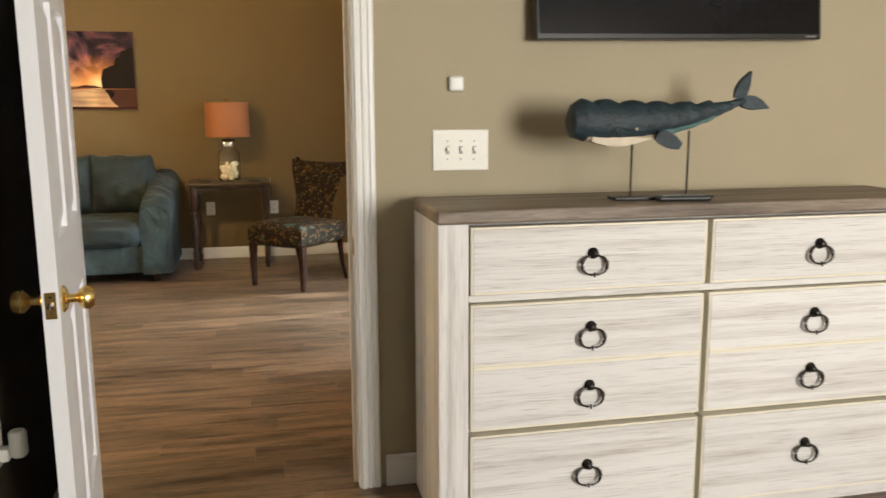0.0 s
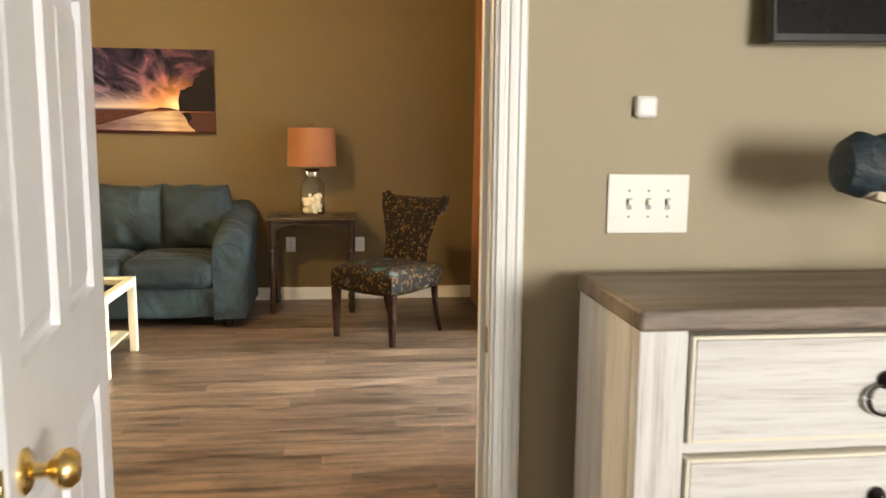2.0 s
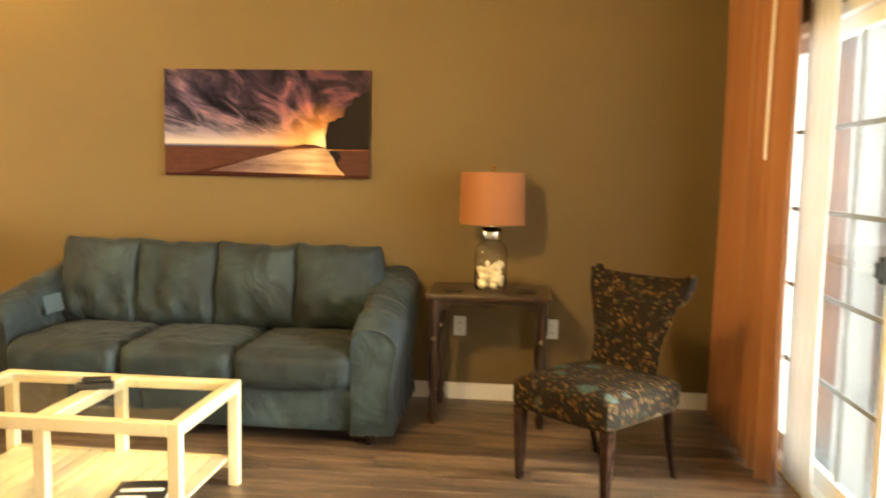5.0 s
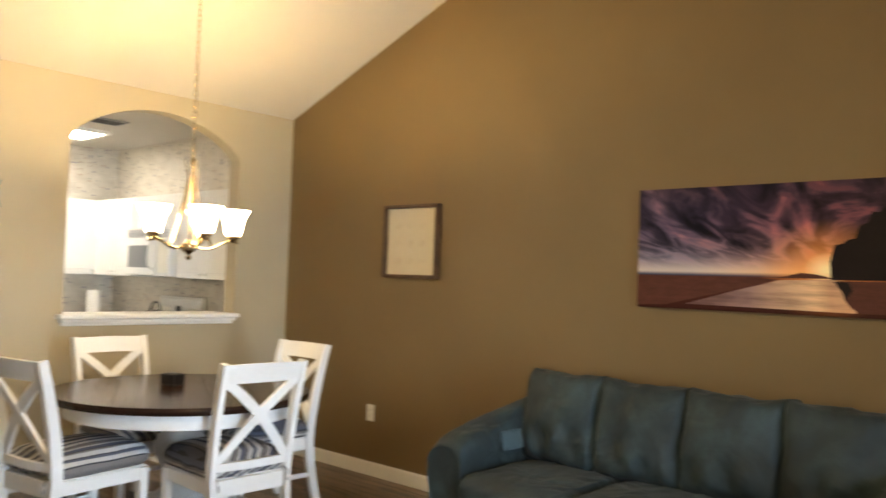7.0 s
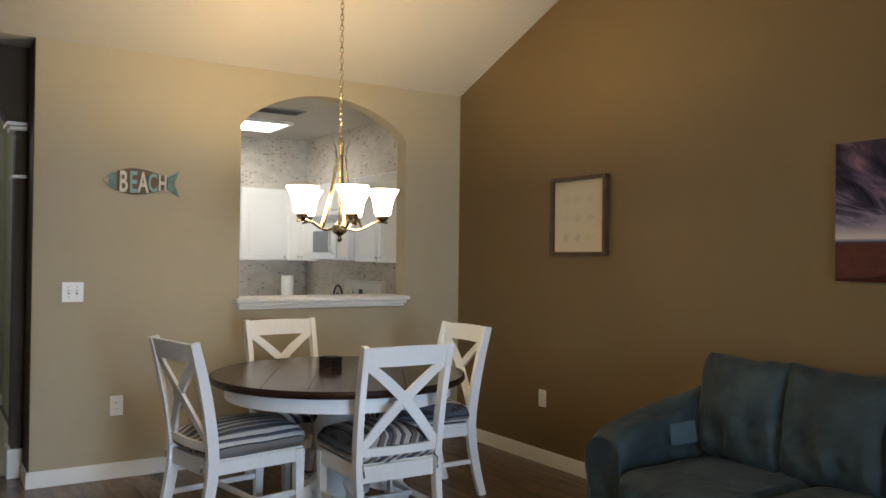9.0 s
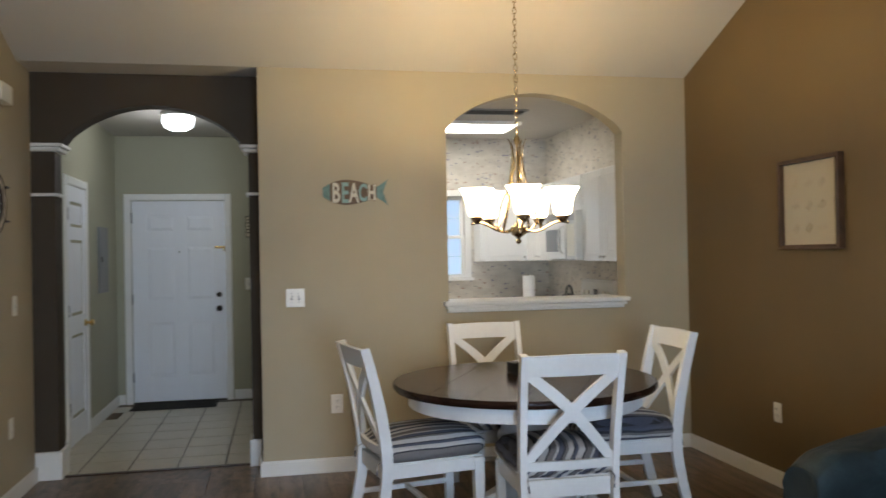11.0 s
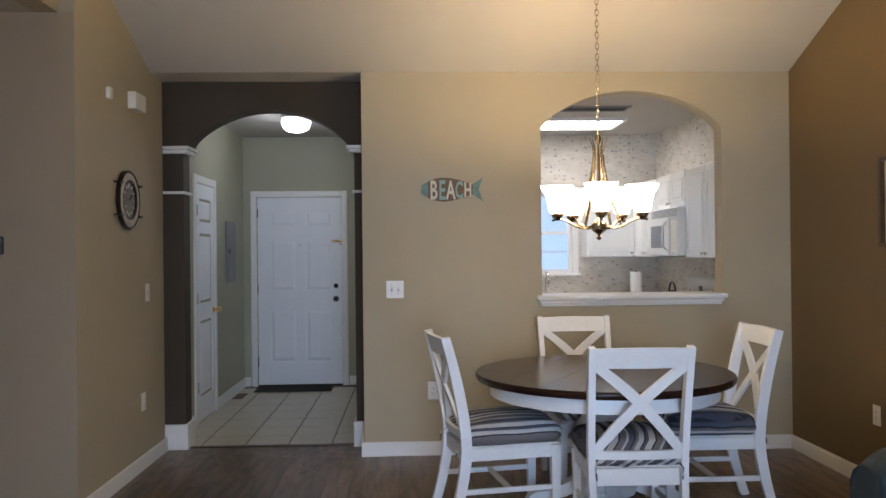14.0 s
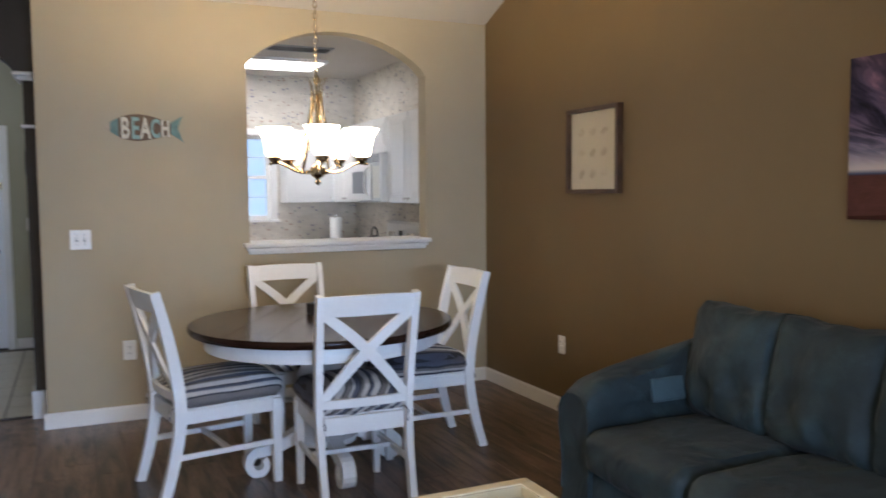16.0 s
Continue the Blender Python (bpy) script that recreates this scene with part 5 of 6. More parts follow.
def dining_chair():
    ob = thing("dining_chair", "white painted dining chair with a crossed X back", "chair", "chairs round the table")
    for s in (-1, 1):
        # rear post: one curved piece from floor to top rail
        cen = []
        for i in range(15):
            u = i / 14
            z = 0.998 * u
            y = 0.19 + 0.075 * max(0, 0.42 - z) ** 1.6 / 0.42 ** 1.6 + 0.085 * max(0, z - 0.44) ** 1.5 / 0.545 ** 1.5
            cen.append((s * (0.205 + 0.018 * u), y, z))
        part("rear_leg", strip(bmesh.new(), cen, [0.019 + 0.004 * math.sin(math.pi * i / 14) for i in range(15)], 0.032, (1, 0, 0)), "whitewood", ob)
        bm = bmesh.new()
        vs = [[bm.verts.new((s * 0.20 + dx * w, -0.205 + dy * w, z)) for dx, dy in ((-1, -1), (1, -1), (1, 1), (-1, 1))] for z, w in ((0, 0.015), (0.37, 0.021), (0.425, 0.021))]
        for a, b in zip(vs, vs[1:]):
            for k in range(4):
                bm.faces.new((a[k], a[(k + 1) % 4], b[(k + 1) % 4], b[k]))
        bm.faces.new(vs[0]), bm.faces.new(vs[-1])
        part("front_leg", bm, "whitewood", ob)
        part("side_rail", box(bmesh.new(), s * 0.205 - 0.011, s * 0.205 + 0.011, -0.185, 0.175, 0.365, 0.43, 0.003), "whitewood", ob)
        part("side_stretcher", box(bmesh.new(), s * 0.203 - 0.009, s * 0.203 + 0.009, -0.188, 0.195, 0.195, 0.222, 0.003), "whitewood", ob)
        for y in (-0.205, 0.262):
            part("glide", lathe(bmesh.new(), [(0.011, -0.0), (0.011, 0.006)], s * 0.204, y, 0, 10), "black", ob)
    part("front_rail", box(bmesh.new(), -0.18, 0.18, -0.215, -0.193, 0.365, 0.43, 0.003), "whitewood", ob)
    part("back_rail", box(bmesh.new(), -0.19, 0.19, 0.18, 0.202, 0.355, 0.435, 0.003), "whitewood", ob)
    part("cross_stretcher", box(bmesh.new(), -0.195, 0.195, -0.012, 0.008, 0.20, 0.222, 0.003), "whitewood", ob)
    part("seat_board", box(bmesh.new(), -0.215, 0.215, -0.222, 0.176, 0.431, 0.440, 0.003), "whitewood", ob)

    def back_y(z):
        return 0.19 + 0.085 * max(0, z - 0.44) ** 1.5 / 0.545 ** 1.5

    def curve(x):
        return 0.020 * (1 - (x / 0.22) ** 2)
    for nm, z0, z1, th in (("top_rail", 0.902, 0.990, 0.022), ("lower_rail", 0.478, 0.518, 0.018)):
        bm = bmesh.new()
        rows = []
        for k in range(11):
            x = -0.2065 + 0.413 * k / 10
            bulge = 0.006 * (1 - (x / 0.24) ** 2) if nm == "top_rail" else 0
            rows.append([bm.verts.new((x, back_y(z) + curve(x) + dy, z + (bulge if z == z1 else 0))) for z, dy in ((z0, -th / 2), (z0, th / 2), (z1, th / 2), (z1, -th / 2))])
        for a, b in zip(rows, rows[1:]):
            for k in range(4):
                bm.faces.new((a[k], a[(k + 1) % 4], b[(k + 1) % 4], b[k]))
        bm.faces.new(rows[0]), bm.faces.new(rows[-1])
        part(nm, bm, "whitewood", ob)
    for s in (-1, 1):
        # each brace bows upwards
        cen, half = [], []
        for i in range(15):
            u = i / 14
            x = s * (-0.20 + 0.40 * u)
            z = 0.510 + 0.400 * (u + 0.075 * math.sin(math.pi * u))
            cen.append((x, back_y(z) + curve(x) + 0.001 * s, z))
            half.append(0.0215 + 0.004 * math.sin(math.pi * u))
        part("brace", strip(bmesh.new(), cen, half, 0.014, (0, 1, -0.2)), "whitewood", ob)
    return ob


def seat_cushion():
    ob = thing("seat_cushion", "grey and navy striped cushion on a white dining chair", "cushion", "striped seat cushions")
    bm = soft_box(bmesh.new(), -0.228, 0.228, -0.240, 0.195, 0.0, 0.090, 0.043, n=12, puff=(0.010, 0.014, 0.050), wrinkle=0.010, seed=2)
    part("pad", bm, "stripe", ob, smooth=True)
    for s in (-1, 1):
        part("tie", tube(bmesh.new(), [(s * 0.19, 0.19, 0.02), (s * 0.20, 0.225, 0.0), (s * 0.195, 0.23, -0.05)], 0.004, 6), "stripe", ob)
    return ob


chair, pad = dining_chair(), seat_cushion()
SEATS = [(-2.77, 5.89, -91), (-3.85, 5.93, 92), (-3.235, 5.32, 190), (-3.345, 6.47, 0)]
DEEP = Matrix.Diagonal((1, 1.10, 1, 1))
for k, (x, y, a) in enumerate(SEATS):
    m = pose(x, y, 0, 0, 0, a) @ DEEP
    if k == 0:
        chair.matrix_world, pad.matrix_world = m, m @ pose(0, 0, 0.4405)
    else:
        copy_thing(chair, m), copy_thing(pad, m @ pose(0, 0, 0.4405))

bk = thing("napkin_basket", "small black basket standing on the dining table", "basket", m=pose(-3.36, 5.90, 0.7855, 0, 0, 15))
bk.scale = (0.82, 0.82, 0.9)
part("base", boxes((-0.062, 0.062, -0.05, 0.05, 0, 0.008)), "black", bk)
for r in ((-0.062, -0.055, -0.05, 0.05, 0.008, 0.07), (0.055, 0.062, -0.05, 0.05, 0.008, 0.07), (-0.055, 0.055, -0.05, -0.043, 0.008, 0.07), (-0.055, 0.055, 0.043, 0.05, 0.008, 0.07)):
    part("side", box(bmesh.new(), *r, bevel=0.002), "black", bk)
part("contents", soft_box(bmesh.new(), -0.052, 0.052, -0.04, 0.04, 0.008, 0.078, 0.015, n=5, wrinkle=0.006), "black", bk)

# ---- chandelier ----
CX, CY = -3.20, 5.87
ch = thing("chandelier", "nickel five-arm chandelier with lit frosted glass shades on a chain", "chandelier", m=pose(CX, CY, 0, 0, 0, -10))
part("finial", lathe(bmesh.new(), [(0.004, 1.485), (0.014, 1.493), (0.016, 1.503), (0.008, 1.512), (0.012, 1.518), (0.036, 1.535), (0.042, 1.552), (0.040, 1.575), (0.026, 1.582), (0.012, 1.60)], n=20), "nickel", ch, smooth=True)
part("stem", lathe(bmesh.new(), [(0.007, 1.58), (0.007, 2.00), (0.014, 2.01), (0.018, 2.03), (0.010, 2.05)], n=14), "nickel", ch, smooth=True)
for k in range(5):
    a = 2 * math.pi * k / 5
    c, s = math.cos(a), math.sin(a)
    # upswept blade
    bl = [(0.118, 1.563), (0.102, 1.61), (0.082, 1.67), (0.060, 1.74), (0.042, 1.81), (0.030, 1.88), (0.026, 1.94), (0.032, 1.99), (0.050, 2.035)]
    part("blade", tube(bmesh.new(), [(r * math.cos(a), r * math.sin(a), z) for r, z in bl], [0.009, 0.011, 0.011, 0.0105, 0.010, 0.009, 0.008, 0.006, 0.003], 8, flat=0.6), "nickel", ch, smooth=True)
    ar = [(0.035, 1.558), (0.09, 1.548), (0.13, 1.560), (0.172, 1.585), (0.210, 1.598), (0.240, 1.595), (0.262, 1.590)]
    arm = part("arm", tube(bmesh.new(), [(r * c, r * s, z) for r, z in ar], 0.007, 8), "nickel", ch, smooth=True)
    part("cup", lathe(bmesh.new(), [(0.010, 1.592), (0.030, 1.612), (0.034, 1.628), (0.012, 1.630)], 0.232 * c, 0.232 * s, 0, 16), "nickel", arm, smooth=True)
    sh = part("shade", lathe(bmesh.new(), [(0.034, 1.630), (0.045, 1.642), (0.050, 1.68), (0.060, 1.722), (0.088, 1.772), (0.085, 1.772), (0.057, 1.722), (0.047, 1.68), (0.042, 1.645), (0.031, 1.633)], 0.232 * c, 0.232 * s, 0, 24, cap=False), "lampshade", arm, "lit frosted glass shade", smooth=True)
for k in range(5):
    a = 2 * math.pi * k / 5 + radians(-10)
    bulb("chandelier_bulb", CX + 0.232 * math.cos(a), CY + 0.232 * math.sin(a), 1.742, 19, WARM, 0.02)
bm = bmesh.new()
tube(bm, [(0.022 * math.cos(t), 0, 2.072 + 0.022 * math.sin(t)) for t in [2 * math.pi * k / 14 for k in range(14)]], 0.003, 6, closed=True)
part("loop", bm, "nickel", ch)
top = roof_z(CX)
z, k = 2.09, 0
while z < top - 0.06:
    bm = bmesh.new()
    pts = []
    for q in range(12):
        t = 2 * math.pi * q / 12
        o = 0.009 * math.cos(t)
        pts.append((o if k % 2 else 0, 0 if k % 2 else o, z + 0.017 + 0.019 * math.sin(t)))
    tube(bm, pts, 0.0026, 5, closed=True)
    part("chain_link", bm, "nickel", ch)
    z, k = z + 0.030, k + 1
part("canopy", lathe(bmesh.new(), [(0.012, top - 0.07), (0.03, top - 0.06), (0.06, top - 0.03), (0.065, top + 0.02)], n=24), "nickel", ch, smooth=True)

# ---- dresser ----
DX0, DX1, DY, DZ = 1.395, 3.095, 2.395, 1.03
dre = thing("dresser", "whitewashed pine dresser with a grey-brown top and iron ring pulls", "dresser")
bm = bmesh.new()
box(bm, DX0 - 0.006, DX1 + 0.006, DY - 0.016, YB - 0.066, DZ - 0.040, DZ, 0.007)
part("top", bm, "topwood", dre, "weathered grey-brown plank top")
for s0, s1 in ((DX0, DX0 + 0.092), (DX1 - 0.092, DX1)):
    part("corner_post", box(bmesh.new(), s0, s1, DY, DY + 0.04, 0, DZ - 0.0405, 0.004), "wash_up", dre)
for x0, x1 in ((DX0, DX0 + 0.02), (DX1 - 0.02, DX1)):
    part("side_panel", box(bmesh.new(), x0, x1, DY + 0.0405, YB - 0.068, 0.02, DZ - 0.0405, 0.003), "wash_up", dre)
part("carcass", boxes((DX0 + 0.0205, DX1 - 0.0205, DY + 0.05, YB - 0.072, 0.03, DZ - 0.045)), "wash", dre)
part("rail", box(bmesh.new(), DX0 + 0.0925, DX1 - 0.0925, DY + 0.006, DY + 0.045, 0.755, 0.776, 0.003), "wash", dre)
part("plinth", box(bmesh.new(), DX0 + 0.0925, DX1 - 0.0925, DY + 0.01, DY + 0.045, 0.0, 0.045, 0.003), "wash", dre)
M["edge"] = surface("cream_drawer_edge", (0.80, 0.75, 0.62), 0.5, vary=0.06, bump=0.1)


def ring_pull(parent, x, z):
    """A ridged rose with a stirrup-shaped ring that ends in a small fleuron."""
    y = DY - 0.012
    rp = part("ring_pull", lathe(bmesh.new(), [(0.0165, 0), (0.0175, 0.003), (0.0145, 0.006), (0.0152, 0.009), (0.0115, 0.012), (0.0122, 0.016), (0.008, 0.021), (0.0085, 0.026), (0.002, 0.029)], n=18), "iron", parent, "dark iron ring pull", smooth=True)
    rp.matrix_basis = pose(x, y - 0.0005, z + 0.036, 90)
    bm = bmesh.new()
    for sx in (-1, 1):
        pts, rad = [], []
        for k in range(13):
            t = k / 12
            a = math.pi * (0.5 - 1.02 * t)
            pts.append((sx * (0.034 * max(0.0, math.cos(a)) ** 0.85 + 0.006), 0, 0.028 * math.sin(a) + 0.002))
            rad.append(0.0026 + 0.0036 * math.sin(math.pi * min(1.0, t * 1.12)) ** 2)
        tube(bm, pts, rad, 7)
        bmesh.ops.create_icosphere(bm, subdivisions=1, radius=0.0042, matrix=pose(sx * 0.011, 0, -0.0265))
    bmesh.ops.create_icosphere(bm, subdivisions=1, radius=0.005, matrix=pose(0, 0, -0.027) @ Matrix.Diagonal((0.8, 1, 1.9, 1)))
    tube(bm, [(-0.009, 0, 0.030), (0.009, 0, 0.030)], 0.0042, 8)
    bmesh.ops.transform(bm, matrix=pose(x, y - 0.016, z, -8), verts=bm.verts)
    part("ring", bm, "iron", parent, smooth=True)


for x0, x1 in ((1.490, 2.236), (2.254, 3.0)):
    for z0, z1, rings in ((0.780, 0.980, (0.856,)), (0.362, 0.750, (0.632, 0.447)), (0.050, 0.346, (0.190,))):
        cut = DY - 0.012
        d = part("drawer", box(bmesh.new(), x0 + 0.008, x1 - 0.008, cut, DY + 0.035, z0 + 0.008, z1 - 0.008, 0.0), "wash", dre)
        bm = bmesh.new()
        for r in ((x0, x0 + 0.0075, z0, z1), (x1 - 0.0075, x1, z0, z1), (x0 + 0.0075, x1 - 0.0075, z0, z0 + 0.0075), (x0 + 0.0075, x1 - 0.0075, z1 - 0.0075, z1)):
            box(bm, r[0], r[1], DY - 0.0105, DY + 0.035, r[2], r[3], 0.002)
        part("edge_bead", bm, "edge", d, "cream worn edge bead")
        if len(rings) == 2:
            bm = boxes((x0 + 0.009, x1 - 0.009, cut - 0.0045, cut - 0.0002, 0.555, 0.563), (x0 + 0.009, x1 - 0.009, cut - 0.002, cut - 0.0002, 0.565, 0.568))
            part("groove", bm, "edge", d)
        for zr in rings:
            ring_pull(d, (x0 + x1) / 2, zr)

# ---- whale on a stand, television, remote ----
M["whale"] = surface("weathered_blue_paint", (0.015, 0.032, 0.042), 0.45, vary=0.6, big=16, fine=60, bump=0.7, dist=0.01)
M["belly"] = surface("cream_belly_paint", (0.58, 0.50, 0.38), 0.6, vary=0.2, bump=0.2)
M["pale_teal"] = surface("pale_teal_paint", (0.13, 0.24, 0.24), 0.5, vary=0.4, big=20, bump=0.4)
bm = bmesh.new()
WX, WY, WZW = 1.872, 2.54, 1.274
stations = [(0.0, 0.030, 0.030, 0.0), (0.008, 0.058, 0.045, 0.0), (0.04, 0.072, 0.055, 0.0), (0.10, 0.074, 0.058, -0.002), (0.18, 0.071, 0.058, -0.004), (0.26, 0.066, 0.055, 0.0), (0.33, 0.058, 0.048, 0.006), (0.40, 0.046, 0.038, 0.018), (0.46, 0.033, 0.027, 0.034), (0.51, 0.021, 0.018, 0.050), (0.55, 0.015, 0.014, 0.066), (0.575, 0.014, 0.012, 0.078)]
stations = [(-0.034 + x * 1.03, h * 0.90, w, c * 0.83) for x, h, w, c in stations]
rings = []
n = 22
fine = []
for (x0, h0, w0, c0), (x1, h1, w1, c1) in zip(stations, stations[1:]):
    for k in range(8):
        u = k / 8
        fine.append((x0 + (x1 - x0) * u, h0 + (h1 - h0) * u, w0 + (w1 - w0) * u, c0 + (c1 - c0) * u))
fine.append(stations[-1])
for x, h, w, c in fine:
    ring = []
    for k in range(n):
        t = 2 * math.pi * k / n
        lump = (0.014 * abs(math.sin(math.pi * (x + 0.045) / 0.088)) ** 0.7 - 0.008) * max(0, math.sin(t)) ** 3 * (1 if x < 0.44 else 0)
        dent = 0.004 * noise.noise(Vector((x * 38, math.cos(t) * 3, math.sin(t) * 3)))
        ring.append(bm.verts.new((WX + x, WY + (w + dent) * math.cos(t), WZW + c + (h + dent + lump) * math.sin(t) * (0.9 if math.sin(t) < 0 else 1))))
    rings.append(ring)
for i, (a, b) in enumerate(zip(rings, rings[1:])):
    for k in range(n):
        f = bm.faces.new((a[k], a[(k + 1) % n], b[(k + 1) % n], b[k]))
        low = math.sin(2 * math.pi * (k + 0.5) / n)
        x = fine[i][0]
        f.material_index = 1 if (low < -0.66 and 0.01 < x < 0.25) else 2 if (low < -0.6 and 0.24 <= x < 0.45) else 0
bm.faces.new(rings[0]), bm.faces.new(rings[-1])
# lower jaw, flukes and fin
strip(bm, [(WX + 0.03 + 0.20 * k / 8, WY - 0.012, WZW - 0.050 - 0.010 * math.sin(k / 8 * math.pi)) for k in range(9)], [0.004 + 0.012 * math.sin(math.pi * min(1, k / 8 + 0.15)) for k in range(9)], 0.05, (0, 1, 0), mi=1)
tip = Vector((WX + 0.550, WY, WZW + 0.058))
strip(bm, [tip + Vector((-0.012 + 0.018 * u + 0.010 * u * u, -0.02 * u, 0.012 + 0.085 * u)) for u in [k / 8 for k in range(9)]], [(0.010 + 0.013 * math.sin(math.pi * min(1, k / 8 * 0.85 + 0.12))) * (1 - (k / 8) ** 3) + 0.001 for k in range(9)], 0.014, (0, 1, 0.25))
strip(bm, [tip + Vector((0.0 + 0.085 * u, -0.02 * u, 0.002 - 0.022 * u * u)) for u in [k / 8 for k in range(9)]], [(0.012 + 0.011 * math.sin(math.pi * min(1, k / 8 * 0.8 + 0.1))) * (1 - (k / 8) ** 3) + 0.001 for k in range(9)], 0.014, (0, 1, -0.1))
strip(bm, [(WX + 0.235 + 0.075 * u, WY - 0.052 - 0.01 * u, WZW - 0.04 - 0.035 * u) for u in [k / 7 for k in range(8)]], [0.008 + 0.016 * math.sin(math.pi * min(1, k / 7 * 0.8 + 0.15)) for k in range(8)], 0.010, (0, 1, 0.2))
# eye, stand rods and base
bmesh.ops.create_icosphere(bm, subdivisions=1, radius=0.0055, matrix=pose(WX + 0.165, WY - 0.056, WZW - 0.022))
for f in bm.faces[-20:]:
    f.material_index = 1
for x in (0.178, 0.372):
    tube(bm, [(WX + x, WY, DZ + 0.010), (WX + x, WY, WZW - 0.03)], 0.0035, 8, mi=3)
box(bm, WX + 0.115, WX + 0.45, WY - 0.035, WY + 0.035, DZ + 0.001, DZ + 0.010, 0.002, mi=3)
tagged(link("whale_statue", bm, ["whale", "belly", "pale_teal", "iron"], None, True), "carved blue whale statue on a thin iron stand", "statue")

tray = thing("remote_control", "black remote control lying on the dresser top", "remote control", m=pose(2.19, 2.46, DZ + 0.001, 0, 0, -8))
part("body", box(bmesh.new(), -0.085, 0.085, -0.022, 0.022, 0, 0.017, 0.007), "black", tray)
bm = bmesh.new()
for i in range(6):
    for j in range(3):
        box(bm, -0.07 + i * 0.024, -0.058 + i * 0.024, -0.014 + j * 0.011, -0.007 + j * 0.011, 0.0165, 0.0185)
part("buttons", bm, "grey_metal", tray)

tv = thing("television", "wall-mounted flat black television above the dresser", "television", m=pose(2.334, 2.775, 1.545, -5, -0.8))
part("bezel", box(bmesh.new(), -0.528, 0.528, -0.012, 0.022, 0, 0.62, 0.004), "black", tv)
part("screen", boxes((-0.518, 0.518, -0.0135, -0.0125, 0.018, 0.61)), "screen", tv, "glossy dark screen")
part("brand_mark", boxes((0.467, 0.507, -0.0137, -0.0128, 0.006, 0.012)), "grey_metal", tv)
part("rear_case", box(bmesh.new(), -0.3, 0.3, 0.0225, 0.05, 0.12, 0.5, 0.01), "black", tv)
part("mount", boxes((-0.06, 0.06, 0.0505, 0.075, 0.22, 0.42)), "iron", tv)


# ---- plates, outlets and small wall things ----
def wall_plate(name, label, m, w, h, kind, material="plastic"):
    """A plate in the plane y = 0 that faces -y."""
    ob = thing(name, label, "switch" if "switch" in name else "outlet", m=m)
    part("plate", box(bmesh.new(), -w / 2, w / 2, -0.007, -0.0005, -h / 2, h / 2, 0.003), material, ob)
    if kind[0] == "switch":
        cnt = kind[1]
        for k in range(cnt):
            x = (k - (cnt - 1) / 2) * 0.046
            part("toggle_slot", boxes((x - 0.006, x + 0.006, -0.0076, -0.0068, -0.013, 0.013)), "grey_metal", ob)
            part("toggle", box(bmesh.new(), x - 0.004, x + 0.004, -0.018, -0.007, -0.002, 0.010, 0.001), material, ob)
            for z in (-0.030, 0.030):
                part("screw", lathe(bmesh.new(), [(0.003, 0), (0.002, 0.001)], n=8), "grey_metal", ob).matrix_basis = pose(x, -0.007, z, 90)
    else:
        for z in (-0.020, 0.020):
            part("socket", box(bmesh.new(), -0.017, 0.017, -0.0095, -0.0068, z - 0.014, z + 0.014, 0.003), material, ob)
            part("slots", boxes((-0.008, -0.0055, -0.0100, -0.0094, z - 0.003, z + 0.007), (0.0055, 0.008, -0.0100, -0.0094, z - 0.003, z + 0.006), (-0.002, 0.002, -0.0100, -0.0094, z - 0.010, z - 0.006)), "slot", ob)
    return ob


wall_plate("light_switch", "cream three-gang switch plate on the bedroom wall", pose(1.568, YB, 1.178), 0.193, 0.137, ("switch", 3))
sen = thing("wall_sensor", "small white rounded sensor on the bedroom wall", "sensor", m=pose(1.551, YB, 1.397))
part("case", box(bmesh.new(), -0.025, 0.025, -0.022, -0.0005, -0.025, 0.025, 0.009, 4), "trim", sen, smooth=True)
wall_plate("light_switch", "white two-gang switch plate on the dining wall", pose(XD, 4.744, 1.170, 0, 0, 90), 0.122, 0.122, ("switch", 2), "trim")
wall_plate("outlet", "white double outlet on the dining wall", pose(XD, 5.006, 0.455, 0, 0, 90), 0.078, 0.125, ("outlet", 1), "trim")
wall_plate("outlet", "white outlet on the brown wall", pose(-3.536, YS, 0.447), 0.075, 0.118, ("outlet", 1))
wall_plate("outlet", "white outlet under the side table", pose(0.431, YS, 0.447), 0.075, 0.118, ("outlet", 1))
wall_plate("outlet", "white outlet under the side table", pose(0.981, YS, 0.447), 0.075, 0.118, ("outlet", 1))
wall_plate("light_switch", "white switch plate below the clock", pose(-4.49, YC, 1.175, 0, 0, 180), 0.075, 0.12, ("switch", 1))
wall_plate("outlet", "white outlet low on the clock wall", pose(-4.39, YC, 0.45, 0, 0, 180), 0.075, 0.12, ("outlet", 1))
wall_plate("light_switch", "white rocker switch plate on the dark bedroom wall", pose(BX0, 2.312, 1.170, 0, 0, 90), 0.075, 0.118, ("switch", 1))
ol = wall_plate("outlet", "white outlet with a plugged-in freshener on the dark bedroom wall", pose(BX0, 2.308, 0.471, 0, 0, 90), 0.075, 0.118, ("outlet", 1))
bm = box(bmesh.new(), -0.018, 0.018, -0.034, -0.0105, -0.038, -0.004, 0.005)
lathe(bm, [(0.016, -0.030), (0.022, -0.022), (0.022, 0.034), (0.017, 0.040)], 0, -0.055, 0.0, 16)
part("plug_in", bm, "plastic", ol, "white plug-in air freshener", smooth=True)
wall_plate("light_switch", "white switch plate beside the front door", pose(EX, 4.34, 1.18, 0, 0, 90), 0.075, 0.12, ("switch", 1))
bx = thing("door_chime", "white plastic door chime box high on the wall", "door chime", m=pose(-4.24, YC, 2.425, 0, 0, 180))
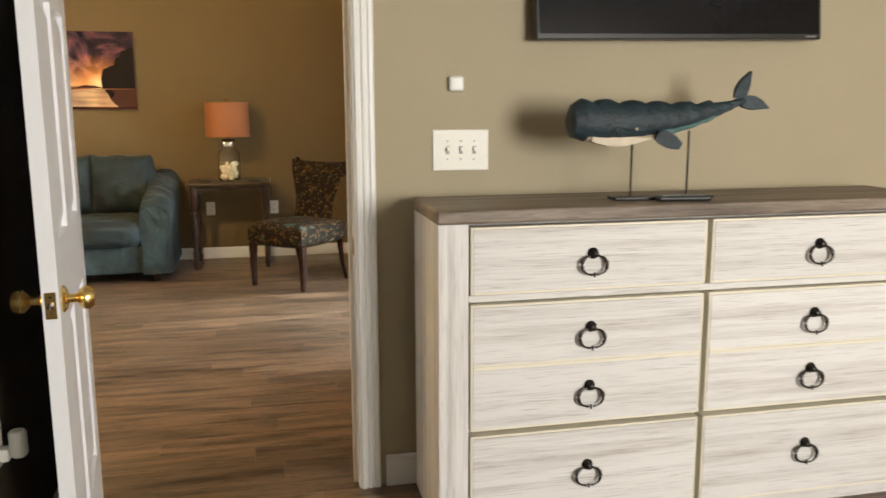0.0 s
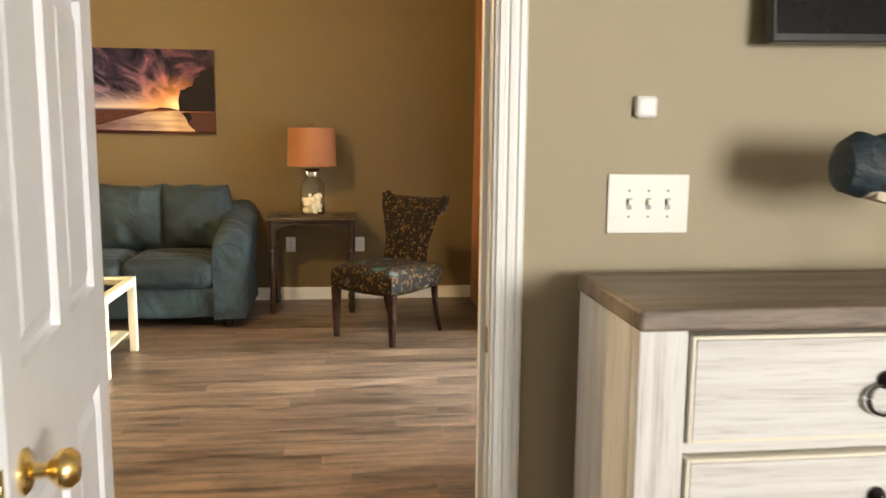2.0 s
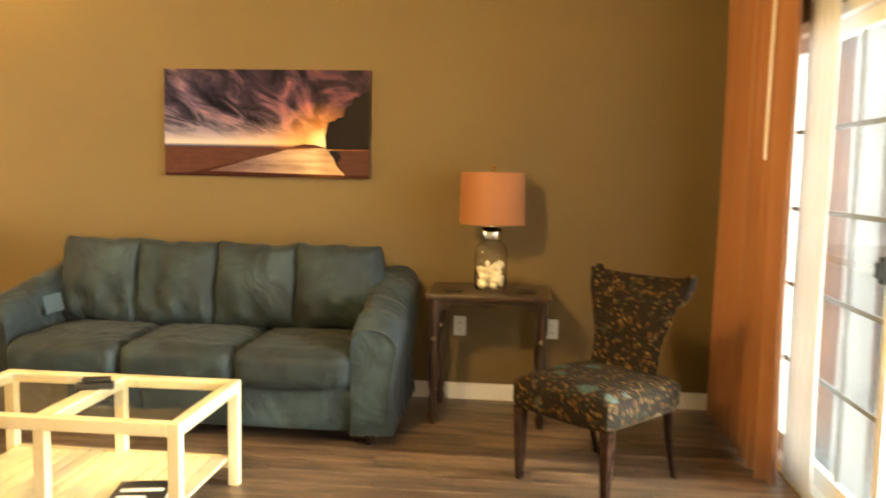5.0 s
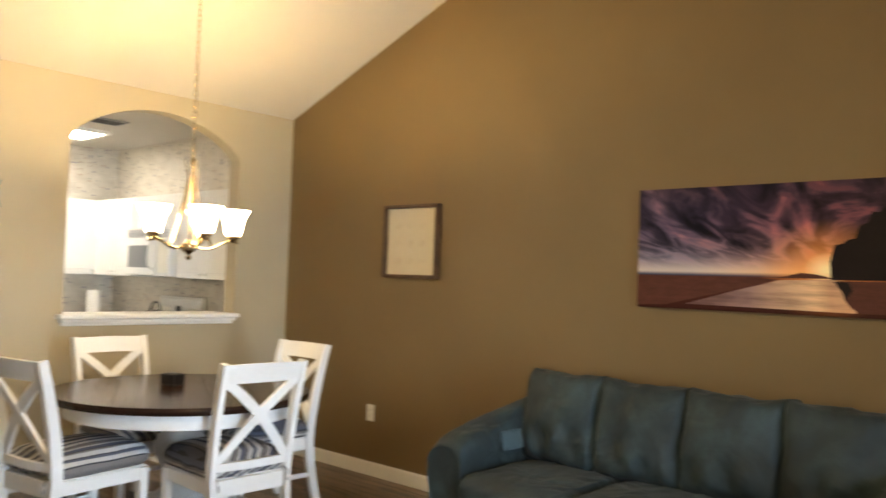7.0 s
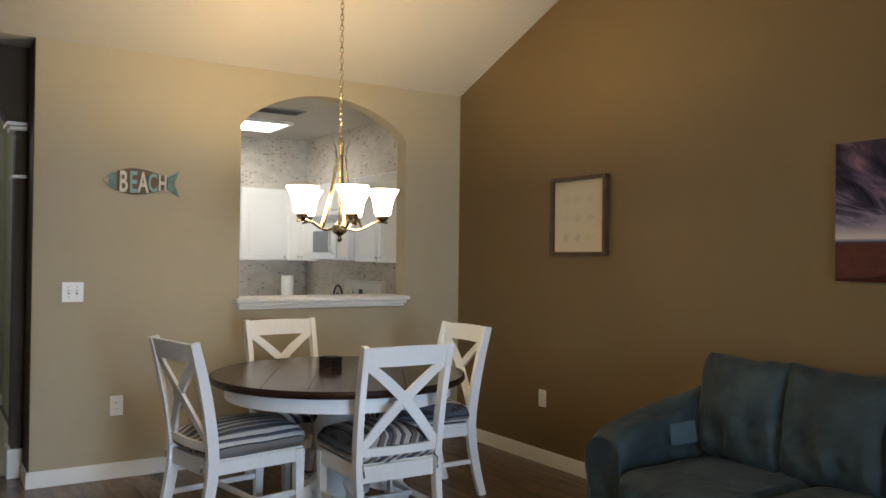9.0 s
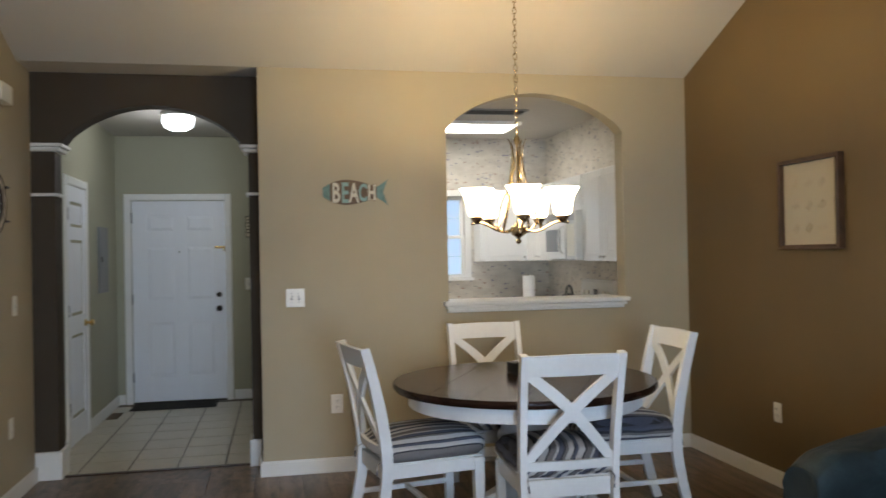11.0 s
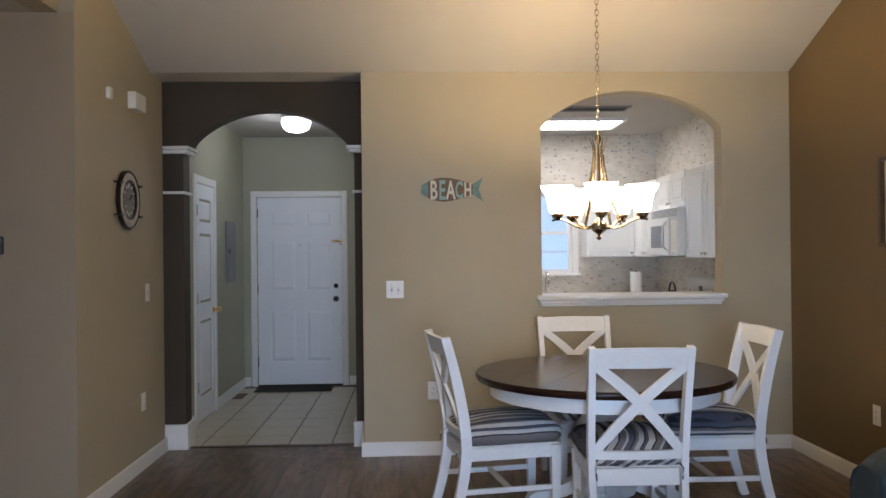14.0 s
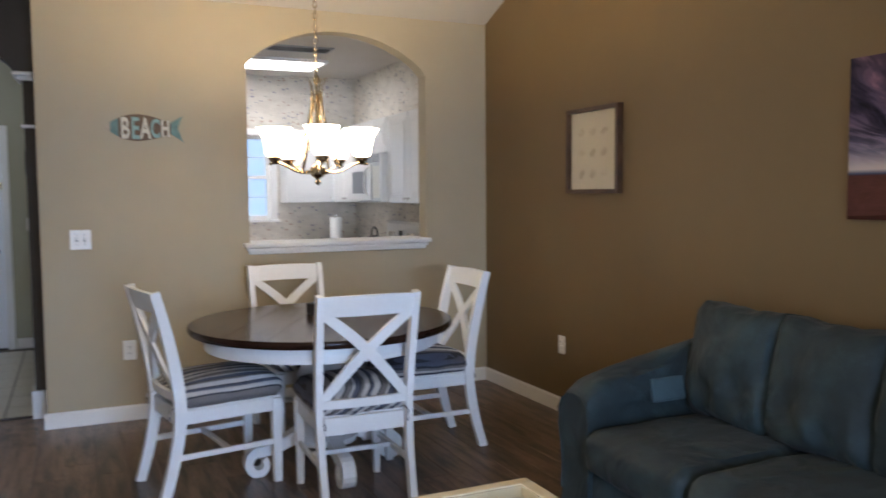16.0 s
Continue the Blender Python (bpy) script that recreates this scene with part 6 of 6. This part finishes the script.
part("case", box(bmesh.new(), -0.10, 0.10, -0.055, -0.0005, -0.055, 0.055, 0.006), "plastic", bx)
sd = thing("wall_sensor", "tiny beige motion sensor high on the wall", "sensor", m=pose(-3.79, YC, 2.40, 0, 0, 180))
part("case", box(bmesh.new(), -0.025, 0.025, -0.03, -0.0005, -0.035, 0.035, 0.008), "plastic", sd)
tm = thing("thermostat", "small black wall device in the hall", "thermostat", m=pose(HX0, 2.63, 1.49, 0, 0, 90))
part("case", box(bmesh.new(), -0.05, 0.05, -0.03, -0.0005, -0.05, 0.05, 0.01), "black", tm)

# porthole clock
ck = thing("wall_clock", "round wooden ship's clock with iron straps on the wall", "clock", m=pose(-4.10, YC, 1.780, 0, 0, 180))
M["clockwood"] = surface("whitewashed_clock_rim", (0.46, 0.40, 0.32), 0.6, vary=0.3, big=12, bump=0.4)
M["clockface"] = surface("aged_clock_face", (0.16, 0.15, 0.13), 0.5, vary=0.2, big=9, bump=0.05)
for nm, prof, mt in (("rim", [(0.172, 0.0005), (0.186, 0.0005), (0.188, 0.022), (0.180, 0.030), (0.172, 0.025)], "iron"), ("inner_rim", [(0.128, 0.004), (0.171, 0.004), (0.171, 0.026), (0.150, 0.034), (0.130, 0.028)], "clockwood"), ("dial_ring", [(0.110, 0.004), (0.127, 0.004), (0.127, 0.030), (0.112, 0.026)], "iron"), ("face", [(0.0, 0.012), (0.112, 0.012), (0.112, 0.018), (0.0, 0.018)], "clockface")):
    bm = bmesh.new()
    rr = prof + [prof[0]] if nm != "face" else [(0.001, 0.012), (0.112, 0.012), (0.112, 0.018), (0.001, 0.018)]
    lathe(bm, rr, n=40, cap=False)
    part(nm, bm, mt, ck, smooth=True).matrix_basis = pose(0, 0, 0, 90)
for k in range(12):
    a = math.pi / 6 * k
    part("hour_mark", bar(bmesh.new(), (0.080 * math.sin(a), -0.0195, 0.080 * math.cos(a)), (0.103 * math.sin(a), -0.0195, 0.103 * math.cos(a)), 0.010, 0.002), "plastic", ck)
for a, l, w in ((0.9, 0.055, 0.006), (-1.6, 0.085, 0.004)):
    part("clock_pointer", bar(bmesh.new(), (0, -0.022, 0), (l * math.sin(a), -0.022, l * math.cos(a)), w, 0.002), "black", ck)
for z in (-0.10, 0.10):
    for s in (-1, 1):
        part("strap", tube(bmesh.new(), [(s * 0.15, -0.036, z), (s * 0.205, -0.036, z), (s * 0.213, -0.028, z), (s * 0.213, -0.0005, z)], 0.006, 6), "iron", ck)

# beach sign: a fish of upright painted boards with letters
fs = thing("fish_sign", "wooden fish sign of painted boards reading BEACH", "sign", m=pose(XD + 0.002, 4.903, 1.785, 0, 0, 90))
M["fish_teal"] = surface("worn_teal_paint", (0.13, 0.22, 0.20), 0.65, vary=0.35, big=25, bump=0.4)
M["fish_brown"] = surface("worn_brown_wood", (0.13, 0.085, 0.05), 0.7, vary=0.3, big=25, bump=0.4)
M["fish_letter"] = surface("pale_teal_paint", (0.24, 0.38, 0.35), 0.65, vary=0.2, big=25, bump=0.3)
M["fish_pale"] = surface("worn_pale_wood", (0.40, 0.33, 0.24), 0.7, vary=0.3, big=25, bump=0.4)
M["fish_cream"] = surface("worn_cream_paint", (0.62, 0.58, 0.46), 0.65, vary=0.2, big=25, bump=0.3)
L, Hf = 0.470, 0.168


def fish_h(u):
    return 0.5 * Hf * (1 - abs(1 - u / 0.42) ** 2.2 if u < 0.42 else 1 - 0.60 * ((u - 0.42) / 0.42) ** 1.6) if u < 0.84 else 0.5 * Hf * (0.42 + 0.58 * ((u - 0.84) / 0.16))


cuts = [0.0, 0.07, 0.17, 0.19, 0.31, 0.43, 0.56, 0.70, 0.84, 1.0]
tones = ["fish_pale", "fish_teal", "fish_brown", "fish_brown", "fish_brown", "fish_brown", "fish_brown", "fish_brown", "fish_teal"]
for (a, b), tone in zip(zip(cuts, cuts[1:]), tones):
    up = [(L * (a + (b - a) * k / 6), Hf / 2 + max(0.004, fish_h(a + (b - a) * k / 6)) ) for k in range(7)]
    dn = [(x, Hf - z) for x, z in reversed(up)]
    if b == 1.0:
        up[-1], dn[0] = (L, Hf * 1.02), (L, -Hf * 0.02)
        dn.insert(0, (L * 0.93, Hf / 2))
    part("board", prism(bmesh.new(), up + dn, "y", -0.014, 0.0), tone, fs)
for k, letter in enumerate("BEACH"):
    cu = bpy.data.curves.new("letter", "FONT")
    cu.body, cu.size, cu.extrude, cu.offset = letter, (0.185, 0.190, 0.180, 0.160, 0.145)[k], 0.004, 0.004
    cu.align_x = "CENTER"
    cu.materials.append(M["fish_letter" if k % 2 else "fish_cream"])
    ob = new("letter", cu)
    ob.parent = fs
    ob.matrix_basis = pose(L * (0.255 + 0.128 * k), -0.019, Hf / 2 - 0.36 * cu.size, 90)
    ob.scale = (0.52, 1, 1)
    tagged(ob, "worn teal painted letter" if k % 2 else "cream painted letter")
    cu2 = cu.copy()
    cu2.materials.clear()
    cu2.materials.append(M["frame"])
    cu2.offset, cu2.extrude = 0.0075, 0.001
    ob2 = new("letter_outline", cu2)
    ob2.parent = fs
    ob2.matrix_basis = pose(L * (0.255 + 0.128 * k), -0.0155, Hf / 2 - 0.36 * cu.size, 90)
    ob2.scale = (0.52, 1, 1)

# ---- entry things ----
gl = thing("ceiling_light", "lit white glass dome ceiling light in the entry", "ceiling light", m=pose(-6.35, 3.82, EZ))
part("rim", lathe(bmesh.new(), [(0.135, -0.03), (0.14, -0.0005), (0.10, -0.0005), (0.10, -0.03)], n=32), "trim", gl, smooth=True)
part("dome", lathe(bmesh.new(), [(0.130, -0.031), (0.135, -0.07), (0.115, -0.12), (0.07, -0.145), (0.003, -0.152)], n=32), "globe", gl, "lit frosted dome", smooth=True)
bulb("entry_bulb", -6.35, 3.82, EZ - 0.19, 14, (1.0, 0.98, 0.92), 0.1)
pn = thing("breaker_panel", "grey metal electrical panel with a small latch", "electrical panel", m=pose(-7.05, EY0, 1.45, 0, 0, 180))
part("cover", box(bmesh.new(), -0.19, 0.19, -0.02, -0.0005, -0.30, 0.30, 0.004), "grey_metal", pn)
part("door", box(bmesh.new(), -0.15, 0.15, -0.026, -0.0205, -0.26, 0.26, 0.003), "grey_metal", pn)
part("latch", boxes((-0.14, -0.11, -0.032, -0.0265, -0.02, 0.03)), "slot", pn)
mt = thing("door_mat", "dark ribbed door mat on the tiles at the front door", "door mat", m=pose(-7.50, 3.62, 0.001))
part("pad", box(bmesh.new(), -0.17, 0.19, -0.40, 0.40, 0, 0.012, 0.004), "mat", mt)
for k in range(11):
    part("rib", box(bmesh.new(), -0.15 + k * 0.032, -0.135 + k * 0.032, -0.37, 0.37, 0.0115, 0.016, 0.002), "mat", mt)
sg = thing("wall_notice", "small framed notice beside the front door", "sign", m=pose(EX, 4.355, 1.765, 0, 0, 90))
part("board", box(bmesh.new(), -0.045, 0.075, -0.012, -0.0005, -0.11, 0.11, 0.003), "black", sg)
part("paper", boxes((-0.037, 0.067, -0.0135, -0.0125, -0.10, 0.10)), "mount", sg)
for k in range(5):
    part("text_bar", boxes((-0.028, 0.058 - 0.02 * (k % 2), -0.0145, -0.0136, 0.065 - k * 0.033, 0.078 - k * 0.033)), "black", sg)
vt = thing("floor_register", "small metal floor vent by the entry wall", "vent", m=pose(-7.1, 3.13, 0.0))
part("grille", box(bmesh.new(), -0.15, 0.15, -0.05, 0.05, 0.0005, 0.006, 0.002), "fish_brown", vt)

# ---- kitchen ----
kp = thing("ceiling_light_panel", "lit rectangular fluorescent ceiling panel in the kitchen", "ceiling light", m=pose(-6.75, 6.25, KZ))
part("frame", boxes((-0.30, 0.30, -0.66, -0.63, -0.03, -0.0005), (-0.30, 0.30, 0.63, 0.66, -0.03, -0.0005), (-0.30, -0.27, -0.63, 0.63, -0.03, -0.0005), (0.27, 0.30, -0.63, 0.63, -0.03, -0.0005)), "trim", kp)
part("diffuser", boxes((-0.27, 0.27, -0.63, 0.63, -0.022, -0.012)), "panel", kp, "lit white diffuser")
cv2 = thing("ceiling_vent", "dark slatted ceiling vent in the kitchen", "vent", m=pose(-5.95, 6.42, KZ))
part("backing", boxes((-0.10, 0.10, -0.34, 0.34, -0.004, -0.0005)), "slot", cv2)
part("frame", boxes((-0.12, -0.10, -0.36, 0.36, -0.012, -0.0005), (0.10, 0.12, -0.36, 0.36, -0.012, -0.0005), (-0.10, 0.10, -0.36, -0.34, -0.012, -0.0005), (-0.10, 0.10, 0.34, 0.36, -0.012, -0.0005)), "grey_metal", cv2)
for k in range(6):
    part("slat", boxes((-0.09 + k * 0.031, -0.078 + k * 0.031, -0.34, 0.34, -0.011, -0.005)), "slot", cv2)


def wall_cabinet(m, w, h, d, doors, label, knobs=True):
    """A wall cabinet with its back on y = 0, facing -y, from x = 0."""
    ob = thing("wall_cabinet", label, "cabinet", "white kitchen cabinets", m=m)
    part("body", box(bmesh.new(), 0, w, -d, -0.002, 0, h, 0.002), "appliance", ob)
    for k in range(doors):
        a, b = w * k / doors + 0.004, w * (k + 1) / doors - 0.004
        dr2 = part("door", box(bmesh.new(), a, b, -d - 0.018, -d - 0.001, 0.004, h - 0.004, 0.003), "appliance", ob)
        bm = bmesh.new()
        for r in ((a + 0.045, a + 0.055, 0.055, h - 0.055), (b - 0.055, b - 0.045, 0.055, h - 0.055), (a + 0.055, b - 0.055, 0.055, 0.065), (a + 0.055, b - 0.055, h - 0.065, h - 0.055)):
            box(bm, r[0], r[1], -d - 0.0225, -d - 0.018, r[2], r[3], 0.002)
        box(bm, a + 0.075, b - 0.075, -d - 0.021, -d - 0.018, 0.085, h - 0.085, 0.003)
        part("raised_panel", bm, "appliance", dr2)
        if knobs:
            kx = b - 0.035 if k % 2 == 0 else a + 0.035
            part("knob", lathe(bmesh.new(), [(0.006, 0), (0.006, 0.012), (0.013, 0.018), (0.012, 0.026), (0.003, 0.028)], n=12), "chrome", dr2, smooth=True).matrix_basis = pose(kx, -d - 0.018, 0.04, 90)
    return ob


wall_cabinet(pose(KX, 6.70, 1.36, 0, 0, 90), 0.50, 0.75, 0.30, 1, "white raised-panel wall cabinet beside the kitchen window")
wall_cabinet(pose(KX + 0.31, KY1, 1.36), 0.80, 0.75, 0.32, 2, "white raised-panel wall cabinet in the kitchen corner")
wall_cabinet(pose(-6.48, KY1, 1.80), 0.78, 0.31, 0.32, 2, "short white wall cabinet over the microwave")
wall_cabinet(pose(-5.69, KY1, 1.36), 0.93, 0.75, 0.32, 2, "white raised-panel wall cabinet beside the microwave")
mw = thing("microwave", "white over-the-range microwave with a curved door handle", "microwave", m=pose(-6.475, KY1, 1.375))
part("body", box(bmesh.new(), 0, 0.77, -0.40, -0.002, 0, 0.42, 0.006), "appliance", mw)
part("door", box(bmesh.new(), 0.01, 0.56, -0.418, -0.401, 0.01, 0.33, 0.004), "appliance", mw)
part("window", boxes((0.06, 0.45, -0.4205, -0.4185, 0.07, 0.27)), "grey_metal", mw, "grey mesh window")
part("handle", tube(bmesh.new(), [(0.51, -0.42, 0.05), (0.51, -0.455, 0.09), (0.51, -0.46, 0.17), (0.51, -0.455, 0.26), (0.51, -0.42, 0.30)], 0.010, 8), "appliance", mw, smooth=True)
part("controls", boxes((0.58, 0.75, -0.404, -0.401, 0.03, 0.31)), "plastic", mw)
for k in range(6):
    part("grille_slat", boxes((0.02, 0.75, -0.405, -0.401, 0.345 + k * 0.012, 0.350 + k * 0.012)), "grey_metal", mw)


def base_run(name, x0, x1, y0, y1, label):
    ob = thing(name, label, "cabinet", "white kitchen base cabinets")
    part("body", boxes((x0, x1, y0, y1, 0.10, 0.868)), "appliance", ob)
    part("kick", boxes((x0 + 0.03, x1 - 0.03, y0 + 0.03, y1 - 0.03, 0.0, 0.0995)), "slot", ob)


base_run("base_cabinet", KX + 0.002, KX + 0.60, 4.75, 6.90, "white base cabinet under the kitchen window")
base_run("base_cabinet", -5.69, -4.76, 6.93, KY1 - 0.002, "white base cabinet beside the range")
base_run("base_cabinet", KX + 0.002, -6.48, 6.93, KY1 - 0.002, "white base cabinet in the kitchen corner")
base_run("base_cabinet", -5.36, -4.76, 5.2, 6.90, "white base cabinet under the pass-through")
wt = thing("worktop", "white laminate kitchen worktop", "worktop")
part("run", boxes((KX + 0.002, KX + 0.63, 4.75, 6.90, 0.87, 0.91), bevel=0.004), "counter", wt)
part("run", boxes((KX + 0.002, -6.48, 6.903, KY1 - 0.002, 0.87, 0.91), bevel=0.004), "counter", wt)
part("run", boxes((-5.69, -4.76, 6.903, KY1 - 0.002, 0.87, 0.91), bevel=0.004), "counter", wt)
part("run", boxes((-5.38, -4.76, 5.2, 6.899, 0.87, 0.91), bevel=0.004), "counter", wt)
rg = thing("range", "white electric range with a tall control backguard", "range", m=pose(-6.475, KY1, 0))
part("body", box(bmesh.new(), 0.005, 0.765, -0.64, -0.004, 0.02, 0.905, 0.006), "appliance", rg)
part("cooktop", box(bmesh.new(), 0.005, 0.765, -0.64, -0.06, 0.906, 0.915, 0.003), "black", rg)
bm = prism(bmesh.new(), [(-0.075, 0.916), (-0.055, 1.16), (-0.035, 1.185), (-0.004, 1.185), (-0.004, 0.916)], "x", 0.01, 0.76)
part("backguard", bm, "appliance", rg)
for x in (0.10, 0.20, 0.57, 0.67):
    part("control_knob", lathe(bmesh.new(), [(0.026, 0), (0.024, 0.018), (0.004, 0.02)], n=14), "plastic", rg, smooth=True).matrix_basis = pose(x, -0.064, 1.06, 82)
part("clock_display", boxes((0.35, 0.42, -0.0725, -0.067, 1.05, 1.10)), "black", rg)
kt = thing("kettle", "dark kettle with a looped handle on the range", "kettle", m=pose(-5.93, 7.15, 0.916))
part("body", lathe(bmesh.new(), [(0.085, 0), (0.10, 0.03), (0.095, 0.09), (0.06, 0.13), (0.02, 0.145), (0.012, 0.16)], n=24), "black", kt, smooth=True)
part("handle", tube(bmesh.new(), [(0.09 * math.cos(t), 0, 0.12 + 0.11 * math.sin(t)) for t in [math.pi * k / 10 for k in range(11)]], 0.009, 8), "black", kt, smooth=True)
part("spout", tube(bmesh.new(), [(-0.08, 0, 0.06), (-0.12, 0, 0.09), (-0.15, 0, 0.14)], [0.02, 0.016, 0.011], 8), "black", kt, smooth=True)
pt = thing("paper_towel_roll", "white paper towel roll standing on the kitchen worktop", "paper towels", m=pose(-7.33, 7.22, 0.9105))
part("roll", lathe(bmesh.new(), [(0.02, 0.008), (0.062, 0.008), (0.063, 0.29), (0.02, 0.29)], n=28), "paper", pt, smooth=True)
part("holder", lathe(bmesh.new(), [(0.07, 0), (0.07, 0.0075), (0.01, 0.0078), (0.01, 0.31), (0.003, 0.315)], n=20), "chrome", pt, smooth=True)
fc = thing("faucet", "chrome gooseneck kitchen faucet", "faucet", m=pose(-7.45, 6.28, 0.9105))
part("spout", tube(bmesh.new(), [(0, 0, 0), (0, 0, 0.22)] + [(0.09 - 0.09 * math.cos(t), 0, 0.22 + 0.09 * math.sin(t)) for t in [math.pi * k / 8 for k in range(1, 9)]] + [(0.18, 0, 0.17)], 0.011, 10), "chrome", fc, smooth=True)
part("lever", tube(bmesh.new(), [(0.0, 0.03, 0.02), (0.02, 0.09, 0.06)], 0.007, 8), "chrome", fc, smooth=True)
kw = tagged(thing("window_2", "white double-hung kitchen window full of daylight", "window"), kind="structure")
bm = bmesh.new()
for r in ((KX, KX + 0.018, KW0 - 0.065, KW0, KWZ0, KWZ1 + 0.065), (KX, KX + 0.018, KW1, KW1 + 0.065, KWZ0, KWZ1 + 0.065), (KX, KX + 0.018, KW0, KW1, KWZ1, KWZ1 + 0.065)):
    box(bm, *r, bevel=0.003)
part("window_frame", bm, "trim", kw)
part("window_sill", box(bmesh.new(), KX + 0.001, KX + 0.06, KW0 - 0.08, KW1 + 0.08, KWZ0 - 0.03, KWZ0 - 0.001, 0.005), "trim", kw)
for z0, z1, x in ((KWZ0, (KWZ0 + KWZ1) / 2 + 0.02, KX - 0.05), ((KWZ0 + KWZ1) / 2 - 0.02, KWZ1, KX - 0.09)):
    sa = part("sash", boxes((x, x + 0.03, KW0, KW0 + 0.04, z0, z1), (x, x + 0.03, KW1 - 0.04, KW1, z0, z1), (x, x + 0.03, KW0 + 0.04, KW1 - 0.04, z0, z0 + 0.04), (x, x + 0.03, KW0 + 0.04, KW1 - 0.04, z1 - 0.04, z1)), "trim", kw)
    gp = part("pane", boxes((x + 0.012, x + 0.016, KW0 + 0.04, KW1 - 0.04, z0 + 0.04, z1 - 0.04)), "glass", sa)
    gp.visible_shadow = False
    part("muntin", boxes((x + 0.006, x + 0.022, (KW0 + KW1) / 2 - 0.008, (KW0 + KW1) / 2 + 0.008, z0 + 0.04, z1 - 0.04), (x + 0.008, x + 0.020, KW0 + 0.04, KW1 - 0.04, (z0 + z1) / 2 - 0.008, (z0 + z1) / 2 + 0.008)), "trim", sa)

# ---- bedroom blinds ----
bl = thing("window_blind", "white slatted blind hanging in the bedroom window", "blind", m=pose((BW0 + BW1) / 2, BY0 - 0.03, 0))
for k in range(26):
    z = BWZ0 + 0.03 + k * 0.051
    b = part("slat", boxes((-(BW1 - BW0) / 2 + 0.01, (BW1 - BW0) / 2 - 0.01, -0.022, 0.022, -0.0012, 0.0012)), "trim", bl)
    b.matrix_basis = pose(0, 0, z, 28)

# ---- floor boards and tiles ----
floor_ob, entry_ob = bpy.data.objects["floor"], bpy.data.objects["floor_entry"]
BOARD, LONG = 0.150, 1.22
bm = box(bmesh.new(), -LONG / 2, LONG / 2, -BOARD / 2 + 0.0006, BOARD / 2 - 0.0006, -0.012, 0.0, 0.0012, 1)
plank_mesh = bpy.data.meshes.new("plank")
bm.to_mesh(plank_mesh)
bm.free()
plank_mesh.materials.append(M["floor"])
rng = random.Random(11)
rest = []


def lay(x0, x1, y0, y1, keep):
    y = y0 + BOARD / 2
    while y - BOARD / 2 < y1 - 0.005:
        w = min(BOARD, y1 - (y - BOARD / 2))
        x = x0 - rng.uniform(0.1, 1.1)
        while x < x1:
            a, b = max(x0, x), min(x1, x + LONG)
            if b - a > 0.05:
                row = ((a + b) / 2, y - BOARD / 2 + w / 2, (b - a) / LONG, w / BOARD)
                if keep(row[0], row[1]):
                    ob = new("plank", plank_mesh)
                    ob.parent = floor_ob
                    ob.location, ob.scale = (row[0], row[1], 0), (row[2], row[3], 1)
                else:
                    rest.append(row)
            x += LONG
        y += BOARD


lay(XD, XS, YL, YS, lambda x, y: True)
lay(XA - 0.03, XD, YL, 4.515, lambda x, y: True)
lay(BX0, BX1, 2.84 - 18 * BOARD, YL, lambda x, y: x < 2.6)
lay(HX0, HX1, 0.9, YL, lambda x, y: True)
bm = bmesh.new()
for x, y, sx, sy in rest:
    box(bm, x - LONG / 2 * sx, x + LONG / 2 * sx, y - BOARD / 2 * sy + 0.0006, y + BOARD / 2 * sy - 0.0006, -0.012, 0)
box(bm, BX0, BX1, BY0, 2.84 - 18 * BOARD, -0.012, 0)
tagged(part("planks_beyond", bm, "floor", floor_ob), kind="stuff")

TILE = 0.325
bm = box(bmesh.new(), -TILE / 2 + 0.005, TILE / 2 - 0.005, -TILE / 2 + 0.005, TILE / 2 - 0.005, -0.006, 0.0, 0.002, 1)
tile_mesh = bpy.data.meshes.new("tile")
bm.to_mesh(tile_mesh)
bm.free()
tile_mesh.materials.append(M["tile"])
x = XA - 0.075 - TILE / 2
while x - TILE / 2 > EX - 0.02:
    y = EY0 + 0.02
    while y < EY1:
        ob = new("tile", tile_mesh)
        ob.parent = entry_ob
        ob.location = (x, y + TILE / 2 - 0.12, 0)
        y += TILE
    x -= TILE
